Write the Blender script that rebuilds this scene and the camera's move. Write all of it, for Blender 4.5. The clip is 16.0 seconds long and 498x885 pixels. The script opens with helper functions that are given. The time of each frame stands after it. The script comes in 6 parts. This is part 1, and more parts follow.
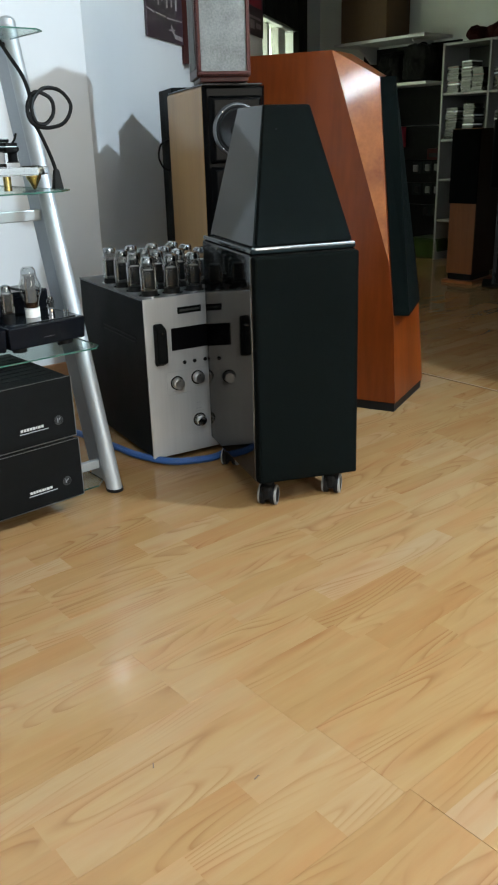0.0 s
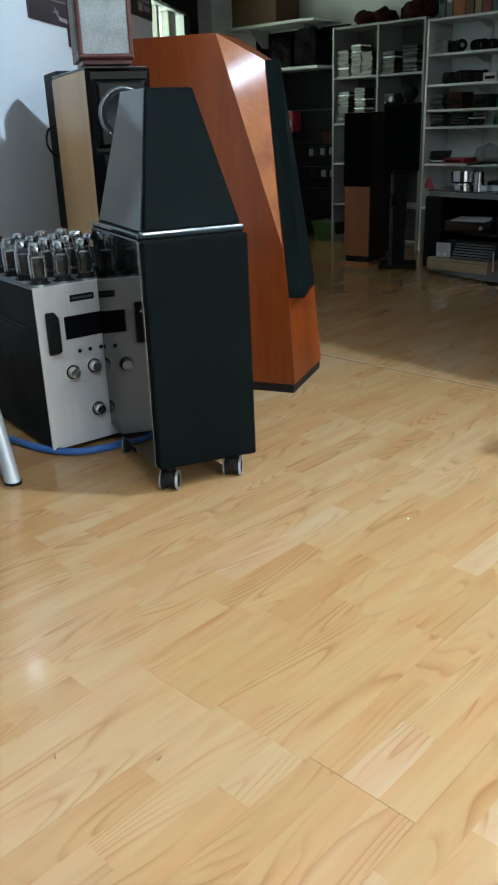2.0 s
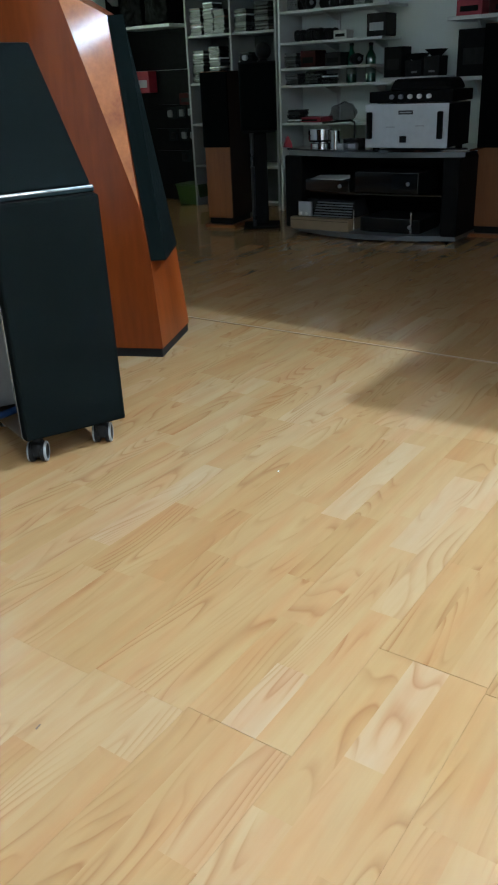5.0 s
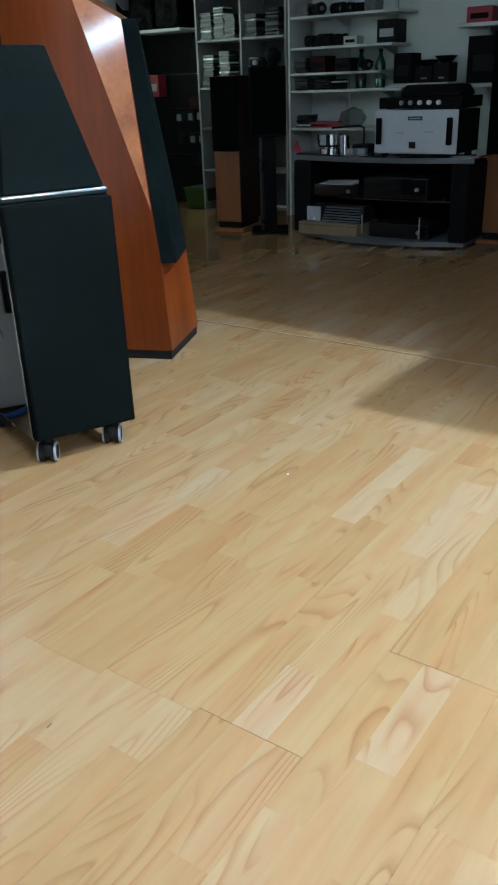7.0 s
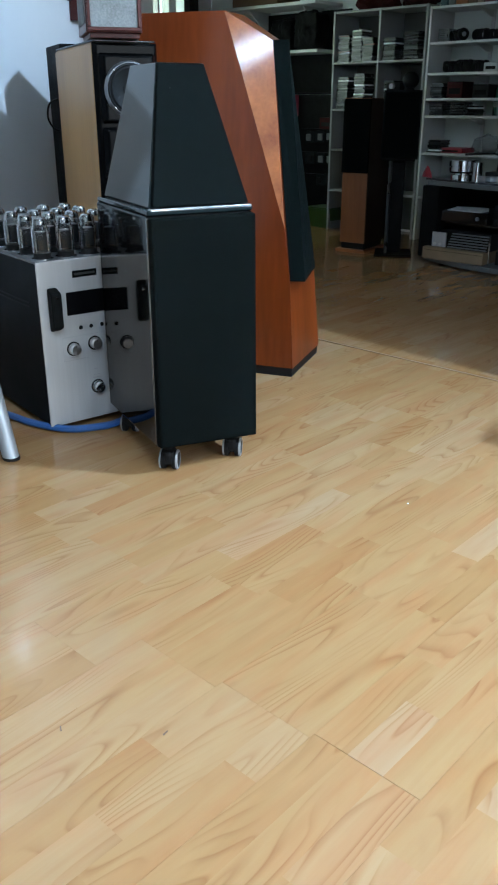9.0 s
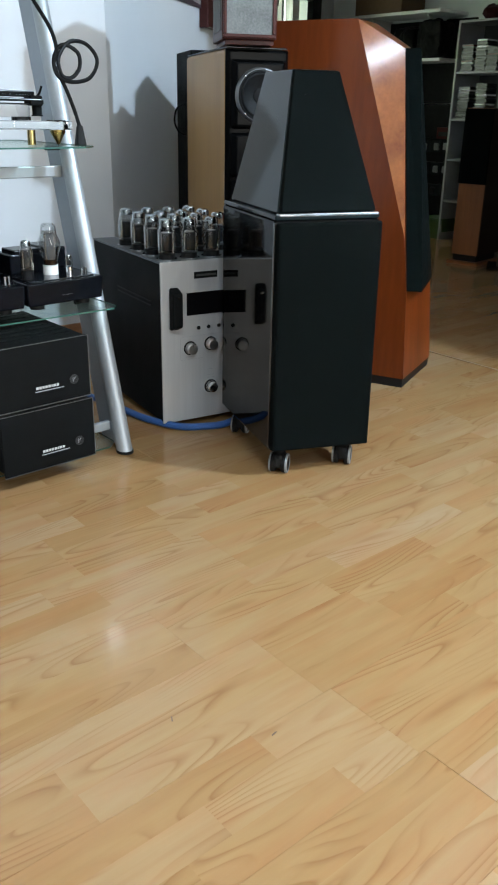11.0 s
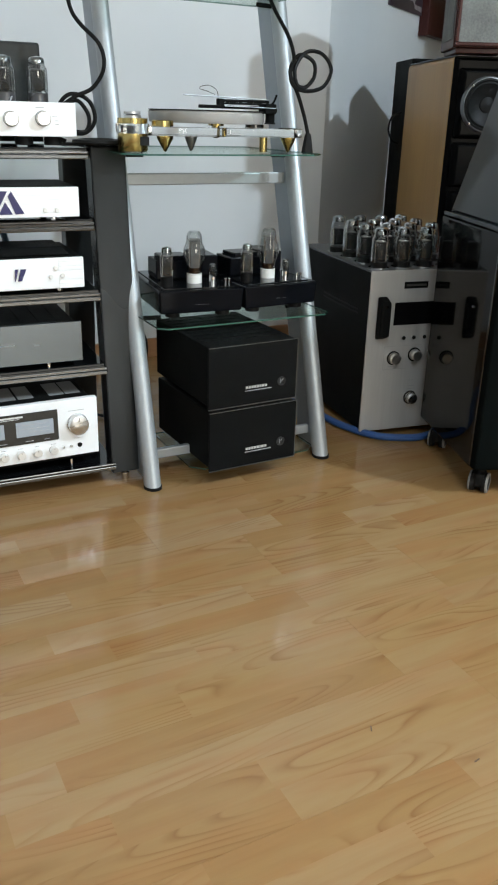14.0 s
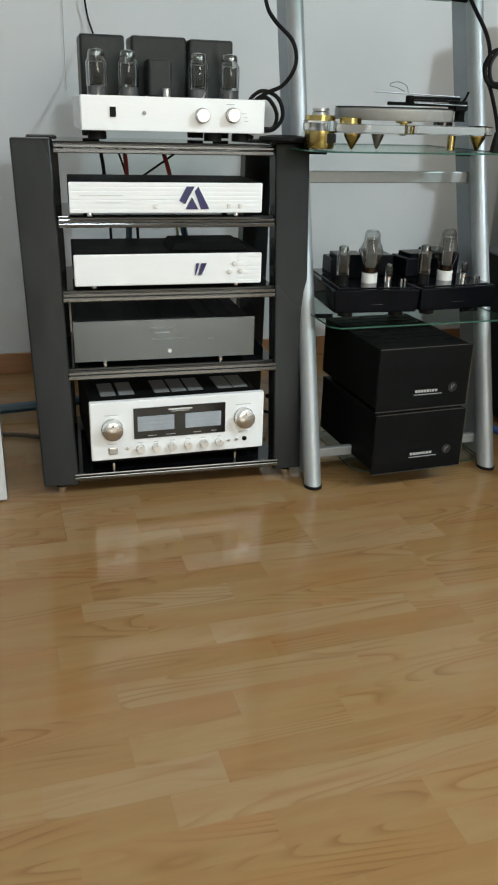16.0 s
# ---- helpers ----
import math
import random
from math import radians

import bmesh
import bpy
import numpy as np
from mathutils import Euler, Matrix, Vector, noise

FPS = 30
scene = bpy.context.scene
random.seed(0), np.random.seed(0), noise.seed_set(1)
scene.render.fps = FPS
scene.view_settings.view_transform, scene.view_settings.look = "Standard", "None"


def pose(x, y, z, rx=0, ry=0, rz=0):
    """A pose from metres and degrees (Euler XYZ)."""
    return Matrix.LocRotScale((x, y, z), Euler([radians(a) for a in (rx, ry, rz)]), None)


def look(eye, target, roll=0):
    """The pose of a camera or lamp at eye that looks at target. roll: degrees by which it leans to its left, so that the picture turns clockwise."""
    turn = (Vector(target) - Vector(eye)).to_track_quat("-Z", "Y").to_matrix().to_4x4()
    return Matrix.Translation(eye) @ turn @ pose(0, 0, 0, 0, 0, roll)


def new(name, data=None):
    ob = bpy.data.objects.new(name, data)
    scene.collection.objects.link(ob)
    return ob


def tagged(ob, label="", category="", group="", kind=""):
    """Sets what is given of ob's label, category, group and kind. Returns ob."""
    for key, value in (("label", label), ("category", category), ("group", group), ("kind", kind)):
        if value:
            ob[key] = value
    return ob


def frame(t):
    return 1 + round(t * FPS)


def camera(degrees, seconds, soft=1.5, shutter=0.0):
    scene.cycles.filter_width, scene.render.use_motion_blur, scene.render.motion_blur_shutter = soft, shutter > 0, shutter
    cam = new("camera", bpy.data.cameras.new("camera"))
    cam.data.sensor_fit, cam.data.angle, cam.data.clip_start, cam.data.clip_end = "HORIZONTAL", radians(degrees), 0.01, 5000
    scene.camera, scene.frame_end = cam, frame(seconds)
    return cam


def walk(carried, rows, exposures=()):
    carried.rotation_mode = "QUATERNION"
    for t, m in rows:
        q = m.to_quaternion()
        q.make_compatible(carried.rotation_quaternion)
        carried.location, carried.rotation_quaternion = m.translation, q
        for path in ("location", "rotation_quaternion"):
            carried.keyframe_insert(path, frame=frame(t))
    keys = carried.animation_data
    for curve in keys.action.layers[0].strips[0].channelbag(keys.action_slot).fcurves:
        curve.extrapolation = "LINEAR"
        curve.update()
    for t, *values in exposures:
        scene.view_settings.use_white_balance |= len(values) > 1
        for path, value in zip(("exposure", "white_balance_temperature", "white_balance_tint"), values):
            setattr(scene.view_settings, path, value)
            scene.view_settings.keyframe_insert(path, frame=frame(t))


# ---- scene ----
cam = camera(34.40, 16.0, soft=2.1)
PATH = [
    (0, (-0.0003, -0.0025, 0.9314), (1.1293, 1.3711, 0.2628), -1.65),
    (0.5, (0.0078, -0.0109, 0.9302), (1.1702, 1.3306, 0.2526), -1.83),
    (1, (0.0122, -0.0171, 0.9281), (1.2074, 1.2906, 0.2415), -1.91),
    (1.5, (0.0204, -0.0290, 0.9241), (1.2488, 1.2445, 0.2318), -1.88),
    (2, (0.0241, -0.0396, 0.9247), (1.2911, 1.1898, 0.2224), -1.96),
    (2.5, (0.0289, -0.0455, 0.9200), (1.3250, 1.1415, 0.1982), -2.24),
    (3, (0.0325, -0.0526, 0.9157), (1.3458, 1.1012, 0.1714), -2.47),
    (3.5, (0.0387, -0.0591, 0.9080), (1.3663, 1.0627, 0.1404), -2.83),
    (4, (0.0367, -0.0677, 0.9069), (1.3891, 1.0141, 0.1254), -3.04),
    (4.5, (0.0403, -0.0786, 0.9105), (1.4279, 0.9592, 0.1310), -2.88),
    (5, (0.0398, -0.0817, 0.9085), (1.4508, 0.9225, 0.1269), -2.61),
    (5.2, (0.0379, -0.0827, 0.9072), (1.4540, 0.9140, 0.1253), -2.50),
    (7.3, (0.0223, -0.0636, 0.9068), (1.4281, 0.9588, 0.1397), -1.83),
    (7.5, (0.0191, -0.0563, 0.9072), (1.4062, 0.9957, 0.1461), -1.76),
    (8, (0.0101, -0.0344, 0.9093), (1.3553, 1.0788, 0.1602), -1.20),
    (8.5, (-0.0035, -0.0172, 0.9139), (1.3115, 1.1360, 0.1718), -0.40),
    (9, (-0.0134, -0.0075, 0.9137), (1.2721, 1.1842, 0.1807), 0.09),
    (11.5, (-0.0742, 0.0393, 0.9119), (1.0242, 1.4118, 0.1909), 1.25),
    (12, (-0.0853, 0.0458, 0.9120), (0.9705, 1.4522, 0.1927), 1.31),
    (12.5, (-0.1009, 0.0521, 0.9156), (0.9080, 1.4933, 0.1977), 1.32),
    (13, (-0.1146, 0.0637, 0.9158), (0.8411, 1.5400, 0.1968), 1.45),
    (13.5, (-0.1334, 0.0740, 0.9137), (0.7629, 1.5872, 0.1947), 1.70),
    (14, (-0.1521, 0.0828, 0.9139), (0.6774, 1.6348, 0.1975), 1.59),
    (14.5, (-0.1680, 0.0922, 0.9147), (0.5832, 1.6824, 0.1956), 1.34),
    (15, (-0.1839, 0.1053, 0.9060), (0.4821, 1.7313, 0.1830), 1.22),
    (15.5, (-0.2017, 0.1153, 0.9122), (0.3937, 1.7663, 0.1843), 1.50),
    (16, (-0.2154, 0.1225, 0.9066), (0.3214, 1.7945, 0.1811), 1.65),
]
EXPOSURES = [(0.0, 0.40, 6400, 9), (1.5, 0.64, 5900, 9), (2.5, 0.70, 5750, 6), (5.0, 0.56, 5520, 5), (8.0, 0.63, 5280, 6), (9.0, 0.70, 5330, 8), (11.5, 0.38, 6200, 10), (13.0, 0.19, 6400, 10), (14.5, -0.14, 6750, 9), (16.0, -0.34, 6950, 8)]
walk(cam, [(t, look(eye, target, roll)) for t, eye, target, roll in PATH], EXPOSURES)

# ---- light ----
world = bpy.data.worlds.new("world")
scene.world = world
world.use_nodes = True
wn = world.node_tree
sky = wn.nodes.new("ShaderNodeTexSky")
sky.sky_type, sky.sun_disc = "NISHITA", False
sky.sun_elevation, sky.sun_rotation = radians(40), radians(200)
wn.nodes["Background"].inputs[1].default_value = 0.05
wn.links.new(sky.outputs[0], wn.nodes["Background"].inputs[0])


def lamp(name, kind, place, power, colour, size, target=None, size_y=None):
    data = bpy.data.lights.new(name, kind)
    data.energy, data.color = power, colour
    if kind == "AREA":
        data.shape = "RECTANGLE"
        data.size, data.size_y = size, size_y or size
    else:
        data.shadow_soft_size = size
    ob = new(name, data)
    ob.matrix_world = look(place, target) if target else pose(*place)
    return ob


# bare ceiling bulb and tube over the near room; added, unseen fill behind the camera
lamp("ceiling_bulb", "POINT", (2.52, -0.45, 2.62), 285, (0.775, 0.938, 1.06), 0.045)
lamp("ceiling_tube", "AREA", (-0.20, -0.45, 2.66), 46, (0.83, 0.95, 1.04), 0.9, (-0.20, -0.45, 0.0), 0.2)
lamp("unseen_fill_light", "AREA", (0.70, -3.55, 1.5), 80, (0.95, 0.915, 0.81), 1.9, (0.70, 2.5, 1.4), 1.7)

# ---- materials ----
MATS = {}


def mat(name, colour, rough=0.5, metal=0.0, coat=0.0, vary=0.08, scale=30.0, bump=0.0, bump_scale=200.0, stretch=(1, 1, 1), spec=0.5, sheen=0.0, coat_rough=0.05):
    """A paint, metal or cloth: colour and roughness vary at two scales, with fine relief."""
    if name in MATS:
        return MATS[name]
    m = bpy.data.materials.new(name)
    m.use_nodes = True
    nt = m.node_tree
    b = nt.nodes["Principled BSDF"]
    b.inputs["Metallic"].default_value = metal
    b.inputs["Coat Weight"].default_value = coat
    b.inputs["Coat Roughness"].default_value = coat_rough
    b.inputs["Specular IOR Level"].default_value = spec
    b.inputs["Sheen Weight"].default_value = sheen
    tc = nt.nodes.new("ShaderNodeTexCoord")
    mp = nt.nodes.new("ShaderNodeMapping")
    mp.inputs["Scale"].default_value = stretch
    nt.links.new(tc.outputs["Object"], mp.inputs[0])
    n1 = nt.nodes.new("ShaderNodeTexNoise")
    n1.inputs["Scale"].default_value = scale
    n1.inputs["Detail"].default_value = 5
    n2 = nt.nodes.new("ShaderNodeTexNoise")
    n2.inputs["Scale"].default_value = scale / 9
    n2.inputs["Detail"].default_value = 3
    nt.links.new(mp.outputs[0], n1.inputs[0])
    nt.links.new(mp.outputs[0], n2.inputs[0])
    add = nt.nodes.new("ShaderNodeMath")
    add.operation = "ADD"
    nt.links.new(n1.outputs[0], add.inputs[0])
    nt.links.new(n2.outputs[0], add.inputs[1])
    ramp = nt.nodes.new("ShaderNodeMapRange")
    ramp.inputs[1].default_value, ramp.inputs[2].default_value = 0.6, 1.4
    ramp.inputs[3].default_value, ramp.inputs[4].default_value = 1 - vary, 1 + vary
    nt.links.new(add.outputs[0], ramp.inputs[0])
    mul = nt.nodes.new("ShaderNodeVectorMath")
    mul.operation = "SCALE"
    mul.inputs[0].default_value = colour
    nt.links.new(ramp.outputs[0], mul.inputs[3])
    nt.links.new(mul.outputs[0], b.inputs["Base Color"])
    rr = nt.nodes.new("ShaderNodeMapRange")
    rr.inputs[1].default_value, rr.inputs[2].default_value = 0.3, 0.7
    rr.inputs[3].default_value, rr.inputs[4].default_value = rough * 0.85, min(1, rough * 1.15)
    nt.links.new(n2.outputs[0], rr.inputs[0])
    nt.links.new(rr.outputs[0], b.inputs["Roughness"])
    if bump:
        n3 = nt.nodes.new("ShaderNodeTexNoise")
        n3.inputs["Scale"].default_value = bump_scale
        nt.links.new(mp.outputs[0], n3.inputs[0])
        bp = nt.nodes.new("ShaderNodeBump")
        bp.inputs["Strength"].default_value = bump
        bp.inputs["Distance"].default_value = 0.002
        nt.links.new(n3.outputs[0], bp.inputs["Height"])
        nt.links.new(bp.outputs[0], b.inputs["Normal"])
    MATS[name] = m
    return m


def veneer(name, dark, light, along="Z", rough=0.3, coat=0.3, scale=9.0, rings=1.0, coat_rough=0.08, spec=0.5):
    """Wood veneer: long wavy grain with pores."""
    if name in MATS:
        return MATS[name]
    m = bpy.data.materials.new(name)
    m.use_nodes = True
    nt = m.node_tree
    b = nt.nodes["Principled BSDF"]
    tc = nt.nodes.new("ShaderNodeTexCoord")
    mp = nt.nodes.new("ShaderNodeMapping")
    k = {"X": (0.12, 1, 1), "Y": (1, 0.12, 1), "Z": (1, 1, 0.12)}[along]
    mp.inputs["Scale"].default_value = k
    nt.links.new(tc.outputs["Object"], mp.inputs[0])
    n1 = nt.nodes.new("ShaderNodeTexNoise")
    n1.inputs["Scale"].default_value, n1.inputs["Detail"].default_value, n1.inputs["Distortion"].default_value = scale, 6, 1.2 * rings
    n2 = nt.nodes.new("ShaderNodeTexNoise")
    n2.inputs["Scale"].default_value, n2.inputs["Detail"].default_value = scale * 14, 4
    for n in (n1, n2):
        nt.links.new(mp.outputs[0], n.inputs[0])
    mix = nt.nodes.new("ShaderNodeMath")
    mix.operation = "MULTIPLY_ADD"
    mix.inputs[1].default_value = 0.35
    nt.links.new(n2.outputs[0], mix.inputs[0])
    nt.links.new(n1.outputs[0], mix.inputs[2])
    cr = nt.nodes.new("ShaderNodeValToRGB")
    cr.color_ramp.elements[0].position, cr.color_ramp.elements[1].position = 0.45, 0.85
    cr.color_ramp.elements[0].color, cr.color_ramp.elements[1].color = (*dark, 1), (*light, 1)
    nt.links.new(mix.outputs[0], cr.inputs[0])
    nt.links.new(cr.outputs[0], b.inputs["Base Color"])
    b.inputs["Roughness"].default_value = rough
    b.inputs["Specular IOR Level"].default_value = spec
    b.inputs["Coat Weight"].default_value = coat
    b.inputs["Coat Roughness"].default_value = coat_rough
    MATS[name] = m
    return m


def refractive(name, tint, ior):
    """Thick clear plastic that bends what is behind it."""
    m = bpy.data.materials.new(name)
    m.use_nodes = True
    b = m.node_tree.nodes["Principled BSDF"]
    b.inputs["Base Color"].default_value = (*tint, 1)
    b.inputs["Transmission Weight"].default_value = 1.0
    b.inputs["Roughness"].default_value = 0.03
    b.inputs["IOR"].default_value = ior
    return m


def clear(name, tint=(0.96, 0.98, 0.97), ior=1.45, rough=0.02, power=4.0, most=0.55):
    """Thin clear glass: lets light through with its tint and mirrors at grazing angles."""
    if name in MATS:
        return MATS[name]
    m = bpy.data.materials.new(name)
    m.use_nodes = True
    nt = m.node_tree
    nt.nodes.clear()
    out = nt.nodes.new("ShaderNodeOutputMaterial")
    tr, gl, fr, mx = (nt.nodes.new("ShaderNode" + k) for k in ("BsdfTransparent", "BsdfGlossy", "LayerWeight", "MixShader"))
    tr.inputs[0].default_value = (*tint, 1)
    gl.inputs["Roughness"].default_value = rough
    fr.inputs[0].default_value = 0.5
    pw, ad = nt.nodes.new("ShaderNodeMath"), nt.nodes.new("ShaderNodeMath")
    pw.operation, ad.operation = "POWER", "MULTIPLY_ADD"
    pw.inputs[1].default_value = power
    ad.inputs[1].default_value, ad.inputs[2].default_value = most, ((ior - 1) / (ior + 1)) ** 2
    nt.links.new(fr.outputs["Facing"], pw.inputs[0])
    nt.links.new(pw.outputs[0], ad.inputs[0])
    nt.links.new(ad.outputs[0], mx.inputs[0])
    nt.links.new(tr.outputs[0], mx.inputs[1])
    nt.links.new(gl.outputs[0], mx.inputs[2])
    nt.links.new(mx.outputs[0], out.inputs[0])
    MATS[name] = m
    return m


def floor_material(name, tones, gloss):
    """Three-strip laminate: each stave its own tone, growth rings, streaks and fine fibres under a gloss coat."""
    m = bpy.data.materials.new(name)
    m.use_nodes = True
    nt = m.node_tree
    b = nt.nodes["Principled BSDF"]
    L = nt.links.new

    def node(kind, **inputs):
        n = nt.nodes.new("ShaderNode" + kind)
        for k, v in inputs.items():
            n.inputs[int(k[1:])].default_value = v
        return n

    def maths(op, a, b_=None, c=None):
        n = node("Math")
        n.operation = op
        for k, v in enumerate((a, b_, c)):
            if v is None:
                continue
            if isinstance(v, (int, float)):
                n.inputs[k].default_value = v
            else:
                L(v, n.inputs[k])
        return n.outputs[0]

    def ranged(v, a0, a1, b0, b1, smooth=False):
        n = node("MapRange", i1=a0, i2=a1, i3=b0, i4=b1)
        if smooth:
            n.interpolation_type = "SMOOTHSTEP"
        L(v, n.inputs[0])
        return n.outputs[0]

    geo = node("NewGeometry")
    tone_at, seed_at = node("Attribute"), node("Attribute")
    tone_at.attribute_name, seed_at.attribute_name = "tone", "seed"
    off = node("VectorMath")
    off.operation = "SCALE"
    off.inputs[0].default_value = (37.0, 19.0, 53.0)
    L(seed_at.outputs["Fac"], off.inputs[3])
    pos = node("VectorMath")
    L(geo.outputs["Position"], pos.inputs[0])
    L(off.outputs[0], pos.inputs[1])

    def grain(sx, sy, detail, rough=0.5):
        mp = node("Mapping")
        mp.inputs["Scale"].default_value = (sx, sy, 1.0)
        L(pos.outputs[0], mp.inputs[0])
        n = node("TexNoise")
        n.inputs["Scale"].default_value, n.inputs["Detail"].default_value, n.inputs["Roughness"].default_value = 1.0, detail, rough
        L(mp.outputs[0], n.inputs[0])
        return n.outputs[0]

    # growth rings: each darkens slowly, then ends in a crisp line; they come and go along the stave
    slow = grain(1.9, 13.0, 0.6, 0.3)
    ring = maths("FRACT", maths("MULTIPLY", slow, 15.0))
    dark = maths("MULTIPLY", ranged(ring, 0.42, 0.88, 0.0, 1.0, True), ranged(ring, 0.88, 1.0, 1.0, 0.0))
    line = maths("MULTIPLY", ranged(ring, 0.78, 0.88, 0.0, 0.45), ranged(ring, 0.88, 0.95, 1.0, 0.0))
    dark = maths("MULTIPLY", maths("ADD", dark, line), ranged(grain(3.4, 11.0, 1.0), 0.46, 0.62, 0.06, 1.0))
    streak = ranged(grain(3.4, 32.0, 3.0, 0.6), 0.30, 0.70, -1.0, 1.0)
    fibre = ranged(grain(9.0, 260.0, 3.0), 0.3, 0.7, -1.0, 1.0)
    k = maths("SUBTRACT", 1.0, maths("MULTIPLY", dark, 0.18))
    k = maths("MULTIPLY", k, maths("MULTIPLY_ADD", streak, 0.056, 1.0))
    k = maths("MULTIPLY", k, maths("MULTIPLY_ADD", fibre, 0.012, 1.0))
    ramp = node("ValToRGB")
    e = ramp.color_ramp.elements
    e[0].position, e[0].color = 0.0, (*tones[0], 1)
    e[1].position, e[1].color = 1.0, (*tones[3], 1)
    e.new(0.45).color = (*tones[1], 1)
    e.new(0.85).color = (*tones[2], 1)
    L(tone_at.outputs["Fac"], ramp.inputs[0])
    # blue falls fastest in the darker figure
    gam = node("CombineColor")
    for n, p in enumerate((0.75, 1.2, 1.7)):
        L(maths("POWER", k, p), gam.inputs[n])
    mx = node("Mix")
    mx.data_type, mx.blend_type = "RGBA", "MULTIPLY"
    mx.inputs[0].default_value = 1.0
    L(ramp.outputs[0], mx.inputs[6])
    L(gam.outputs[0], mx.inputs[7])
    # soft pinkish clouds in the sapwood
    pink = node("Mix")
    pink.data_type, pink.blend_type = "RGBA", "MULTIPLY"
    pink.inputs[7].default_value = (1.0, 0.905, 0.865, 1)
    L(ranged(grain(3.2, 17.0, 2.0), 0.44, 0.66, 0.0, 1.0), pink.inputs[0])
    L(mx.outputs[2], pink.inputs[6])
    L(pink.outputs[2], b.inputs["Base Color"])
    worn = node("TexNoise")
    worn.inputs["Scale"].default_value, worn.inputs["Detail"].default_value = 3.0, 4.0
    L(geo.outputs["Position"], worn.inputs[0])
    L(ranged(worn.outputs[0], 0.3, 0.7, gloss, gloss + 0.06), b.inputs["Roughness"])
    b.inputs["Specular IOR Level"].default_value = 0.42
    return m


LAMINATE = floor_material("laminate", ((0.270, 0.153, 0.060), (0.290, 0.174, 0.074), (0.299, 0.187, 0.089), (0.310, 0.202, 0.107)), 0.085)
EAST_PAINT = mat("far_wall_paint", (0.70, 0.74, 0.68), 0.65, vary=0.05, scale=4, bump=0.12, bump_scale=160)
WALL = mat("wall_paint", (0.618, 0.642, 0.660), 0.65, vary=0.03, scale=4, bump=0.12, bump_scale=160)
CEIL = mat("ceiling_paint", (0.78, 0.78, 0.77), 0.8, vary=0.02, scale=5, bump=0.1)
BLACK_METAL = mat("black_powder_coat", (0.0062, 0.0068, 0.0068), 0.50, vary=0.2, scale=60, bump=0.15, bump_scale=600, spec=0.03)
RACK_BLACK = mat("rack_brushed_black", (0.036, 0.038, 0.039), 0.30, metal=0.6, vary=0.5, scale=9, stretch=(1, 1, 0.25), bump=0.05, bump_scale=300, spec=0.2)
BLACK_GLOSS = mat("black_lacquer", (0.006, 0.007, 0.008), 0.05, vary=0.15, scale=10)
BLACK_CLOTH = mat("black_grille_cloth", (0.0026, 0.0036, 0.0033), 0.95, vary=0.25, scale=500, bump=0.3, bump_scale=1600, spec=0.025)
RUBBER = mat("black_rubber", (0.007, 0.007, 0.007), 0.6, vary=0.2, spec=0.15)
CABLE = mat("black_cable", (0.005, 0.0053, 0.0055), 0.45, vary=0.2, spec=0.12)
SILVER = mat("silver_leg_paint", (0.40, 0.43, 0.45), 0.46, metal=0.5, vary=0.05, scale=60)
GREY_BAR = mat("grey_leg_paint", (0.30, 0.33, 0.36), 0.38, metal=0.6, vary=0.05, scale=60)
WHITE_PANEL = mat("silver_white_panel", (0.91, 0.935, 0.96), 0.34, metal=0.0, vary=0.02, scale=120, stretch=(0.05, 1, 1))
ALU = mat("brushed_aluminium", (0.62, 0.63, 0.64), 0.34, metal=1.0, vary=0.06, scale=160, stretch=(0.03, 1, 1), bump=0.04, bump_scale=500)
ALU_DARK = mat("grey_brushed_aluminium", (0.30, 0.31, 0.32), 0.36, metal=1.0, vary=0.10, scale=120, stretch=(0.04, 1, 1), bump=0.05, bump_scale=500)
ALU_V = mat("vertical_brushed_aluminium", (0.50, 0.50, 0.49), 0.34, metal=0.4, vary=0.06, scale=140, stretch=(1, 1, 0.03), bump=0.04, bump_scale=500)
PALE_KNOB = mat("pale_satin_metal", (0.80, 0.80, 0.79), 0.3, metal=0.5, vary=0.03)
POWER_FRONT = mat("dark_brushed_front", (0.130, 0.155, 0.178), 0.20, metal=1.0, vary=0.05, scale=120, stretch=(0.02, 1, 1), bump=0.02, bump_scale=700)
pf = POWER_FRONT.node_tree
tangent = pf.nodes.new("ShaderNodeCombineXYZ")
tangent.inputs[0].default_value = 1.0
pf.links.new(tangent.outputs[0], pf.nodes["Principled BSDF"].inputs["Tangent"])
pf.nodes["Principled BSDF"].inputs["Anisotropic"].default_value = 0.8
SPUN = mat("spun_aluminium", (0.66, 0.66, 0.66), 0.28, metal=1.0, vary=0.04)
sf = SPUN.node_tree
turned = sf.nodes.new("ShaderNodeTangent")
turned.direction_type, turned.axis = "RADIAL", "Y"
sf.links.new(turned.outputs[0], sf.nodes["Principled BSDF"].inputs["Tangent"])
sf.nodes["Principled BSDF"].inputs["Anisotropic"].default_value = 0.75
RAIL = mat("black_chrome_rail", (0.15, 0.157, 0.165), 0.14, metal=1.0, vary=0.1, scale=20)
# mottled metal, bright in places like broken highlights on a glossy ledge
LEDGE_GLINT = mat("ledge_glint_metal", (0.30, 0.305, 0.31), 0.10, metal=1.0, vary=0.7, scale=16, stretch=(1, 1, 0.2))
MICA = mat("mica_spacer", (0.16, 0.155, 0.15), 0.4, vary=0.1)
GLOSS_SIDE = mat("dark_polished_lacquer", (0.007, 0.012, 0.013), 0.06, vary=0.15, scale=10, spec=0.2)
SIDE_LACQUER = mat("thin_polished_lacquer", (0.0016, 0.0018, 0.0018), 0.055, vary=0.15, scale=10, spec=0.085)
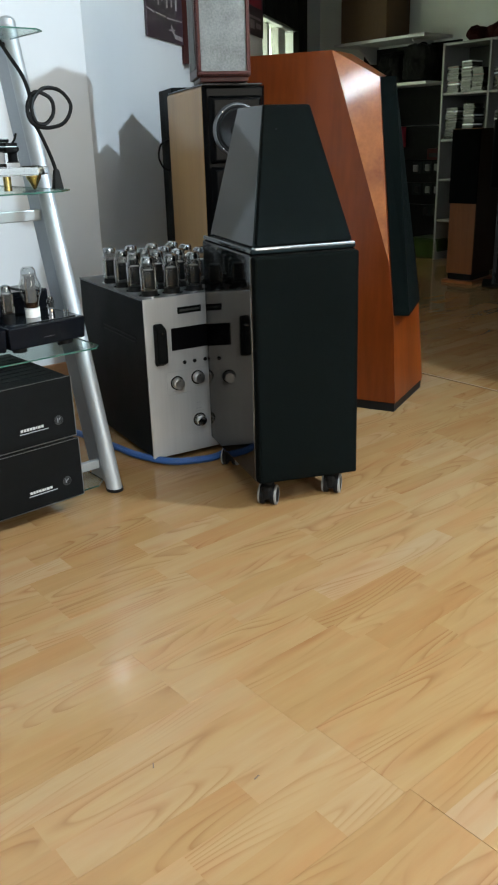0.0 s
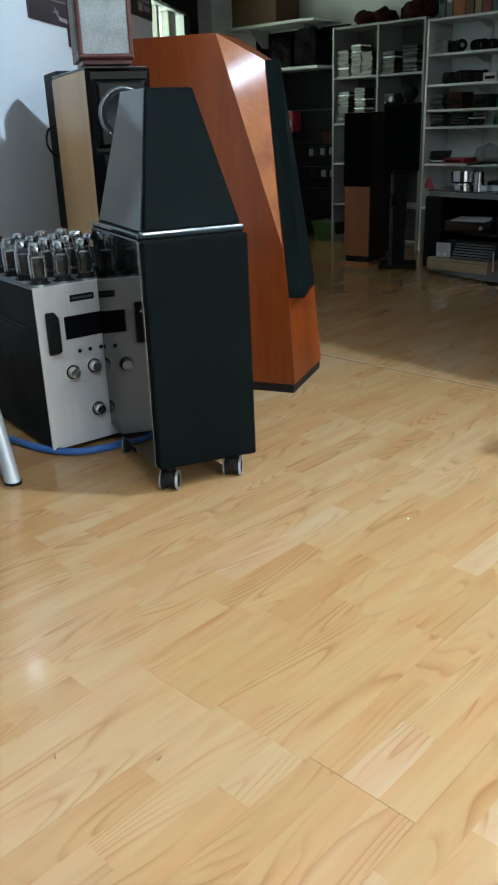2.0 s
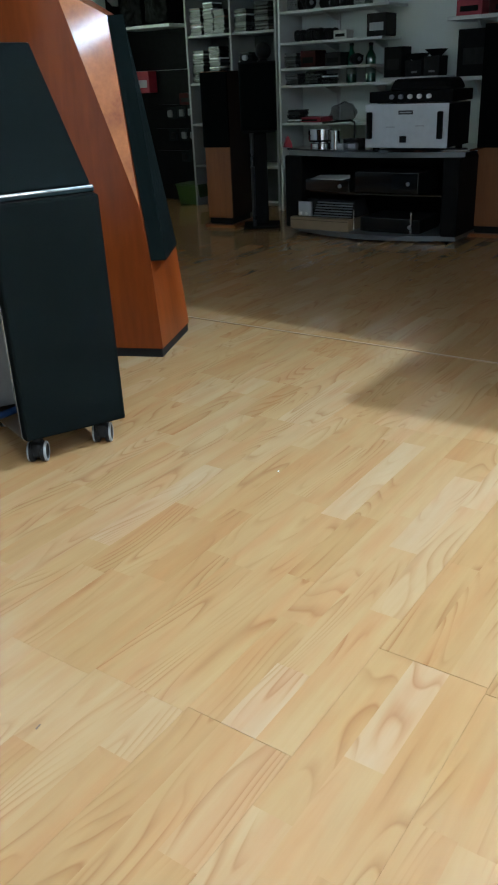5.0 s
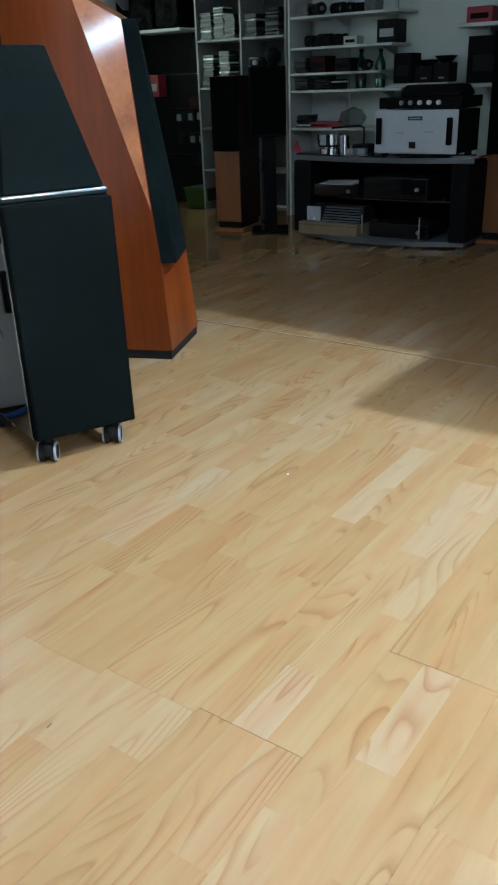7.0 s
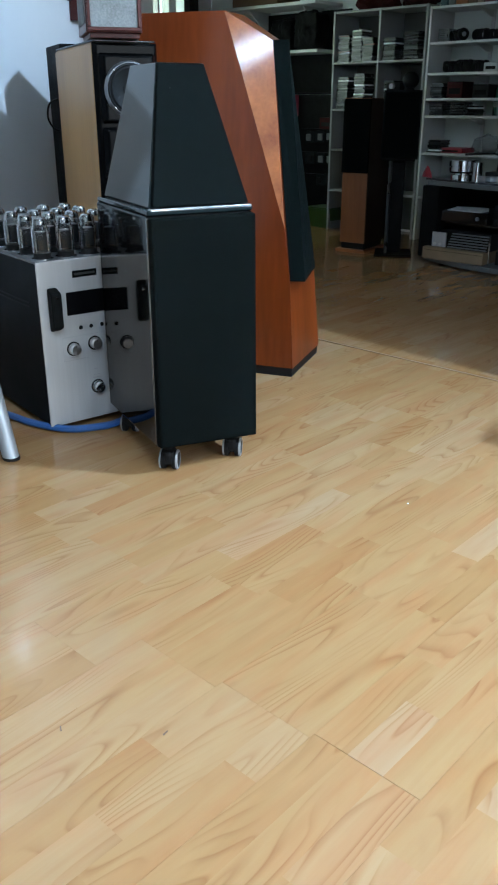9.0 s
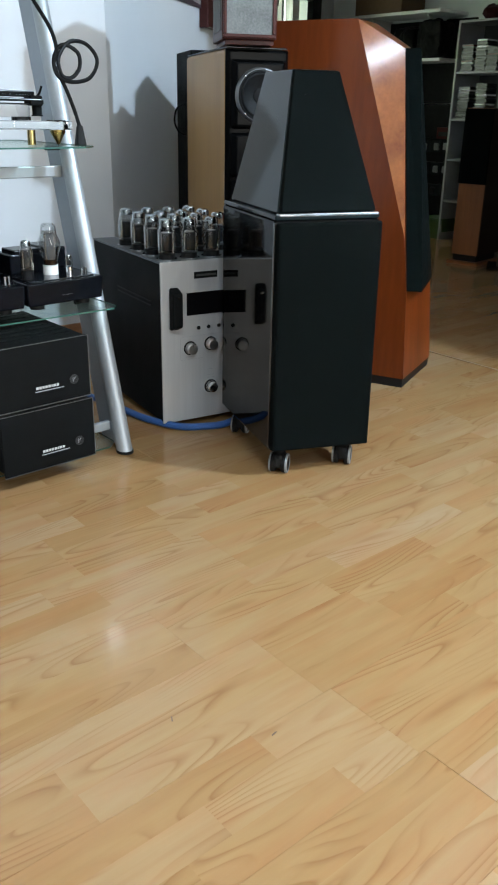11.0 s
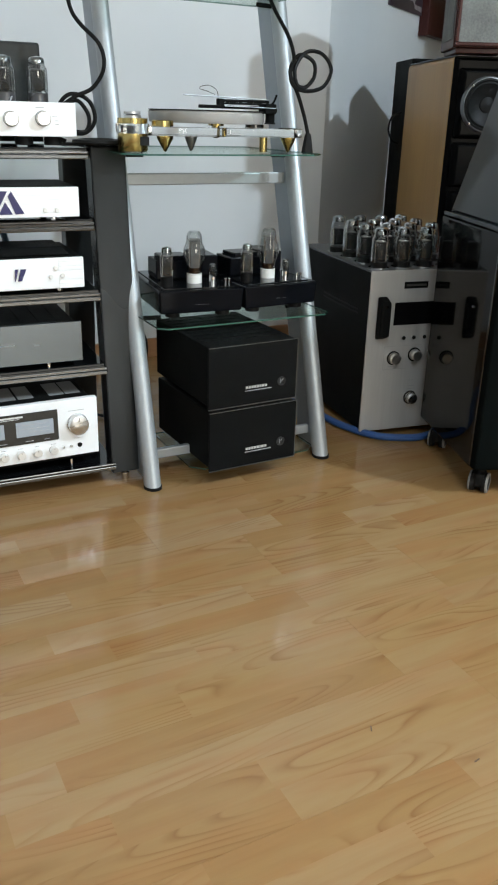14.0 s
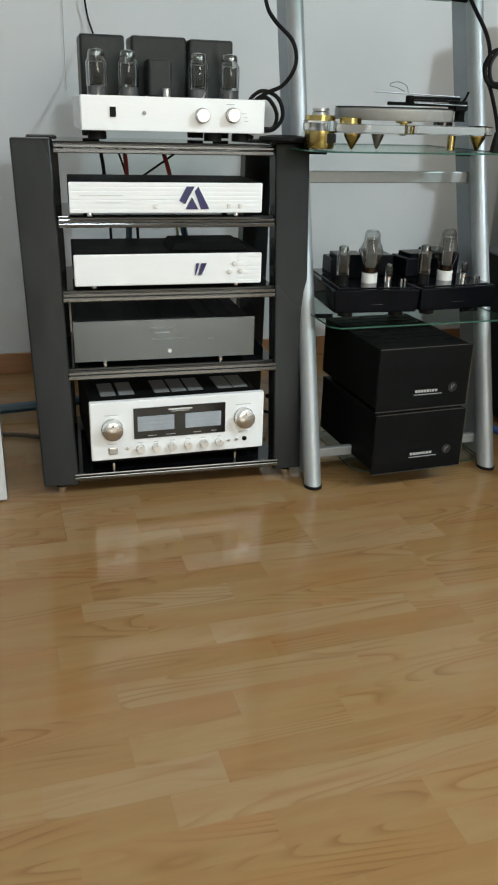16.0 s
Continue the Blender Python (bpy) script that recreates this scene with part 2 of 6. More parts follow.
BAFFLE_BLACK = mat("black_satin_baffle", (0.0018, 0.0019, 0.0020), 0.16, vary=0.15, scale=10, spec=0.03)
VENT = mat("grey_vent_mesh", (0.26, 0.265, 0.27), 0.5, vary=0.1, scale=400)
LACQUER = mat("dark_lacquer", (0.004, 0.0045, 0.006), 0.08, vary=0.15, scale=10, spec=0.08)
# shaded copy of the green glass edge, for the lowest shelf
GLASS_EDGE_SHADED = mat("shaded_glass_edge", (0.012, 0.045, 0.035), 0.2, vary=0.15, scale=20)
CHROME = mat("chrome", (0.72, 0.73, 0.74), 0.08, metal=1.0, vary=0.02)
BRASS = mat("polished_brass", (0.46, 0.36, 0.14), 0.22, metal=1.0, vary=0.1, scale=40)
GLASS = clear("clear_glass")
ACRYLIC = refractive("clear_acrylic", (0.97, 0.97, 0.96), 1.49)
TUBE_GLASS = clear("valve_glass", (0.82, 0.84, 0.84), 1.6, 0.02, 1.7, 0.95)
SHELF_GLASS = clear("green_float_glass", (0.88, 0.945, 0.92), 1.5, most=0.35)
GLASS_EDGE = mat("green_glass_edge", (0.020, 0.095, 0.072), 0.12, vary=0.15, scale=20, coat=0.6)
# one cherry veneer: shaded tone for sides, lit tones for facets and front
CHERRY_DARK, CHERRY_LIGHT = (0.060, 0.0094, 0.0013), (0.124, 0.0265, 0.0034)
CHERRY_SHADED = veneer("cherry_veneer_shaded", CHERRY_DARK, CHERRY_LIGHT, "Z", 0.38, 0.45, 4.0, coat_rough=0.16, spec=0.16)
CHERRY_FACET_LIT = veneer("cherry_veneer_cross_lit", (0.13, 0.032, 0.006), (0.25, 0.082, 0.018), "X", 0.42, 0.34, 6.0, coat_rough=0.09, spec=0.2)
CHERRY_FRONT_LIT = veneer("cherry_veneer_front_lit", (0.080, 0.0125, 0.0016), (0.172, 0.036, 0.0045), "Z", 0.36, 0.1, 5.0, spec=0.2)
MAPLE = veneer("maple_veneer", (0.255, 0.133, 0.033), (0.345, 0.194, 0.055), "Z", 0.4, 0.15, 5.0, 0.6)
OAK = veneer("oak_veneer", (0.18, 0.058, 0.015), (0.25, 0.090, 0.024), "Z", 0.4, 0.1, 8.0)
MAHOGANY = veneer("mahogany", (0.032, 0.0075, 0.0065), (0.058, 0.015, 0.012), "Z", 0.38, 0.05, 10.0, spec=0.2)
TWEED = mat("grey_tweed_cloth", (0.165, 0.172, 0.165), 0.95, vary=0.35, scale=160, bump=0.6, bump_scale=500, spec=0.1)
SKIRT = veneer("baseboard_wood", (0.26, 0.12, 0.05), (0.36, 0.18, 0.085), "X", 0.4, 0.1, 9.0)
BLUE = mat("blue_sleeve", (0.02, 0.075, 0.24), 0.55, vary=0.2, scale=300, bump=0.4, bump_scale=900)
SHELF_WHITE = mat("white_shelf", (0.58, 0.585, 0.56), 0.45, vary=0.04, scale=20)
# the white shelf again, darkened for the unit that stands in shade
SHELF_DIM = mat("white_shelf_shaded", (0.27, 0.275, 0.26), 0.45, vary=0.06, scale=20)
NAVY = mat("navy_emblem", (0.03, 0.03, 0.12), 0.25, vary=0.2)
METER = mat("meter_glass", (0.32, 0.37, 0.43), 0.3, vary=0.1, scale=40, coat=0.8)
INK = mat("grey_print", (0.35, 0.36, 0.37), 0.6)
FRONT_INK = mat("front_print", (0.48, 0.48, 0.47), 0.6)
PALE_INK = mat("pale_print", (0.70, 0.70, 0.69), 0.6)
CERAMIC = mat("white_ceramic", (0.80, 0.80, 0.78), 0.3, vary=0.02)
PLATE = mat("tube_plate", (0.014, 0.015, 0.016), 0.5, metal=0.0, vary=0.3, scale=80, spec=0.15)
GETTER = mat("smoky_getter_mirror", (0.26, 0.27, 0.265), 0.12, metal=1.0, vary=0.3, scale=50)
GREY_PLATE = mat("grey_tube_plate", (0.10, 0.105, 0.11), 0.4, metal=0.4, vary=0.3, scale=80)
CARD = mat("cardboard", (0.11, 0.065, 0.035), 0.85, vary=0.1, scale=30, bump=0.2)
DARK_CONE = mat("grey_paper_cone", (0.006, 0.0065, 0.007), 0.55, vary=0.15, scale=60, bump=0.2, spec=0.1)


# ---- shape helpers ----
def part(name, bm, material, parent=None, label="", smooth=False):
    me = bpy.data.meshes.new(name)
    bmesh.ops.recalc_face_normals(bm, faces=bm.faces)
    if smooth:
        for f in bm.faces:
            f.smooth = True
    bm.to_mesh(me)
    bm.free()
    if smooth:
        me.set_sharp_from_angle(angle=radians(35))
    for m in material if isinstance(material, (list, tuple)) else [material]:
        me.materials.append(m)
    ob = new(name, me)
    if parent is not None:
        ob.parent = parent
    if label:
        ob["label"] = label
    return ob


def thing(name, m, label, category, group="", kind=""):
    ob = new(name)
    ob.empty_display_size = 0.05
    ob.matrix_world = m
    return tagged(ob, label, category, group, kind)


def box(x0, x1, y0, y1, z0, z1, bevel=0.0, bm=None, seg=2):
    out = bm or bmesh.new()
    r = bmesh.ops.create_cube(out, size=1.0)
    for v in r["verts"]:
        v.co = ((x0 + x1) / 2 + v.co.x * (x1 - x0), (y0 + y1) / 2 + v.co.y * (y1 - y0), (z0 + z1) / 2 + v.co.z * (z1 - z0))
    if bevel:
        edges = {e for v in r["verts"] for e in v.link_edges}
        bmesh.ops.bevel(out, geom=list(edges), offset=bevel, segments=seg, profile=0.5, affect="EDGES")
    return out


def hexa(bottom, top, bevel=0.0, bm=None):
    """A solid between two polygons of equal count."""
    out = bm or bmesh.new()
    a = [out.verts.new(p) for p in bottom]
    b = [out.verts.new(p) for p in top]
    n = len(a)
    faces = [out.faces.new(a[::-1]), out.faces.new(b)]
    for i in range(n):
        faces.append(out.faces.new((a[i], a[(i + 1) % n], b[(i + 1) % n], b[i])))
    if bevel:
        bmesh.ops.bevel(out, geom=list({e for f in faces for e in f.edges}), offset=bevel, segments=2, profile=0.5, affect="EDGES")
    return out


def lathe(profile, n=24, bm=None, at=(0, 0, 0), axis="Z", caps=True):
    """Turned shape from (radius, height) pairs."""
    out = bm or bmesh.new()
    rings = []
    for r, h in profile:
        ring = []
        for i in range(n):
            a = 2 * math.pi * i / n
            c, s = r * math.cos(a), r * math.sin(a)
            p = {"Z": (c, s, h), "Y": (c, h, s), "X": (h, c, s)}[axis]
            ring.append(out.verts.new((p[0] + at[0], p[1] + at[1], p[2] + at[2])))
        rings.append(ring)
    for a, b in zip(rings, rings[1:]):
        for i in range(n):
            out.faces.new((a[i], a[(i + 1) % n], b[(i + 1) % n], b[i]))
    if caps and profile[0][0] > 1e-5:
        out.faces.new(rings[0][::-1])
    if caps and profile[-1][0] > 1e-5:
        out.faces.new(rings[-1])
    return out


def rod(points, radius, n=8, bm=None, steps=6):
    """A round cable or tube through points, smoothed."""
    out = bm or bmesh.new()
    pts = [Vector(p) for p in points]
    if len(pts) > 2 and steps > 1:
        fine = []
        for i in range(len(pts) - 1):
            p0, p1, p2, p3 = pts[max(i - 1, 0)], pts[i], pts[i + 1], pts[min(i + 2, len(pts) - 1)]
            for k in range(steps):
                t = k / steps
                fine.append(0.5 * (2 * p1 + (p2 - p0) * t + (2 * p0 - 5 * p1 + 4 * p2 - p3) * t * t + (3 * p1 - p0 - 3 * p2 + p3) * t ** 3))
        fine.append(pts[-1])
        pts = fine
    up, rings = None, []
    for i, p in enumerate(pts):
        d = (pts[min(i + 1, len(pts) - 1)] - pts[max(i - 1, 0)]).normalized()
        if up is None:
            up = d.orthogonal().normalized()
        up = (up - d * up.dot(d)).normalized()
        side = d.cross(up)
        rings.append([out.verts.new(p + radius * (math.cos(a) * up + math.sin(a) * side)) for a in (2 * math.pi * k / n for k in range(n))])
    for a, b in zip(rings, rings[1:]):
        for i in range(n):
            out.faces.new((a[i], a[(i + 1) % n], b[(i + 1) % n], b[i]))
    out.faces.new(rings[0][::-1])
    out.faces.new(rings[-1])
    return out


def slab(poly, z0, z1, bevel=0.0, bm=None):
    return hexa([(x, y, z0) for x, y in poly], [(x, y, z1) for x, y in poly], bevel, bm)


def edge_faces(ob, axis_limit=0.5):
    """Second material on the upright faces of a slab."""
    for f in ob.data.polygons:
        f.material_index = 1 if abs(f.normal.z) < axis_limit else 0
    return ob


def bars(rows, material, parent, name="lettering", y=0.0, label=""):
    """Plain printed bars on a front face: (x0, x1, z0, z1)."""
    bm = bmesh.new()
    for x0, x1, z0, z1 in rows:
        box(x0, x1, y - 0.0006, y, z0, z1, bm=bm)
    return tagged(part(name, bm, material, parent, label), label, kind="stuff")


def knob(parent, x, z, y, r, depth, material, name="knob", mark=True, label=""):
    bm = lathe([(r * 1.06, 0), (r * 1.06, -0.15 * depth), (r, -0.2 * depth), (r * 0.98, -0.93 * depth), (r * 0.88, -depth), (0, -depth)], 28, at=(x, y, z), axis="Y")
    ob = part(name, bm, material, parent, label, True)
    if mark:
        part("pointer", box(x - r * 0.06, x + r * 0.06, y - depth - 0.0006, y - depth + 0.0005, z + r * 0.45, z + r * 0.85), ALU_DARK, ob)
    return ob

# ---- the setting ----
BEND = Vector((1.74, 3.05, 0))
ANG_B = 34.0
DIR_B = Vector((math.cos(radians(ANG_B)), math.sin(radians(ANG_B)), 0))
FAR_X, SOUTH_Y, WEST_X, TOP = 5.60, -3.60, -2.60, 2.75
END_B = (FAR_X - BEND.x) / DIR_B.x
PART_X, PART_Y = 2.62, 0.60


def wall_box(name, label, x0, x1, y0, y1, z0=0.0, z1=TOP, paint=WALL):
    return tagged(part(name, box(x0, x1, y0, y1, z0, z1), paint), label, "wall", kind="structure")


wall_box("wall_north", "cool white painted plaster wall behind the racks", WEST_X, BEND.x, 3.05, 3.19)
wall_box("wall_west", "white painted plaster wall closing the room", WEST_X - 0.14, WEST_X, SOUTH_Y - 0.14, 3.19)
wall_box("wall_east", "white painted wall behind the shelf units", FAR_X, FAR_X + 0.14, SOUTH_Y - 0.14, 5.9, paint=EAST_PAINT)
# unseen partition, added to keep lamp light out of the far room
wall_box("unseen_partition", "unseen white partition added to shade the far showroom", PART_X, PART_X + 0.12, SOUTH_Y, PART_Y)

# unseen block, added to throw the straight-edged shadow onto the floor
wall_box("shadow_block", "unseen low block that casts the floor shadow by the opening", 2.239, PART_X - 0.001, -0.60, 0.452, 0.0, 1.0)
# unseen lintel, added to cut the bulb's light beyond the joint strip
wall_box("unseen_lintel", "unseen white lintel added over the opening to block the bulb", PART_X, PART_X + 0.12, PART_Y, 3.70, 2.05, TOP)

# slanting wall with its window
WIN0, WIN1, WIN_Z0, WIN_Z1 = 2.68, 3.70, 0.95, 1.71
bm = bmesh.new()
for s0, s1, z0, z1 in ((0, WIN0, 0, TOP), (WIN1, END_B + 0.05, 0, TOP), (WIN0, WIN1, 0, WIN_Z0), (WIN0, WIN1, WIN_Z1, TOP)):
    box(s0, s1, 0, 0.16, z0, z1, bm=bm)
wall_b = tagged(part("wall_northeast", bm, WALL), "bluish white slanting plaster wall with posters", "wall", kind="structure")
FRAME_B = pose(BEND.x, BEND.y, 0, 0, 0, ANG_B)
wall_b.matrix_world = FRAME_B

# south wall, with an opening added for the fill light
bm = bmesh.new()
for x0, x1, z0, z1 in ((WEST_X, -0.27, 0, TOP), (1.67, FAR_X, 0, TOP), (-0.27, 1.67, 0, 0.6), (-0.27, 1.67, 2.4, TOP)):
    box(x0, x1, SOUTH_Y - 0.14, SOUTH_Y, z0, z1, bm=bm)
tagged(part("wall_south", bm, WALL), "unseen white wall with an opening added for the fill light", "wall", kind="structure")
tagged(part("ceiling", box(WEST_X - 0.14, FAR_X + 0.14, SOUTH_Y - 0.14, 5.95, TOP, TOP + 0.1), CEIL), "plain white ceiling", "ceiling", kind="structure")

# window in the slanting wall: dark frame, white sash, bright garden behind
win = thing("window_1", FRAME_B, "window with dark outer frame and white sash, garden behind", "window", kind="structure")
part("window_frame", box(WIN1 - 0.02, WIN1 + 0.28, -0.03, 0.02, WIN_Z0 - 0.05, 2.2, 0.004, box(WIN0 - 0.02, WIN1, -0.025, 0.02, WIN_Z1, WIN_Z1 + 0.3, 0.004)), BLACK_METAL, win, "black outer frame")
part("sash", box(WIN1 - 0.33, WIN1 - 0.12, 0.06, 0.12, WIN_Z0, WIN_Z1, 0.004, box(WIN0 + 0.36, WIN0 + 0.42, 0.06, 0.12, WIN_Z0, WIN_Z1, 0.004)), SHELF_WHITE, win, "white sash")
part("window_sill", box(WIN0 - 0.03, WIN1 - 0.09, -0.05, 0.15, WIN_Z0 - 0.03, WIN_Z0, 0.004), SHELF_WHITE, win)
pane = part("pane", box(WIN0, WIN1, 0.085, 0.09, WIN_Z0, WIN_Z1), GLASS, win)
pane.visible_shadow = False


def garden():
    m = bpy.data.materials.new("garden_light")
    m.use_nodes = True
    nt = m.node_tree
    nt.nodes.clear()
    out, em = nt.nodes.new("ShaderNodeOutputMaterial"), nt.nodes.new("ShaderNodeEmission")
    tc, nz, cr = nt.nodes.new("ShaderNodeTexCoord"), nt.nodes.new("ShaderNodeTexNoise"), nt.nodes.new("ShaderNodeValToRGB")
    nz.inputs["Scale"].default_value, nz.inputs["Detail"].default_value = 8.0, 6
    cr.color_ramp.elements[0].position, cr.color_ramp.elements[1].position = 0.42, 0.56
    cr.color_ramp.elements[0].color, cr.color_ramp.elements[1].color = (0.46, 0.62, 0.22, 1), (1.0, 1.0, 0.92, 1)
    em.inputs[1].default_value = 4.6
    nt.links.new(tc.outputs["Object"], nz.inputs[0])
    nt.links.new(nz.outputs[0], cr.inputs[0])
    nt.links.new(cr.outputs[0], em.inputs[0])
    nt.links.new(em.outputs[0], out.inputs[0])
    return m


bd = tagged(part("backdrop", box(WIN0 - 0.5, WIN1 + 5.5, 0.90, 0.95, 0.2, 3.2), garden()), "sunlit foliage outside the window", "backdrop", kind="structure")
bd.matrix_world = FRAME_B

# baseboards
bb = tagged(part("baseboard", box(WEST_X, BEND.x - 0.006, 3.034, 3.047, 0.0, 0.075, 0.002), SKIRT), "reddish wooden baseboard along the wall", "baseboard", kind="structure")
bb2 = tagged(part("baseboard", box(0.008, END_B, -0.016, -0.003, 0.0, 0.075, 0.002), SKIRT), "reddish wooden baseboard along the wall", "baseboard", kind="structure")
bb2.matrix_world = FRAME_B

# unseen spotlight added high on the wall by the bend, for the floor's glint
def unseen_spotlight():
    s = thing("unseen_spotlight", pose(1.60, 3.049, 1.535), "small unseen spotlight added for the bright spot on the floor", "spotlight")
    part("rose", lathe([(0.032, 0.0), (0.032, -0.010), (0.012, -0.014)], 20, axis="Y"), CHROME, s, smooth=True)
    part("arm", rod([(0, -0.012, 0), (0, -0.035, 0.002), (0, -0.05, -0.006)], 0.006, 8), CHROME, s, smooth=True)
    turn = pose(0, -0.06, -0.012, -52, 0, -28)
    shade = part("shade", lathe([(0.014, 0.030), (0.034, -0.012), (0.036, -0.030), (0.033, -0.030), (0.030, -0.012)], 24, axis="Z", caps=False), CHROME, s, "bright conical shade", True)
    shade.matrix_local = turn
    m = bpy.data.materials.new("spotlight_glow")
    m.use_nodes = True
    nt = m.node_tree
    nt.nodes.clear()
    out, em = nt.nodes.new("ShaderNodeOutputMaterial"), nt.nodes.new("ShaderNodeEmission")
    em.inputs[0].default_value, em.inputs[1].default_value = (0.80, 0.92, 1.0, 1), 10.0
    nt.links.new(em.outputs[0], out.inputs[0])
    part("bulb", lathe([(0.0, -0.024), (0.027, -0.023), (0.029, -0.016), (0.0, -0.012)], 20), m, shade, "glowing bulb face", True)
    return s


unseen_spotlight()

# ---- racks and what they carry ----
RACK = pose(0.19, 1.965, 0, 0, 0, -3.0)


def in_rack(x, y, z):
    return RACK @ pose(x, y, z)


def rack_y(z):
    """The front of the posts leans back with height."""
    return 0.0 + 0.15 * (z - 0.03) / 0.80


def equipment_rack():
    r = thing("equipment_rack", RACK, "black five-tier metal equipment rack with wide leaning posts", "rack")
    for sx in (-1, 1):
        for back in (0, 1):
            y0 = 0.36 * back
            xo0, xi0, xo1, xi1 = 0.337 * sx, 0.252 * sx, 0.357 * sx, 0.268 * sx
            if back:
                xo0, xi0, xo1, xi1 = 0.308 * sx, 0.236 * sx, 0.322 * sx, 0.246 * sx
            d0, d1 = y0 + rack_y(0.03) * (1 - back), y0 + rack_y(0.83) * (1 - back) + 0.0 * back
            t = 0.055
            bm = hexa([(xo0, d0, 0.03), (xi0, d0 - 0.004, 0.03), (xi0, d0 + t, 0.03), (xo0, d0 + t, 0.03)],
                      [(xo1, d1, 0.835), (xi1, d1 - 0.004, 0.835), (xi1, d1 + t, 0.835), (xo1, d1 + t, 0.835)], 0.004)
            post = part("post", bm, RACK_BLACK, r)
            part("foot", lathe([(0.011, 0), (0.011, 0.018), (0.007, 0.02), (0.007, 0.032)], 16, at=((xo0 + xi0) / 2, d0 + 0.028, 0)), CHROME, post, "steel spike foot", True)
    for z in (0.054, 0.311, 0.494, 0.662, 0.826):
        y = rack_y(z)
        low = 0.004 if z < 0.1 else 0.0
        sh = part("shelf", box(-0.262, 0.262, y + 0.004, 0.41, z - 0.006, z + 0.004, 0.002), BLACK_GLOSS, r, "black glossy shelf")
        part("front_rail", box(-0.262, 0.262, y - 0.012, y + 0.003, z - 0.0215 + 2.5 * low, z - 0.011 + 2.5 * low, 0.002, box(-0.262, 0.262, y - 0.010, y + 0.003, z - 0.010 + 2.5 * low, z - 0.002 + 2 * low, 0.002)), RAIL, sh, "twin black front rail")
        for sx in (-1, 1):
            part("side_rail", box(0.245 * sx - 0.008, 0.245 * sx + 0.008, y + 0.05, 0.40, z - 0.022, z - 0.0065, 0.002), RACK_BLACK, sh)
    return r


equipment_rack()


def feet(parent, xs, ys, z0, z1, r=0.018, material=None):
    for x in xs:
        for y in ys:
            part("foot", lathe([(r, z0), (r, z0 + 0.7 * (z1 - z0)), (r * 0.85, z1)], 18, at=(x, y, 0)), material or RUBBER, parent, smooth=True)


def integrated_amplifier():
    """Silver amplifier with two meters, on the lowest shelf."""
    a = thing("integrated_amplifier", in_rack(0.002, -0.018, 0.0585) @ pose(0, 0, 0, 0, 0, 2.5), "silver integrated amplifier with twin meters and round knobs", "amplifier")
    part("case", box(-0.213, 0.213, 0.034, 0.39, 0.022, 0.178, 0.003), BLACK_METAL, a, "black ventilated metal case")
    for x in (-0.165, -0.118, -0.028, 0.016, 0.060, 0.138, 0.180):
        bm = box(x - 0.019, x + 0.019, 0.09, 0.19, 0.1782, 0.1792)
        part("vent_grille", bm, VENT, a, "grey metal vent grille")
    fz = (0.037, 0.188)
    part("front_panel", box(-0.22, 0.22, 0.014, 0.033, *fz, 0.003), WHITE_PANEL, a, "silver white front panel")
    y = 0.014
    win = part("meter_window", box(-0.115, 0.118, y - 0.003, y + 0.002, 0.088, 0.168, 0.0015), BLACK_GLOSS, a, "black meter window")
    for x0, x1 in ((-0.106, -0.014), (0.014, 0.106)):
        part("meter", box(x0, x1, y - 0.0045, y - 0.0028, 0.108, 0.147, 0.0008), METER, win, "bluish grey meter face")
        bars([(x0 + 0.008, x1 - 0.008, 0.128, 0.1288), (x0 + 0.014, x1 - 0.02, 0.138, 0.139), (x0 + 0.03, x1 - 0.01, 0.119, 0.1196)], INK, win, "scale", y - 0.0046)
    bars([(-0.028, 0.032, 0.1585, 0.1625), (-0.022, 0.024, 0.1550, 0.1562)], PALE_INK, win, "lettering", y - 0.0031)
    bars([(-0.08, -0.06, 0.0945, 0.096), (-0.035, -0.01, 0.0945, 0.096), (0.035, 0.055, 0.0945, 0.096), (0.08, 0.095, 0.0945, 0.096)], INK, win, "caption", y - 0.0031)
    knob(a, -0.168, 0.120, y, 0.025, 0.024, SPUN, "selector_knob", label="large aluminium knob")
    knob(a, 0.166, 0.124, y, 0.025, 0.024, SPUN, "volume_knob", label="large aluminium knob")
    part("power_switch", box(-0.179, -0.157, y - 0.004, y + 0.001, 0.052, 0.072, 0.003), ALU, a)
    for i in range(6):
        knob(a, -0.100 + i * 0.0405, 0.062, y, 0.0105, 0.014, PALE_KNOB, "small_knob")
    for x in (-0.132, 0.128, 0.148):
        part("button", lathe([(0.0035, 0), (0.0035, -0.004), (0.0, -0.0045)], 12, at=(x, y, 0.065), axis="Y"), ALU, a, smooth=True)
    part("headphone_socket", lathe([(0.006, 0), (0.006, -0.002), (0.0, -0.002)], 16, at=(0.170, y, 0.065), axis="Y"), RUBBER, a)
    bars([(-0.185, -0.150, 0.154, 0.1552), (0.145, 0.185, 0.158, 0.1592)] + [(-0.106 + i * 0.0405, -0.094 + i * 0.0405, 0.0765, 0.0775) for i in range(6)]
         + [(0.155, 0.178, 0.084, 0.085), (-0.18, -0.158, 0.079, 0.080)], INK, a, "lettering", y)
    feet(a, (-0.165, 0.15), (0.03, 0.34), 0.0, 0.0225, 0.004, CHROME)
    return a


integrated_amplifier()


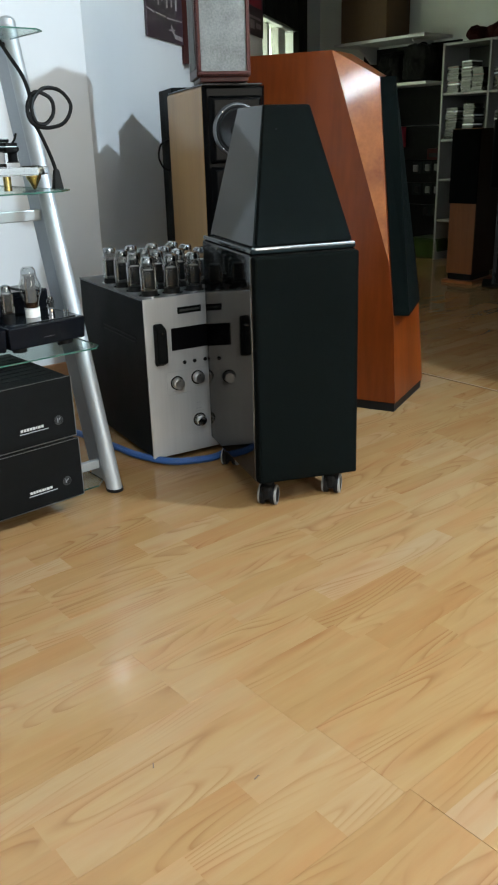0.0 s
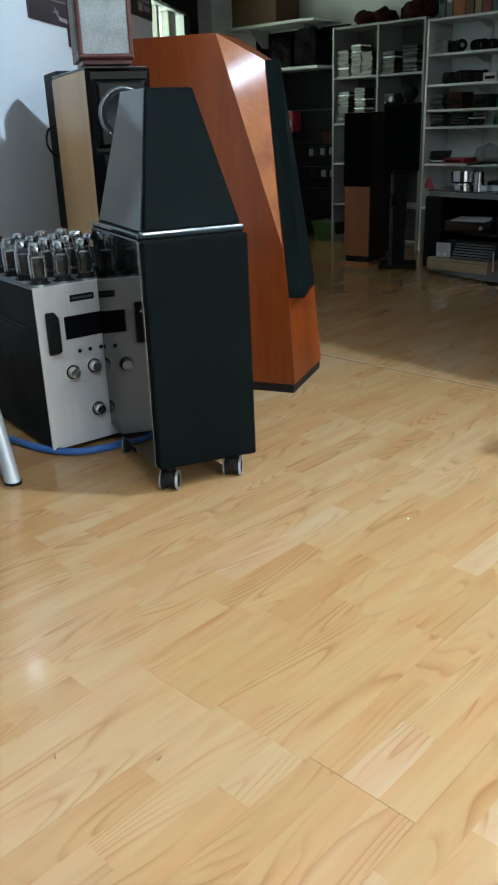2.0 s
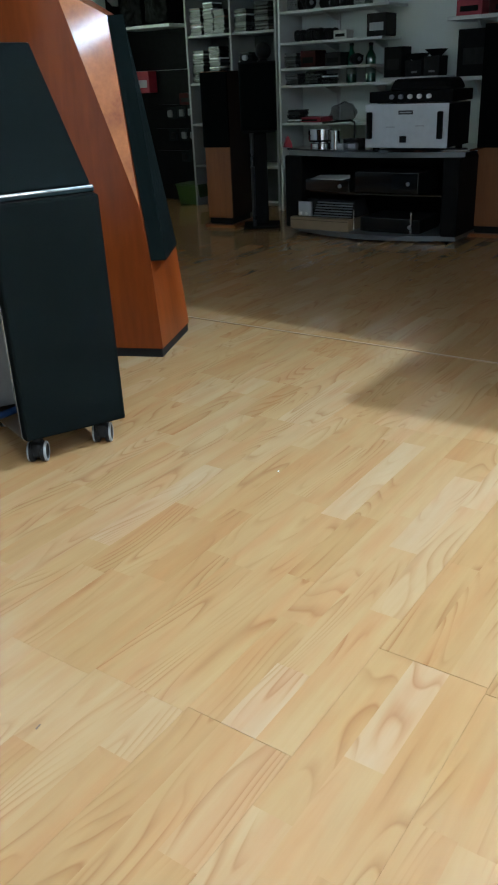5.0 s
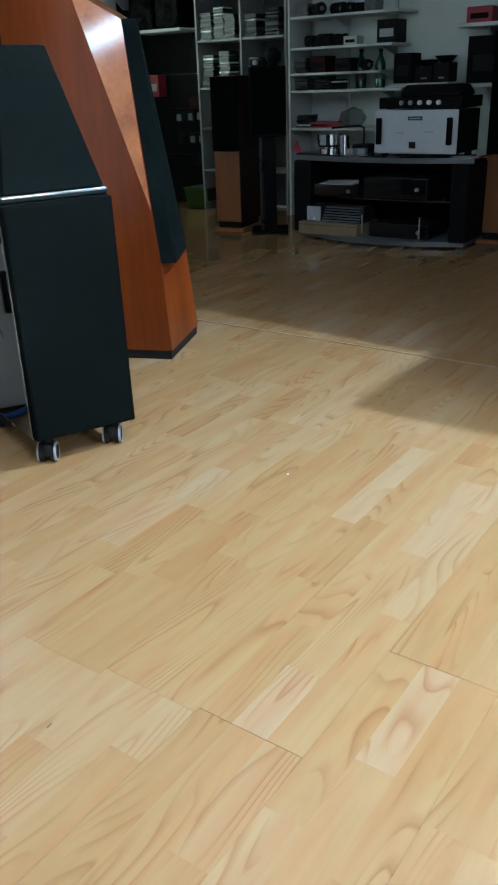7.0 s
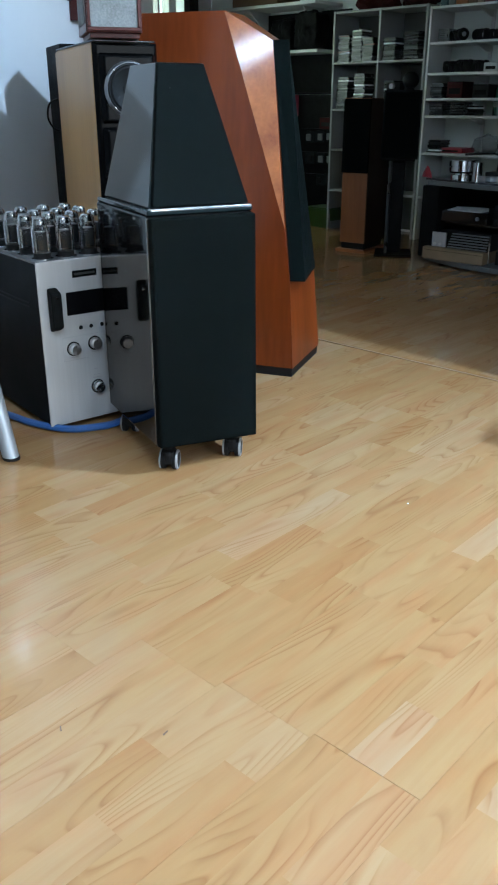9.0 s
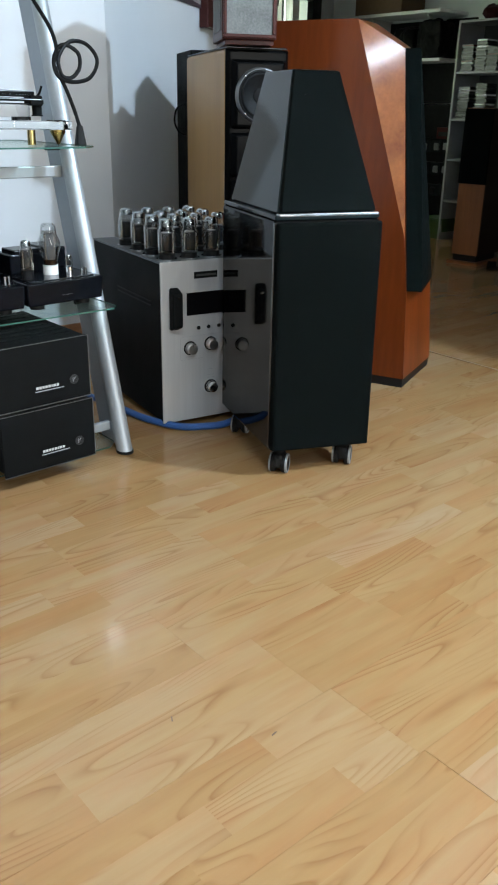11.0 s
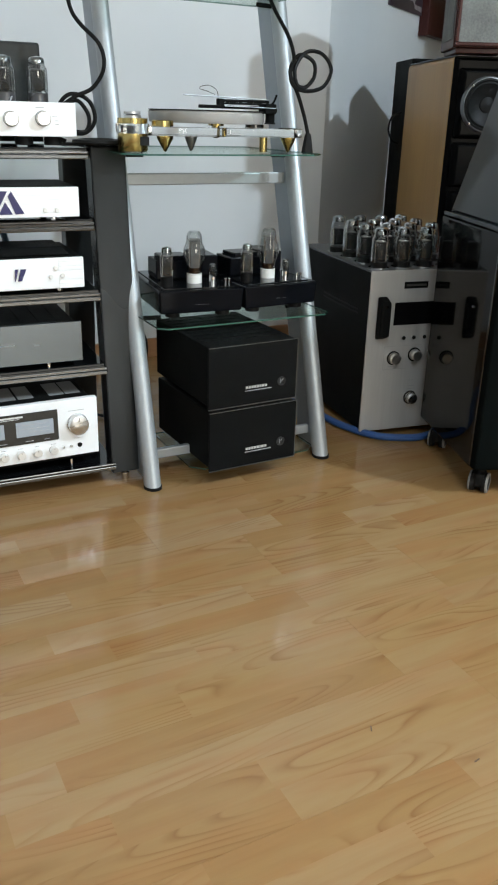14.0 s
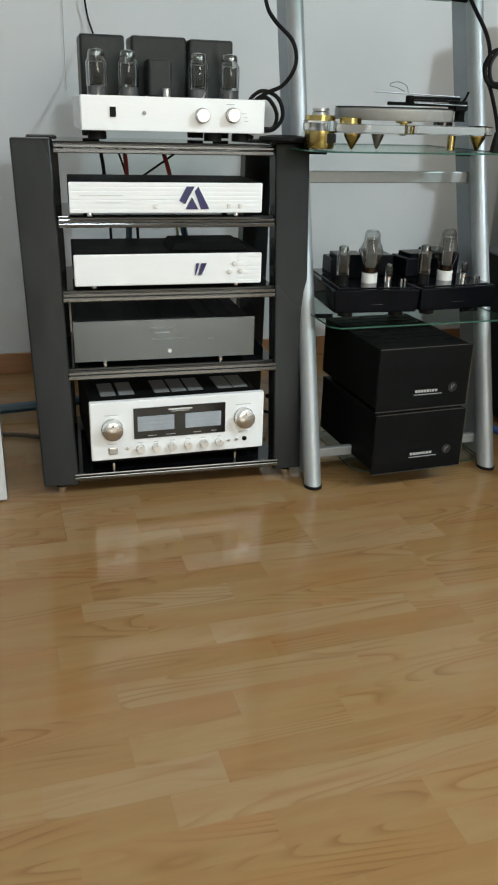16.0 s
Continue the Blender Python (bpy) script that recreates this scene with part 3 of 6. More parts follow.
def power_amplifier():
    a = thing("power_amplifier", in_rack(-0.020, 0.055, 0.3155), "slim power amplifier with dark brushed aluminium front", "amplifier")
    part("case", box(-0.215, 0.215, 0.012, 0.32, 0.014, 0.108, 0.003), BLACK_METAL, a, "black finned case")
    for i in range(9):
        x = -0.18 + i * 0.044
        part("fin", box(x, x + 0.03, 0.03, 0.30, 0.108, 0.1105), BLACK_METAL, a)
    part("front_panel", box(-0.224, 0.224, 0, 0.0115, 0.014, 0.115, 0.0015), POWER_FRONT, a, "dark brushed aluminium front")
    part("indicator", lathe([(0.005, 0), (0.005, -0.003), (0.0, -0.0035)], 14, at=(0.008, 0, 0.035), axis="Y"), CERAMIC, a, "white round button", True)
    bars([(-0.04, 0.02, 0.094, 0.0955), (-0.028, 0.01, 0.080, 0.083), (-0.035, 0.06, 0.0655, 0.0665), (0.105, 0.118, 0.062, 0.0632)], INK, a, "lettering", 0)
    feet(a, (-0.15, 0.14), (0.015, 0.28), 0, 0.0142, 0.006, CHROME)
    return a


power_amplifier()


def emblem(parent, cx, cz, h, kind):
    """Navy emblem made of slanting bars."""
    bm = bmesh.new()
    y0, y1 = -0.0008, 0.0
    if kind == "peak":
        quads = [((-0.037, 0.38), (-0.023, 0.22), (0.0, 1), (-0.019, 1)), ((-0.022, 0), (0.009, 0), (-0.006, 0.53), (-0.007, 0.53)), ((0.015, 0), (0.0355, 0.02), (0.0085, 1), (0.0, 0.78))]
    else:
        quads = [((-0.0135, 0), (-0.0112, 0), (-0.003, 1), (-0.011, 1)), ((-0.006, 0), (0.003, 0), (0.0155, 1), (0.002, 1))]
    for q in quads:
        hexa([(cx + x, y0, cz + (k - 0.5) * h) for x, k in q], [(cx + x, y1, cz + (k - 0.5) * h) for x, k in q], 0, bm)
    return part("emblem", bm, NAVY, parent, "navy blue slanted bars")


def ribbed_component(name, m, height, flat_to, label, kind, emb_x, dots, has_box, depth):
    """A white component whose front has fine horizontal ribs."""
    a = thing(name, m, label, "player" if has_box else "amplifier")
    part("case", box(-0.222, 0.222, 0.008, depth, 0.012, height + 0.012, 0.002), BLACK_METAL, a, "black metal case")
    bm = box(-0.227, 0.227, 0.0, 0.0075, 0.010, height + 0.010, 0.003)
    panel = part("front_panel", bm, WHITE_PANEL, a, "white aluminium front panel")
    n = 7
    for i in range(n):
        z = 0.010 + height * (i + 0.5) / n
        part("rib", box(flat_to, 0.224, -0.0014, 0.001, z - height / n * 0.42, z + height / n * 0.40, 0.0006), WHITE_PANEL, panel)
    emblem(a, emb_x, 0.010 + height / 2, height * 0.76 if kind == "peak" else height * 0.38, kind).location.y = -0.0026
    for x, z in dots:
        part("button", lathe([(0.0055, 0.001), (0.0055, -0.004), (0.0045, -0.005), (0.0, -0.005)], 16, at=(x, -0.001, z), axis="Y"), CERAMIC, a, smooth=True)
    feet(a, (-0.18, 0.17), (0.03, depth - 0.04), 0.0, 0.0125, 0.008, CHROME)
    if has_box:
        part("lid", hexa([(0.005, 0.03, height + 0.0125), (0.20, 0.03, height + 0.0125), (0.20, 0.17, height + 0.0125), (0.005, 0.17, height + 0.0125)],
                         [(0.018, 0.042, height + 0.03), (0.185, 0.042, height + 0.03), (0.185, 0.16, height + 0.03), (0.018, 0.16, height + 0.03)], 0.003), BLACK_METAL, a, "raised black disc lid")
    return a


a1 = ribbed_component("preamplifier", in_rack(-0.008, 0.075, 0.6685), 0.068, -0.227, "white ribbed preamplifier with a navy emblem", "peak", 0.0615, ((0.145, 0.026), (0.173, 0.026), (-0.030, 0.026)), False, 0.20)
bars([(-0.205, -0.105, 0.0485, 0.0493), (-0.17, -0.11, 0.033, 0.0336)], mat("faint_print", (0.6, 0.6, 0.6), 0.5), a1, "lettering", -0.0024)
a2 = ribbed_component("disc_player", in_rack(-0.006, 0.070, 0.5005), 0.074, 0.165, "white disc player with navy emblem and black top lid", "slash", 0.073, ((0.158, 0.060), (0.146, 0.040), (0.1735, 0.042)), True, 0.24)


def vacuum_tube(parent, x, y, z, h, r, shoulder=False, base=0.25, base_mat=None):
    """A valve: base, glass envelope, plates and getter cap. The envelope is the part; the rest are its pieces."""
    zb = z + base * h
    if shoulder:
        prof = [(r * 0.62, zb), (r * 0.66, zb + 0.10 * h), (r * 0.98, zb + 0.30 * h), (r * 1.0, zb + 0.42 * h), (r * 0.72, zb + 0.56 * h), (r * 0.66, zb + 0.70 * h), (r * 0.45, zb + 0.75 * h), (0, zb + 0.76 * h)]
    else:
        t = (1 - base) * h
        prof = [(r * 0.93, zb), (r, zb + 0.05 * t), (r, zb + 0.62 * t), (r * 0.97, zb + 0.67 * t), (r * 0.82, zb + 0.735 * t), (r * 0.79, zb + 0.80 * t), (r * 0.78, zb + 0.91 * t), (r * 0.66, zb + 0.965 * t), (r * 0.35, zb + 0.995 * t), (0, zb + t)]
    env = part("envelope", lathe(prof, 24, at=(x, y, 0), caps=False), TUBE_GLASS, parent, smooth=True)
    rb = r * (0.68 if shoulder else 0.95)
    part("base", lathe([(rb, z), (rb, zb - 0.003), (rb * 1.02, zb), (0, zb + 0.001)], 20, at=(x, y, 0)), base_mat or CHROME, env, smooth=True)
    w = r * (0.42 if shoulder else 0.62)
    part("plate", box(x - w, x + w, y - w * 0.5, y + w * 0.5, zb + 0.06 * h, zb + (0.50 if not shoulder else 0.58) * h, 0.002), GREY_PLATE if shoulder else PLATE, env)
    if h > 0.06:
        zt = zb + (0.52 if not shoulder else 0.60) * h
        for sx in (-1, 1):
            part("support_rod", rod([(x + sx * w * 1.12, y - w * 0.3, zb), (x + sx * w * 1.12, y - w * 0.3, zt)], 0.0016, 6), CHROME, env)
        part("spacer", lathe([(0.0, zt), (r * 0.56, zt), (r * 0.56, zt + 0.0012), (0.0, zt + 0.0012)], 18, at=(x, y, 0)), MICA, env, "pale mica spacer")
    if not shoulder:
        part("getter", lathe([(r * 0.775, zb + 0.80 * t), (r * 0.76, zb + 0.90 * t), (r * 0.64, zb + 0.955 * t), (r * 0.33, zb + 0.985 * t), (0, zb + 0.99 * t)], 20, at=(x, y, 0)), GETTER, env, "smoky mirror film", True)
    else:
        part("getter", lathe([(r * 0.58, zb + 0.001), (r * 0.61, zb + 0.05 * h), (r * 0.66, zb + 0.11 * h)], 20, at=(x, y, 0), caps=False), mat("brown_getter", (0.035, 0.016, 0.008), 0.2, vary=0.3, scale=120), env, "smoky brown film", True)
        part("support", rod([(x - w, y, zb), (x - w, y, zb + 0.62 * h), (x + w, y, zb + 0.62 * h), (x + w, y, zb)], 0.0008, 5, steps=1), CHROME, env)
    return env


def tube_amplifier():
    a = thing("tube_amplifier", in_rack(0.024, 0.18, 0.8335), "silver tube amplifier with four valves and black transformer covers", "amplifier")
    part("chassis", box(-0.220, 0.222, 0.0, 0.30, 0.020, 0.095, 0.003), WHITE_PANEL, a, "silver white chassis")
    part("front_panel", box(-0.218, 0.220, -0.010, -0.0005, 0.020, 0.096, 0.002), WHITE_PANEL, a, "silver front panel")
    for x0, x1, y0, y1, z1 in ((-0.204, -0.095, 0.16, 0.28, 0.238), (-0.078, 0.060, 0.17, 0.29, 0.240), (0.065, 0.178, 0.16, 0.28, 0.237), (-0.050, 0.008, 0.07, 0.15, 0.185)):
        part("transformer_cover", box(x0, x1, y0, y1, 0.0952, z1 - 0.004, 0.006), mat("dark_green_hammer_paint", (0.014, 0.018, 0.018), 0.4, vary=0.3, scale=80, bump=0.3, bump_scale=500, spec=0.3), a, "dark transformer cover")
    for x in (-0.172, -0.098, 0.072, 0.150):
        vacuum_tube(a, x, 0.075, 0.0955, 0.102, 0.0250, base=0.2, base_mat=mat("dark_tube_base", (0.12, 0.12, 0.125), 0.3, metal=0.6))
    part("cap", lathe([(0.010, 0.0955), (0.010, 0.115), (0.0, 0.116)], 16, at=(-0.012, 0.035, 0)), ALU, a, smooth=True)
    part("toggle", rod([(0.072, 0.02, 0.095), (0.077, 0.015, 0.108)], 0.0025, 6), CHROME, a)
    part("rocker_switch", box(-0.152, -0.138, -0.014, -0.0095, 0.050, 0.072, 0.001), RUBBER, a, "black rocker switch")
    part("indicator", lathe([(0.0045, 0), (0.0045, -0.003), (0, -0.0035)], 14, at=(-0.072, -0.010, 0.060), axis="Y"), INK, a, smooth=True)
    knob(a, 0.066, 0.058, -0.010, 0.0165, 0.020, SPUN)
    knob(a, 0.140, 0.060, -0.010, 0.0165, 0.020, SPUN)
    bars([(0.125, 0.145, 0.083, 0.0845), (0.163, 0.175, 0.064, 0.065), (0.168, 0.178, 0.055, 0.056), (0.168, 0.178, 0.047, 0.048)], INK, a, "lettering", -0.010)
    feet(a, (-0.18, 0.10, 0.17), (0.03, 0.26), 0.0, 0.0205, 0.022)
    return a


tube_amplifier()

# ---- ladder stand ----
LEAN = 0.345


def leg_at(x, z):
    return x + 0.032 * z, 1.886 + LEAN * z


def ladder_stand():
    s = thing("ladder_stand", pose(0.78, 1.88, 0), "silver leaning ladder stand with green-edged glass shelves", "stand")
    for name, fx in (("leg", 0.529), ("leg", 1.048)):
        rings = []
        bm, bm2 = bmesh.new(), bmesh.new()
        for z in (0.0, 1.245):
            cx, cy = leg_at(fx, z)
            cx, cy = cx - 0.78, cy - 1.88
            rings.append([(cx + 0.022 * math.cos(a), cy + 0.026 * math.sin(a), z) for a in (2 * math.pi * k / 20 for k in range(20))])
        hexa(rings[0], rings[1], 0, bm)
        leg = part("leg", bm, SILVER, s, "rounded silver leg tube", True)
        x0, y0 = leg_at(fx, 0.02)
        x1, y1 = leg_at(fx, 1.235)
        x0, x1, y0, y1 = x0 - 0.78, x1 - 0.78, y0 - 1.88, y1 - 1.88
        hexa([(x0 - 0.016, y0 + 0.01, 0.02), (x0 + 0.016, y0 + 0.01, 0.02), (x0 + 0.016, y0 + 0.095, 0.02), (x0 - 0.016, y0 + 0.095, 0.02)],
             [(x1 - 0.016, y1 + 0.01, 1.235), (x1 + 0.016, y1 + 0.01, 1.235), (x1 + 0.016, y1 + 0.095, 1.235), (x1 - 0.016, y1 + 0.095, 1.235)], 0.004, bm2)
        part("web", bm2, GREY_BAR, leg, "grey flat bar behind the tube")
        cx, cy = leg_at(fx, 1.245)
        part("end_cap", lathe([(0.024, 1.240), (0.024, 1.250), (0.021, 1.260), (0.012, 1.267), (0.0, 1.269)], 20, at=(cx - 0.78, cy - 1.88, 0)), SILVER, leg, "domed silver end cap", True)
        part("foot_cap", slab([(x0 + 0.0235 * math.cos(a), y0 - 0.006 + 0.0275 * math.sin(a)) for a in (2 * math.pi * k / 20 for k in range(20))], 0.0, 0.008), RUBBER, leg)
    for z, h in ((0.750, 0.030), (0.068, 0.026)):
        (xl, yl), (xr, yr) = leg_at(0.529, z), leg_at(1.048, z)
        part("crossbar", hexa([(xl - 0.78, yl - 1.88 + 0.03, z - h / 2), (xr - 0.78, yr - 1.88 + 0.03, z - h / 2), (xr - 0.78, yr - 1.88 + 0.046, z - h / 2), (xl - 0.78, yl - 1.88 + 0.046, z - h / 2)],
                              [(xl - 0.78, yl - 1.88 + 0.03, z + h / 2), (xr - 0.78, yr - 1.88 + 0.03, z + h / 2), (xr - 0.78, yr - 1.88 + 0.046, z + h / 2), (xl - 0.78, yl - 1.88 + 0.046, z + h / 2)], 0.003), SILVER, s, "flat silver crossbar")
    for z, yf, yb, xl, xr, cut in ((0.043, 1.85, 2.14, 0.63, 1.01, 0.03), (0.427, 1.855, 2.25, 0.545, 1.035, 0.02), (0.822, 1.92, 2.40, 0.50, 1.045, 0.05), (1.205, 2.06, 2.42, 0.54, 1.075, 0.03)):
        poly = [(xl - 0.78 + cut, yf - 1.88), (xr - 0.78 - cut, yf - 1.88), (xr - 0.78, yf - 1.88 + cut), (xr - 0.78, yb - 1.88), (xl - 0.78, yb - 1.88), (xl - 0.78, yf - 1.88 + cut)]
        g = edge_faces(part("glass_shelf", slab(poly, z - 0.0008, z + 0.003), [SHELF_GLASS, GLASS_EDGE if z > 0.1 else GLASS_EDGE_SHADED], s, "clear glass shelf with green edge"))
        for fx in ((0.529, 1.048) if z > 0.1 else ()):
            cx, cy = leg_at(fx, z)
            part("bracket", rod([(cx - 0.78 - 0.02 * (1 if fx > 0.8 else -1), cy - 1.88, z - 0.010), (cx - 0.78 - 0.07 * (1 if fx > 0.8 else -1), cy - 1.88 - 0.01, z - 0.010)], 0.006, 10), BLACK_METAL, g)
    return s


ladder_stand()


def stacked_amplifier(m, label):
    """Deep black box amplifier with pale printing low on the front."""
    a = thing("mono_amplifier", m, label, "amplifier", "stacked black amplifiers")
    w, h, d = 0.261, 0.164, 0.34
    part("case", box(0.004, w - 0.004, 0.007, d, 0.008, h - 0.002, 0.003), BLACK_METAL, a, "black case with top slots")
    for i in range(8):
        part("fin", box(0.02, w - 0.02, 0.06 + i * 0.034, 0.078 + i * 0.034, h - 0.002, h - 0.0006), BLACK_METAL, a)
    part("front_panel", box(0, w, 0, 0.0065, 0.002, h, 0.002), mat("black_front", (0.0045, 0.005, 0.0052), 0.42, vary=0.15, scale=40, spec=0.07), a, "black front panel")
    for z in (0.0005, h - 0.0018):
        part("trim_line", box(0.001, w - 0.001, -0.001, 0.004, z, z + 0.0010), ALU_DARK, a, "thin grey edge trim")
    part("trim_line", box(w - 0.0022, w - 0.0004, -0.001, 0.004, 0.003, h - 0.003), ALU_DARK, a)
    rows, x = [], 0.107
    for k in (0.0066, 0.0062, 0.0058, 0.0066, 0.0070, 0.0030, 0.0074, 0.0062):
        rows.append((x, x + k, 0.0452, 0.0518))
        x += k + 0.0020
    bars(rows, FRONT_INK, a, "lettering", -0.0002, "pale printed name bars")
    bars([(0.104, 0.184, 0.0385, 0.0405)], INK, a, "lettering", -0.0002)
    ring = part("badge", lathe([(0.0125, 0), (0.0125, -0.0006), (0.0118, -0.0006), (0.0118, 0)], 24, at=(0.214, 0, 0.053), axis="Y"), mat("dim_ring", (0.05, 0.05, 0.05), 0.4), a, "dark round badge")
    part("mark", box(0.210, 0.2118, -0.0007, 0, 0.047, 0.059, 0, hexa([(0.213, -0.0007, 0.053), (0.2155, -0.0007, 0.053), (0.2195, -0.0007, 0.059), (0.217, -0.0007, 0.059)], [(0.213, 0, 0.053), (0.2155, 0, 0.053), (0.2195, 0, 0.059), (0.217, 0, 0.059)])), INK, ring)
    feet(a, (0.04, w - 0.04), (0.05, d - 0.05), -0.002, 0.008, 0.012)
    return a


stacked_amplifier(pose(0.657, 1.812, 0.049, 0, 0, 1.5), "black box amplifier at the bottom of a stack on glass")
stacked_amplifier(pose(0.656, 1.818, 0.217, 0, 0, 1.5), "black box amplifier stacked on its twin")


def mono_tube(m, label):
    a = thing("mono_tube_amplifier", m, label, "amplifier", "pair of mono tube amplifiers")
    w, d = 0.225, 0.30
    part("chassis", hexa([(0.004, 0.003, 0.014), (w - 0.004, 0.003, 0.014), (w - 0.004, d - 0.01, 0.014), (0.004, d - 0.01, 0.014)],
                         [(0, 0, 0.072), (w, 0, 0.072), (w, d, 0.072), (0, d, 0.072)], 0.004), LACQUER, a, "black lacquered wooden chassis")
    part("top_plate", box(0.018, w - 0.018, 0.018, d - 0.018, 0.0722, 0.0745, 0.001), BLACK_GLOSS, a)
    part("transformer", box(0.03, 0.135, 0.135, 0.22, 0.0748, 0.125, 0.004, box(0.045, 0.12, 0.14, 0.21, 0.0748, 0.135, 0.003)), LACQUER, a, "black lacquered transformer cover")
    part("transformer", box(0.15, 0.21, 0.16, 0.28, 0.0748, 0.13, 0.004), LACQUER, a)
    env = vacuum_tube(a, 0.118, 0.085, 0.0748, 0.142, 0.029, True, 0.17, CERAMIC)
    vacuum_tube(a, 0.037, 0.060, 0.0748, 0.098, 0.0165, base=0.24, base_mat=RUBBER)
    vacuum_tube(a, 0.162, 0.065, 0.0748, 0.050, 0.0100, base=0.35, base_mat=CHROME)
    for x in (0.192, 0.202):
        part("terminal", lathe([(0.003, 0.0748), (0.003, 0.088), (0, 0.089)], 10, at=(x, 0.05, 0)), CHROME, a, smooth=True)
    bars([(0.095, 0.13, 0.035, 0.0375)], INK, a, "lettering", 0.0025)
    feet(a, (0.045, w - 0.045), (0.04, d - 0.05), 0.0, 0.0145, 0.019)
    return a


mono_tube(pose(0.575, 1.935, 0.431, 0, 0, -6), "black lacquered mono tube amplifier on a glass shelf")
mono_tube(pose(0.805, 1.915, 0.431, 0, 0, 3), "black lacquered mono tube amplifier with white ceramic socket")


def turntable():
    t = thing("turntable", pose(0.780, 2.11, 0.825), "acrylic turntable with brass cone feet and frosted platter", "turntable")
    poly = [(-0.20, -0.09), (-0.13, -0.13), (-0.02, -0.125), (0.02, -0.10), (0.06, -0.125), (0.19, -0.125), (0.235, -0.09), (0.235, -0.02), (0.12, 0.10), (-0.10, 0.10), (-0.20, 0.02)]
    part("plinth", slab(poly, 0.037, 0.058, 0.002), ACRYLIC, t, "thick clear acrylic plinth")
    part("platter", lathe([(0.10, 0.066), (0.146, 0.067), (0.148, 0.070), (0.148, 0.092), (0.144, 0.095), (0.0, 0.095)], 64), mat("frosted_platter", (0.33, 0.33, 0.32), 0.25, vary=0.1, scale=20, coat=0.4), t, "grey frosted platter", True)
    part("mat", lathe([(0.147, 0.0953), (0.147, 0.0975), (0, 0.0975)], 48), RUBBER, t)
    part("bearing", lathe([(0.006, 0.033), (0.009, 0.036), (0.009, 0.060), (0.02, 0.062), (0.02, 0.066), (0.008, 0.067)], 20, at=(0, -0.06, 0)), BRASS, t, smooth=True)
    for x, y, r, m in ((-0.160, -0.115, 0.020, BRASS), (-0.075, -0.075, 0.015, ALU_DARK), (0.185, -0.105, 0.019, BRASS)):
        part("cone_foot", lathe([(0.0, 0.001), (0.004, 0.004), (r, 0.032), (r, 0.0375), (r * 0.95, 0.0375)], 28, at=(x, y, 0)), m, t, "pointed metal cone foot", True)
    part("cap", lathe([(0.026, 0.0582), (0.026, 0.070), (0.024, 0.072), (0, 0.072)], 28, at=(-0.160, -0.10, 0)), BRASS, t, smooth=True)
    part("ring", lathe([(0.024, 0.0582), (0.024, 0.060), (0.0, 0.060)], 28, at=(0.185, -0.10, 0)), RUBBER, t, smooth=True)
    part("pillar", lathe([(0.010, 0.002), (0.010, 0.037)], 18, at=(0.115, -0.10, 0)), BRASS, t, smooth=True)
    arm = part("armboard", lathe([(0.024, 0.0585), (0.024, 0.066), (0.02, 0.068), (0, 0.068)], 28, at=(0.115, -0.05, 0)), BLACK_GLOSS, t)
    part("arm_base", lathe([(0.016, 0.068), (0.012, 0.072), (0.012, 0.094), (0.018, 0.096), (0.018, 0.106), (0, 0.107)], 24, at=(0.16, -0.05, 0)), BLACK_METAL, arm, smooth=True)
    tonearm = part("tonearm", box(-0.045, 0.165, -0.064, -0.050, 0.102, 0.110, 0.002, box(0.03, 0.15, -0.060, -0.040, 0.112, 0.117, 0.001, box(0.135, 0.168, -0.07, -0.03, 0.092, 0.116, 0.003))), BLACK_METAL, t, "black linear tonearm")
    part("arm_bridge", box(0.012, 0.150, -0.062, -0.052, 0.1172, 0.124, 0.001, box(0.005, 0.02, -0.066, -0.048, 0.104, 0.125, 0.002)), BLACK_METAL, tonearm)
    part("guide_rod", rod([(-0.085, -0.05, 0.131), (0.155, -0.05, 0.125)], 0.0015, 8), ALU_DARK, tonearm)
    part("guide_rod", rod([(0.02, -0.07, 0.108), (0.165, -0.07, 0.106)], 0.0012, 8), ALU_DARK, tonearm)
    part("lever", rod([(0.158, -0.055, 0.112), (0.166, -0.058, 0.122), (0.172, -0.06, 0.138)], 0.003, 8), BLACK_METAL, tonearm)
    part("signal_wire", rod([(0.01, -0.05, 0.130), (0.005, -0.05, 0.145), (-0.015, -0.05, 0.154), (-0.035, -0.05, 0.152), (-0.04, -0.05, 0.146), (-0.02, -0.05, 0.141), (0.0, -0.05, 0.134)], 0.0008, 5), CABLE, tonearm)
    return t


turntable()


def turntable_motor():
    t = thing("turntable_motor", pose(0.555, 2.04, 0.826), "brass turntable motor pod with a clear pulley", "motor")
    part("body", lathe([(0.034, 0.0), (0.036, 0.004), (0.036, 0.040), (0.0, 0.040)], 36), BRASS, t, "polished brass body", True)
    part("plate", lathe([(0.040, 0.0402), (0.040, 0.062), (0.0, 0.062)], 36), ACRYLIC, t)
    part("top", lathe([(0.036, 0.0622), (0.036, 0.074), (0.0, 0.074)], 36), BRASS, t, smooth=True)
    part("pulley", lathe([(0.020, 0.0742), (0.020, 0.080), (0.014, 0.081), (0.020, 0.083), (0.020, 0.089), (0, 0.089)], 30), ALU, t, smooth=True)
    part("label_plate", box(0.006, 0.028, -0.0365, -0.030, 0.014, 0.034), RUBBER, t)
    feet(t, (-0.018, 0.018), (-0.018, 0.018), -0.001, 0.001, 0.006)
    return t


turntable_motor()

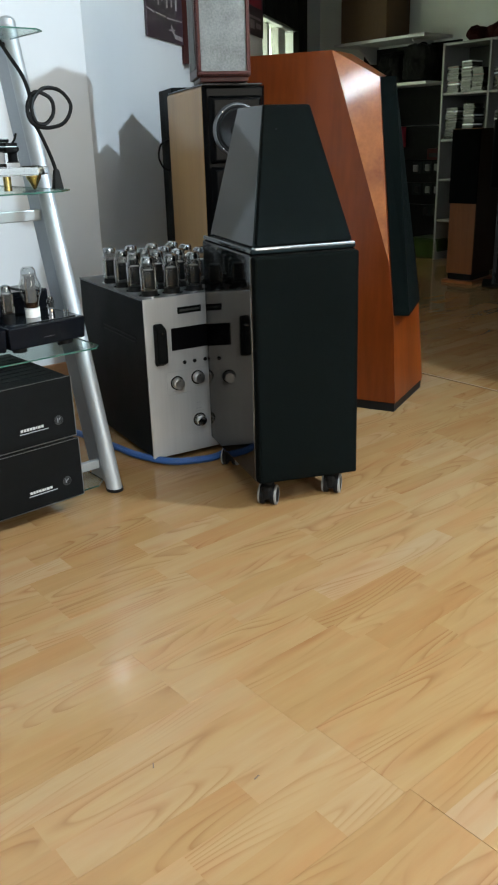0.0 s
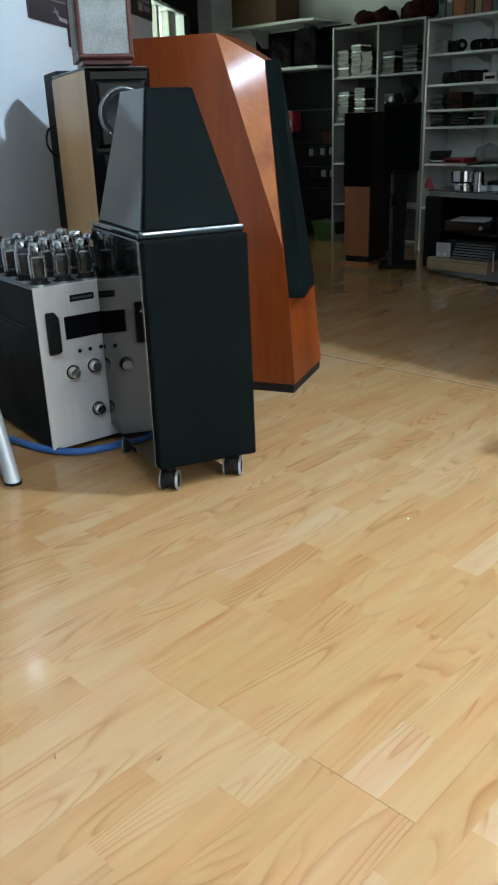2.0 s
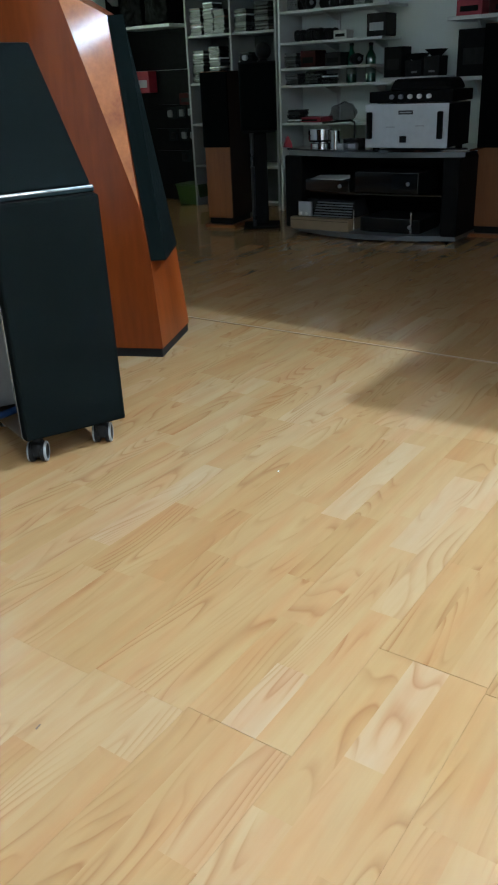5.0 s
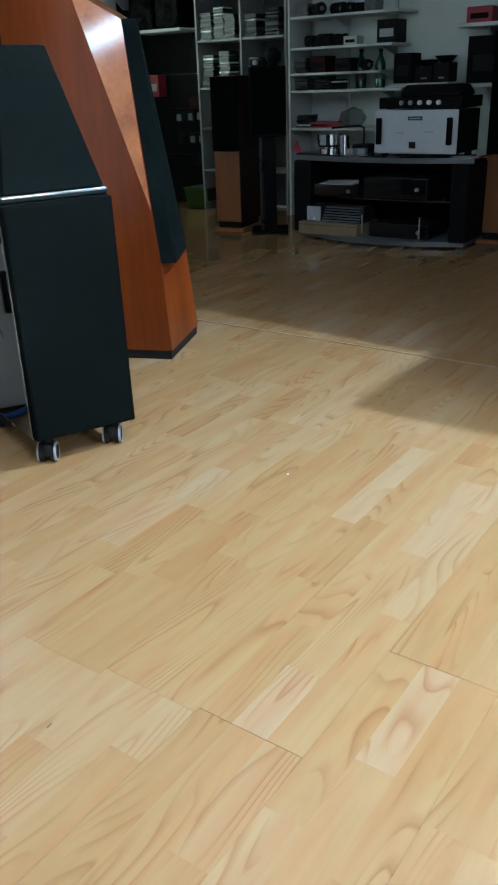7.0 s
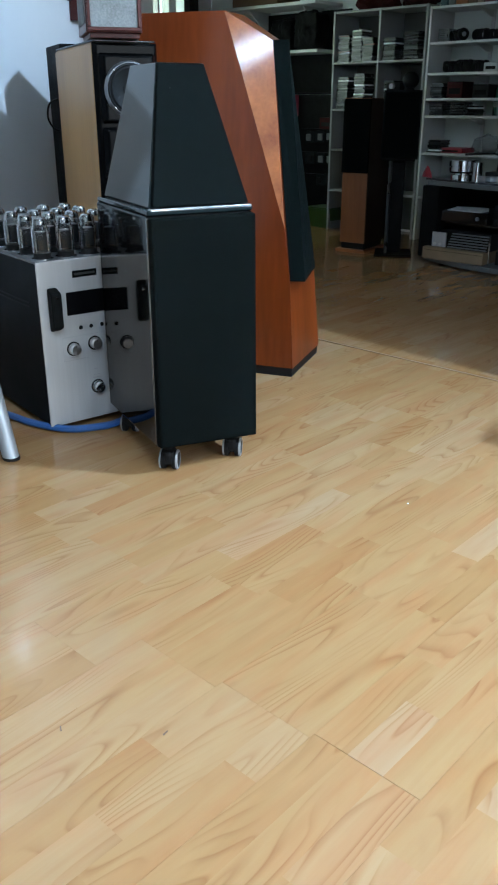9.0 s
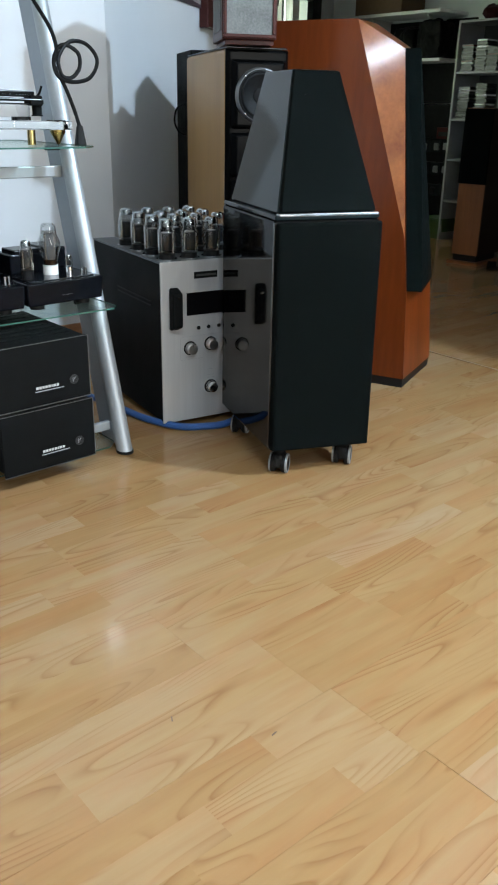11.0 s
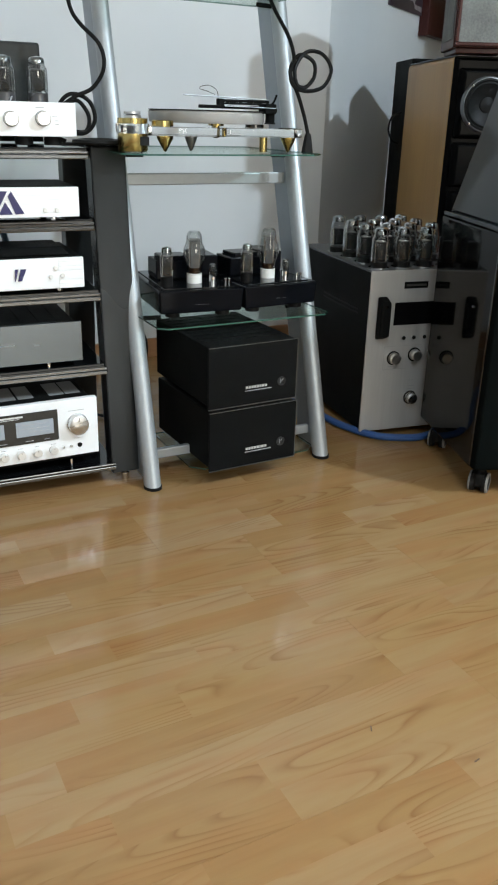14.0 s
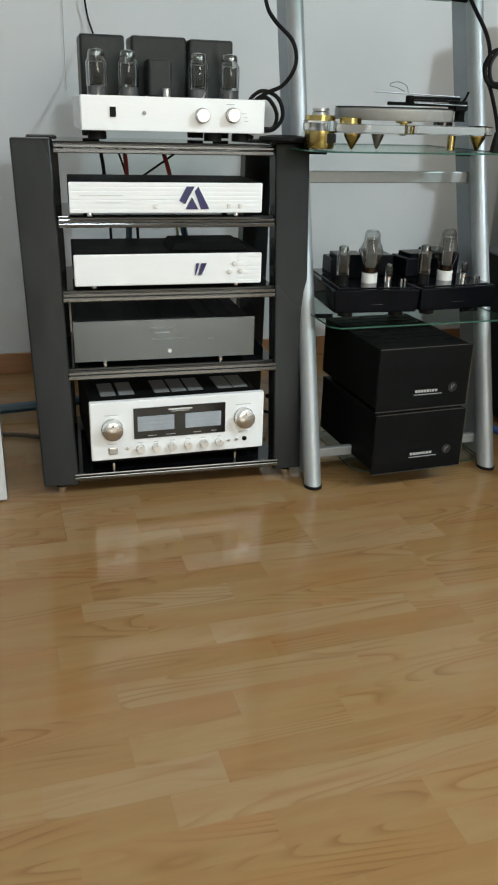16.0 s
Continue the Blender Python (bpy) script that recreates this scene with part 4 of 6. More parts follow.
# ---- the big valve amplifier ----
def valve_power_amplifier():
    a = thing("valve_power_amplifier", pose(1.236, 1.962, 0.008, 0, 0, -9), "tall silver-fronted valve power amplifier with sixteen tubes on top", "amplifier")
    w, d, h = 0.37, 0.53, 0.502
    part("case", box(0.002, w - 0.002, 0.0085, d, 0.012, h - 0.006, 0.003), BLACK_METAL, a, "black metal case")
    part("front_panel", box(0, w, 0, 0.008, 0.010, h, 0.0025), ALU_V, a, "brushed silver front panel")
    part("top_plate", box(0.001, w - 0.001, 0.009, d, h - 0.0055, h, 0.001), mat("dark_steel_top", (0.10, 0.105, 0.11), 0.4, metal=0.6, vary=0.1), a)
    part("display", box(0.083, 0.330, -0.0015, 0.001, 0.340, 0.408, 0.001), mat("black_display", (0.003, 0.003, 0.0035), 0.35, spec=0.06), a, "black display window")
    part("badge", box(0.108, 0.186, -0.0012, 0.001, 0.448, 0.468, 0.001), BLACK_METAL, a, "dark nameplate")
    bars([(0.114, 0.180, 0.455, 0.461)], mat("dim_bronze_print", (0.035, 0.034, 0.030), 0.5), a, "lettering", -0.0013)
    for x in (0.040, w - 0.040):
        hd = part("handle", hexa([(x - 0.016, -0.034, 0.315), (x + 0.016, -0.034, 0.315), (x + 0.016, 0.0, 0.30), (x - 0.016, 0.0, 0.30)],
                                 [(x - 0.016, -0.034, 0.415), (x + 0.016, -0.034, 0.415), (x + 0.016, 0.0, 0.43), (x - 0.016, 0.0, 0.43)], 0.006), BLACK_METAL, a, "black pull handle")
        part("screw", lathe([(0.004, 0), (0.004, -0.0025), (0, -0.003)], 10, at=(x, -0.034, 0.405), axis="Y"), CHROME, hd, smooth=True)
    for x, z in ((0.093, 0.240), (0.163, 0.247), (0.262, 0.240), (0.163, 0.110), (0.262, 0.110)):
        knob(a, x, z, 0, 0.0165, 0.022, SPUN, label="round aluminium knob")
        part("knob_skirt", lathe([(0.0215, 0.0003), (0.0215, -0.002), (0.019, -0.003), (0.0, -0.003)], 26, at=(x, 0, z), axis="Y"), RUBBER, a, smooth=True)
    for x in (0.122, 0.156, 0.192, 0.26):
        part("indicator", lathe([(0.006, 0.0003), (0.006, -0.002), (0.003, -0.003), (0, -0.003)], 14, at=(x, 0, 0.300), axis="Y"), RUBBER, a, smooth=True)
    bars([(0.060, 0.200, 0.276, 0.2766), (0.060, 0.0606, 0.205, 0.276), (0.060, 0.140, 0.205, 0.2056), (0.077, 0.108, 0.213, 0.2145), (0.152, 0.176, 0.219, 0.2205), (0.155, 0.17, 0.165, 0.1662), (0.152, 0.174, 0.147, 0.148), (0.150, 0.178, 0.138, 0.139)], INK, a, "lettering", -0.0002)
    for i in range(2):
        part("vent_slot", box(-0.0005, 0.0025, 0.07, 0.33, 0.375 - i * 0.012, 0.379 - i * 0.012), RUBBER, a)
    for i in range(4):
        for j in range(4):
            x, y = 0.045 + 0.074 * i, 0.050 + 0.098 * j
            part("socket", lathe([(0.031, h), (0.031, h + 0.003), (0.026, h + 0.004), (0, h + 0.004)], 22, at=(x, y, 0)), CHROME, a, smooth=True)
            vacuum_tube(a, x, y, h + 0.004, 0.112, 0.0255, base=0.12, base_mat=RUBBER)
    feet(a, (0.04, w - 0.04), (0.04, d - 0.04), -0.008, 0.0125, 0.018)
    return a


valve_power_amplifier()

# ---- loudspeakers ----
def caster(parent, x, y, turn):
    c = part("caster", lathe([(0.011, 0.054), (0.011, 0.080)], 12, bm=box(-0.017, 0.017, -0.026, 0.026, 0.014, 0.058, 0.012)), RUBBER, parent, "twin-wheel caster with pale rims")
    c.matrix_local = pose(x, y, 0, 0, 0, turn)
    for s in (-1, 1):
        part("wheel", lathe([(0.0, s * 0.008), (0.024, s * 0.008), (0.027, s * 0.011), (0.027, s * 0.022), (0.023, s * 0.025), (0, s * 0.025)], 28, at=(0, 0, 0.026), axis="X"), RUBBER, c, smooth=True)
        part("rim", lathe([(0.0205, s * 0.0245), (0.0215, s * 0.0262), (0.0262, s * 0.0250), (0.0276, s * 0.0205), (0.0268, s * 0.0200), (0.0225, s * 0.0245)], 28, at=(0, 0, 0.026), axis="X", caps=False), mat("pale_wheel_rim", (0.20, 0.20, 0.195), 0.4), c, "pale grey wheel rim", True)
    return c


def pyramid_speaker(m, label):
    """Two-part speaker: gloss lower block on casters, faceted pyramid head with a cloth grille."""
    s = thing("pyramid_speaker", m, label, "loudspeaker")
    w, d = 0.286, 0.41
    part("bass_cabinet", box(0.0, w, 0.026, d, 0.078, 0.672, 0.006), SIDE_LACQUER, s, "black lacquered bass cabinet")
    part("bass_grille", hexa([(0.004, 0.0, 0.080), (w + 0.002, 0.0, 0.069), (w + 0.004, 0.025, 0.069), (-0.001, 0.025, 0.080)],
                             [(0.004, 0.004, 0.668), (w - 0.002, 0.004, 0.668), (w + 0.002, 0.025, 0.668), (-0.001, 0.025, 0.668)], 0.006), BLACK_CLOTH, s, "black stretched grille cloth")
    # added strip in place of the reflection on the cabinet's front edge
    part("edge_glint", hexa([(-0.0032, 0.019, 0.084), (0.003, 0.019, 0.084), (0.003, 0.0258, 0.084), (-0.0032, 0.0258, 0.084)], [(-0.0032, 0.019, 0.668), (0.003, 0.019, 0.668), (0.003, 0.0258, 0.668), (-0.0032, 0.0258, 0.668)], 0.0012), mat("edge_glint_metal", (0.12, 0.122, 0.125), 0.15, metal=1.0, vary=0.8, scale=12), s, "thin strip put in for the glint along the cabinet edge")
    part("shelf_trim", box(0.002, w - 0.002, 0.024, d - 0.004, 0.6725, 0.684, 0.003), GLOSS_SIDE, s, "glossy black top ledge")
    bot = [(0.018, 0.052), (0.287, 0.052), (0.281, 0.41), (0.024, 0.41)]
    top = [(0.111, 0.205), (0.241, 0.205), (0.2377, 0.40), (0.1143, 0.40)]
    part("head", hexa([(x, y, 0.6845) for x, y in bot], [(x, y, 1.013) for x, y in top], 0.004), GLOSS_SIDE, s, "glossy grey-black pyramid head")
    b0, b1, t0, t1 = (0.024, 0.040, 0.689), (0.282, 0.040, 0.689), (0.112, 0.196, 1.010), (0.237, 0.196, 1.010)
    part("head_grille", hexa([b0, b1, (0.282, 0.062, 0.695), (0.024, 0.062, 0.695)], [t0, t1, (0.237, 0.214, 1.014), (0.112, 0.214, 1.014)], 0.003), BLACK_CLOTH, s, "black grille cloth over the sloping front")
    for x, z, y in ((0.130, 0.955, 0.1655), (0.240, 0.955, 0.1655)):
        part("grille_pin", lathe([(0.0016, 0), (0.0016, -0.003), (0, -0.003)], 10, at=(x, y, z), axis="Y"), RUBBER, s, smooth=True)
    # added strip that carries the highlights of the black ledge
    part("ledge_glint_strip", box(0.010, 0.284, 0.024, 0.044, 0.6765, 0.6885, 0.005, seg=4), LEDGE_GLINT, s, "mottled metal strip put in for the ledge's highlights")
    for x, y in ((0.045, 0.05), (w - 0.05, 0.05), (0.045, d - 0.05), (w - 0.05, d - 0.05)):
        caster(s, x, y, -35)
    return s


WP = pose(1.252, 1.483, 0, 0, 0, -19.5)
pyramid_speaker(WP, "black pyramid-topped loudspeaker on casters with cloth grilles")


def cone_speaker():
    """Tall faceted cherry loudspeaker leaning back, with a dark cloth front."""
    s = thing("faceted_speaker", Matrix(((0.923, -0.385, 0, 2.147), (0.385, 0.923, 0, 1.78), (0, 0, 1, 0), (0, 0, 0, 1))), "tall faceted cherry-veneered loudspeaker with dark cloth front", "loudspeaker")
    W, D = 0.347, 0.62
    part("plinth", slab([(0.004, 0.004), (W - 0.004, 0.004), (W - 0.004, D - 0.01), (0.004, D - 0.01)], 0.0, 0.034, 0.002), RUBBER, s, "black recessed plinth")
    A = [(0, 0, 0.034), (W, 0, 0.034), (W, D, 0.034), (0, D, 0.034)]
    GL, GR = (0.0203, 0.024, 0.345), (W - 0.0203, 0.024, 0.345)
    TL, TR = (0.122, 0.132, 1.116), (W - 0.118, 0.132, 1.116)
    AL, AR = (0.033, 0.050, 0.522), (W - 0.033, 0.050, 0.522)
    CL, CR = (0.079, 0.285, 1.203), (W - 0.079, 0.285, 1.203)
    BL, BR = (0.079, D - 0.02, 1.203), (W - 0.079, D - 0.02, 1.203)
    bm = bmesh.new()
    v = {k: bm.verts.new(p) for k, p in dict(a=A[0], b=A[1], c=A[2], d=A[3], gl=GL, gr=GR, al=AL, ar=AR, tl=TL, tr=TR, cl=CL, cr=CR, bl=BL, br=BR).items()}
    F = lambda *k: bm.faces.new([v[i] for i in k])
    faces = [F("gl", "gr", "ar", "tr", "tl", "al")]
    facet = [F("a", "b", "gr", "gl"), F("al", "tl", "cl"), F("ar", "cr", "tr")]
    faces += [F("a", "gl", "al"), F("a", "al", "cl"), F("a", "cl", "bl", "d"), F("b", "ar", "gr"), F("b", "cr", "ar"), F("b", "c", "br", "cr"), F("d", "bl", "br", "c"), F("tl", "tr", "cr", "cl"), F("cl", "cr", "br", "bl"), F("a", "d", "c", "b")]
    # light put into the veneer: facets and front brighter than the sides
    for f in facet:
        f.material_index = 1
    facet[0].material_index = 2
    part("cabinet", bm, [CHERRY_SHADED, CHERRY_FACET_LIT, CHERRY_FRONT_LIT], s, "cherry-veneered faceted cabinet")
    off = lambda p, du, k: (p[0] + du, p[1] - k, p[2])
    n = 0.052
    part("grille", hexa([off(GL, 0.002, 0), off(GR, -0.004, 0), off(GR, -0.006, 0.008), off(GL, 0.016, n)], [off(TL, 0.002, 0), off(TR, -0.002, 0), off(TR, -0.004, 0.008), off(TL, 0.010, n)], 0.002), mat("blue_black_cloth", (0.0018, 0.0036, 0.0034), 0.95, vary=0.2, scale=500, bump=0.3, bump_scale=1600, spec=0.05), s, "blue-black grille cloth")
    return s


cone_speaker()


def maple_speaker():
    m = Matrix(((0.922, 0.387, 0, 1.700), (-0.387, 0.922, 0, 2.250), (0, 0, 1, 0), (0, 0, 0, 1)))
    s = thing("tower_speaker", m, "maple-sided tower loudspeaker with black front baffle", "loudspeaker")
    W, D, H = 0.212, 0.56, 1.10
    part("cabinet", box(0, W, 0.012, D, 0.02, H, 0.012, seg=3), MAPLE, s, "pale maple side panels")
    part("plinth", box(0.012, W - 0.012, 0.03, D - 0.02, 0.0, 0.0205), RUBBER, s)
    part("top_panel", box(0.004, W - 0.004, 0.01, D - 0.005, H + 0.0005, H + 0.006, 0.002), GLOSS_SIDE, s, "black top")
    baf = part("baffle", hexa([(-0.002, 0.011, 0.03), (W + 0.002, 0.011, 0.03), (W + 0.002, 0.011, H), (-0.002, 0.011, H)], [(0.010, -0.006, 0.04), (W - 0.010, -0.006, 0.04), (W - 0.010, -0.006, H - 0.008), (0.010, -0.006, H - 0.008)], 0.003), BAFFLE_BLACK, s, "black chamfered baffle")
    for z0, z1 in ((0.858, 1.070), (0.708, 0.852), (0.520, 0.702), (0.342, 0.514)):
        part("module", hexa([(0.012, -0.0062, z0), (W - 0.012, -0.0062, z0), (W - 0.012, -0.0062, z1), (0.012, -0.0062, z1)], [(0.026, -0.030, z0 + 0.010), (W - 0.026, -0.030, z0 + 0.010), (W - 0.026, -0.030, z1 - 0.010), (0.026, -0.030, z1 - 0.010)], 0.006), BAFFLE_BLACK, baf, "black glossy driver housing")
    for z, r in ((0.962, 0.078), (0.78, 0.03), (0.611, 0.072), (0.428, 0.068)):
        dr = part("driver", lathe([(r, -0.0302), (r, -0.044), (r * 0.92, -0.046), (r * 0.88, -0.042), (r * 0.80, -0.045), (r * 0.74, -0.042), (r * 0.30, -0.032), (r * 0.28, -0.035), (0, -0.039)], 40, at=(W / 2, 0, z), axis="Y", caps=False), DARK_CONE, baf, "grey driver cone", True)
        part("driver_ring", lathe([(r * 1.08, -0.0302), (r * 1.05, -0.042), (r * 1.02, -0.046), (r * 0.995, -0.0465), (r * 0.985, -0.044)], 40, at=(W / 2, 0, z), axis="Y", caps=False), mat("driver_trim", (0.12, 0.125, 0.13), 0.3, metal=0.5), baf, "thin polished driver ring", True)
        for k in range(4):
            a = math.pi / 4 + k * math.pi / 2
            part("screw", lathe([(0.004, -0.040), (0.003, -0.0485), (0, -0.049)], 10, at=(W / 2 + r * 1.0 * math.cos(a), 0, z + r * 1.0 * math.sin(a)), axis="Y"), CHROME, baf)
    return s


maple_speaker()


def bookshelf_speaker():
    m = Matrix(((0.857, 0.515, 0, 1.660), (-0.515, 0.857, 0, 2.222), (0, 0, 1, 1.107), (0, 0, 0, 1)))
    s = thing("bookshelf_speaker", m, "mahogany bookshelf loudspeaker with grey tweed grille on the tower", "loudspeaker")
    W, D, H = 0.172, 0.24, 0.36
    part("base", box(0.012, W - 0.006, 0.012, D - 0.01, 0.0, 0.014, 0.002), MAHOGANY, s)
    part("cabinet", box(0, W, 0.0, D, 0.0145, H, 0.003), MAHOGANY, s, "dark mahogany cabinet")
    part("grille_frame", box(0.004, W - 0.004, -0.012, -0.0005, 0.019, 0.029, 0.002, box(0.004, W - 0.004, -0.012, -0.0005, H - 0.014, H - 0.004, 0.002, box(0.004, 0.014, -0.012, -0.0005, 0.030, H - 0.015, 0.002, box(W - 0.014, W - 0.004, -0.012, -0.0005, 0.030, H - 0.015, 0.002)))), MAHOGANY, s, "mahogany grille frame")
    part("grille_cloth", box(0.0145, W - 0.0145, -0.007, -0.0006, 0.0295, H - 0.0145), TWEED, s, "grey tweed grille cloth")
    part("side_cloth", box(-0.003, -0.0004, 0.02, 0.20, 0.04, H - 0.02), TWEED, s, "grey tweed side panel")
    return s


bookshelf_speaker()


def black_tower():
    m = Matrix(((0.922, 0.387, 0, 2.003), (-0.387, 0.922, 0, 2.854), (0, 0, 1, 0), (0, 0, 0, 1)))
    s = thing("black_tower_speaker", m, "tall black loudspeaker cabinet standing near the slanting wall", "loudspeaker")
    part("cabinet", box(0, 0.34, 0.0, 0.26, 0.015, 1.134, 0.004), BLACK_METAL, s)
    part("grille", box(0.01, 0.33, -0.012, -0.0005, 0.03, 1.123, 0.004), BLACK_CLOTH, s)
    part("plinth", box(0.01, 0.33, 0.01, 0.25, 0.0, 0.0155), RUBBER, s)
    part("cable_loop", rod([(0.0, 0.10, 0.94), (-0.035, 0.11, 0.92), (-0.045, 0.11, 0.87), (-0.025, 0.11, 0.83), (0.0, 0.10, 0.82)], 0.004, 8), CABLE, s)
    return s


black_tower()


def white_speaker():
    """Its pale front shows beside the rack."""
    s = thing("white_speaker", pose(-0.232, 1.985, 0, 0, 0, 4), "pale fronted loudspeaker with dark side standing by the rack", "loudspeaker")
    part("cabinet", box(-0.30, 0.0, 0.012, 0.20, 0.004, 0.53, 0.003), mat("dark_side", (0.06, 0.05, 0.045), 0.5), s, "dark cabinet")
    part("front", box(-0.30, -0.004, 0, 0.0115, 0.006, 0.528, 0.002), mat("pale_front", (0.58, 0.58, 0.59), 0.6, vary=0.05, scale=30), s, "pale grey front")
    return s


white_speaker()

# ---- wall pictures ----
def poster(s0, s1, z0, z1, label, art):
    p = thing("poster", FRAME_B, label, "poster")
    part("board", box(s0, s1, -0.012, -0.002, z0, z1, 0.002), mat("poster_dark_print", (0.035, 0.022, 0.032), 0.35, vary=0.7, scale=9, coat=0.3), p, "dark purple printed sheet")
    for material, rows in art:
        bm = bmesh.new()
        for x0, x1, a0, a1, sl in rows:
            hexa([(x0, -0.0128, a0), (x1, -0.0128, a0 + sl * (x1 - x0)), (x1, -0.0121, a0 + sl * (x1 - x0)), (x0, -0.0121, a0)],
                 [(x0, -0.0128, a1), (x1, -0.0128, a1 + sl * (x1 - x0)), (x1, -0.0121, a1 + sl * (x1 - x0)), (x0, -0.0121, a1)], 0, bm)
        part("print", bm, material, p)
    return p


POSTER_GREY = mat("poster_grey", (0.30, 0.27, 0.28), 0.4, vary=0.4, scale=40)
POSTER_RED = mat("poster_red", (0.30, 0.02, 0.04), 0.4, vary=0.3, scale=30)
poster(0.625, 1.11, 1.385, 1.95, "dark purple poster with a pale street scene and slanted bars",
       [(POSTER_GREY, [(0.63, 0.72, 1.500, 1.506, -0.12), (0.74, 0.86, 1.492, 1.497, -0.05), (0.88, 1.08, 1.482, 1.488, 0.02), (0.90, 0.98, 1.432, 1.438, 0.1), (0.93, 0.97, 1.44, 1.462, -0.6), (0.97, 1.08, 1.405, 1.425, -0.05),
                       (0.72, 0.735, 1.54, 1.66, 0), (0.77, 0.785, 1.53, 1.65, 0), (0.82, 0.835, 1.55, 1.70, 0), (0.88, 0.895, 1.53, 1.62, 0), (0.94, 0.955, 1.54, 1.66, 0), (1.0, 1.02, 1.53, 1.68, 0)])])
poster(2.18, 2.66, 1.565, 2.2, "dark poster with red and grey bars on the slanting wall",
       [(POSTER_RED, [(2.22, 2.62, 1.73, 1.80, 0.0)]), (POSTER_GREY, [(2.3, 2.6, 1.66, 1.675, 0), (2.34, 2.44, 1.60, 1.65, 0), (2.48, 2.60, 1.61, 1.64, 0)])])
b = thing("wall_picture", FRAME_B, "dark mahogany panel hung on the slanting wall", "panel")
part("board", box(1.105, 1.62, -0.045, -0.003, 1.306, 1.90, 0.003), MAHOGANY, b)
part("edge", box(1.09, 1.1045, -0.05, -0.003, 1.30, 1.90, 0.003), MAHOGANY, b)

# ---- cables ----
def cable(name, pts, r, material, label, n=8):
    return tagged(part(name, rod(pts, r, n), material, smooth=True), label, "cable")


cable("coiled_cable", [(0.987, 2.21, 1.24), (0.992, 2.15, 1.171), (1.012, 2.10, 1.10), (1.006, 2.06, 1.045), (0.990, 2.05, 1.015), (1.000, 2.045, 0.985), (1.04, 2.045, 0.975), (1.092, 2.05, 0.988), (1.120, 2.06, 1.03), (1.093, 2.065, 1.066), (1.042, 2.06, 1.068), (1.004, 2.05, 1.03), (1.008, 2.045, 0.99), (1.035, 2.045, 0.985), (1.062, 2.05, 1.01), (1.058, 2.05, 1.045), (1.02, 2.06, 1.06), (1.000, 2.07, 1.02), (1.022, 2.06, 0.965), (1.045, 2.06, 0.91), (1.058, 2.06, 0.868)], 0.005, CABLE, "thick black power cord coiled over the ladder leg")
plug = thing("power_plug", pose(1.058, 2.06, 0.822), "black moulded power plug hanging on the cord", "plug")
part("body", hexa([(-0.014, -0.010, 0), (0.014, -0.010, 0), (0.014, 0.010, 0), (-0.014, 0.010, 0)], [(-0.007, -0.006, 0.05), (0.007, -0.006, 0.05), (0.007, 0.006, 0.05), (-0.007, 0.006, 0.05)], 0.003), RUBBER, plug)
cable("coiled_cable", [(0.452, 2.20, 1.24), (0.456, 2.18, 1.147), (0.472, 2.16, 1.106), (0.510, 2.13, 1.06), (0.516, 2.12, 1.01), (0.490, 2.13, 0.965), (0.448, 2.14, 0.944), (0.415, 2.15, 0.915), (0.425, 2.15, 0.87), (0.47, 2.15, 0.862), (0.498, 2.15, 0.892), (0.485, 2.15, 0.935), (0.441, 2.15, 0.95), (0.412, 2.16, 0.92), (0.43, 2.16, 0.875), (0.475, 2.16, 0.865), (0.486, 2.16, 0.90), (0.46, 2.16, 0.935), (0.43, 2.16, 0.92), (0.40, 2.15, 0.86), (0.42, 2.14, 0.843)], 0.005, CABLE, "black cord looped beside the tube amplifier")
flat = thing("record_clamp", in_rack(0.295, 0.165, 0.838), "flat black round weight lying on the rack top", "weight")
part("disc", lathe([(0.060, 0.0), (0.064, 0.004), (0.062, 0.010), (0.03, 0.014), (0, 0.015)], 32), RUBBER, flat, smooth=True)
cable("wall_wire", [(0.064, 3.043, 1.9), (0.062, 3.043, 1.215), (0.061, 3.043, 1.022), (0.060, 3.043, 0.95)], 0.0013, mat("grey_wire", (0.42, 0.43, 0.44), 0.6), "thin grey wire running down the wall")
cable("wall_wire", [(0.10, 3.02, 1.5), (0.129, 3.02, 1.219), (0.147, 3.00, 1.124), (0.17, 2.75, 0.98), (0.18, 2.5, 0.93)], 0.003, CABLE, "thin black wire to the tube amplifier")
RED_WIRE = mat("red_wire", (0.25, 0.02, 0.02), 0.4)
YEL_WIRE = mat("yellow_wire", (0.35, 0.28, 0.08), 0.4)
TEAL_WIRE = mat("teal_wire", (0.02, 0.06, 0.09), 0.4)
for x0, x1, z0, z1, r, m, lb in ((0.074, 0.090, 0.825, 0.70, 0.005, CABLE, "black"), (0.115, 0.155, 0.825, 0.70, 0.003, CABLE, "thin black"), (0.140, 0.148, 0.825, 0.70, 0.006, RED_WIRE, "red"), (0.238, 0.275, 0.825, 0.70, 0.006, RED_WIRE, "red"), (0.33, 0.17, 0.825, 0.72, 0.003, CABLE, "thin black"),
                                 (0.090, 0.100, 0.655, 0.54, 0.004, CABLE, "black"), (0.148, 0.146, 0.655, 0.54, 0.009, TEAL_WIRE, "dark teal"), (0.165, 0.175, 0.655, 0.54, 0.004, CABLE, "black"), (0.285, 0.315, 0.655, 0.54, 0.009, TEAL_WIRE, "dark teal"), (0.275, 0.290, 0.655, 0.54, 0.004, YEL_WIRE, "yellow")):
    cable("signal_cable", [(x0, 2.40, z0), ((x0 + x1) / 2 + 0.004, 2.41, (z0 + z1) / 2), (x1, 2.40, z1)], r, m, lb + " cable behind the rack components")
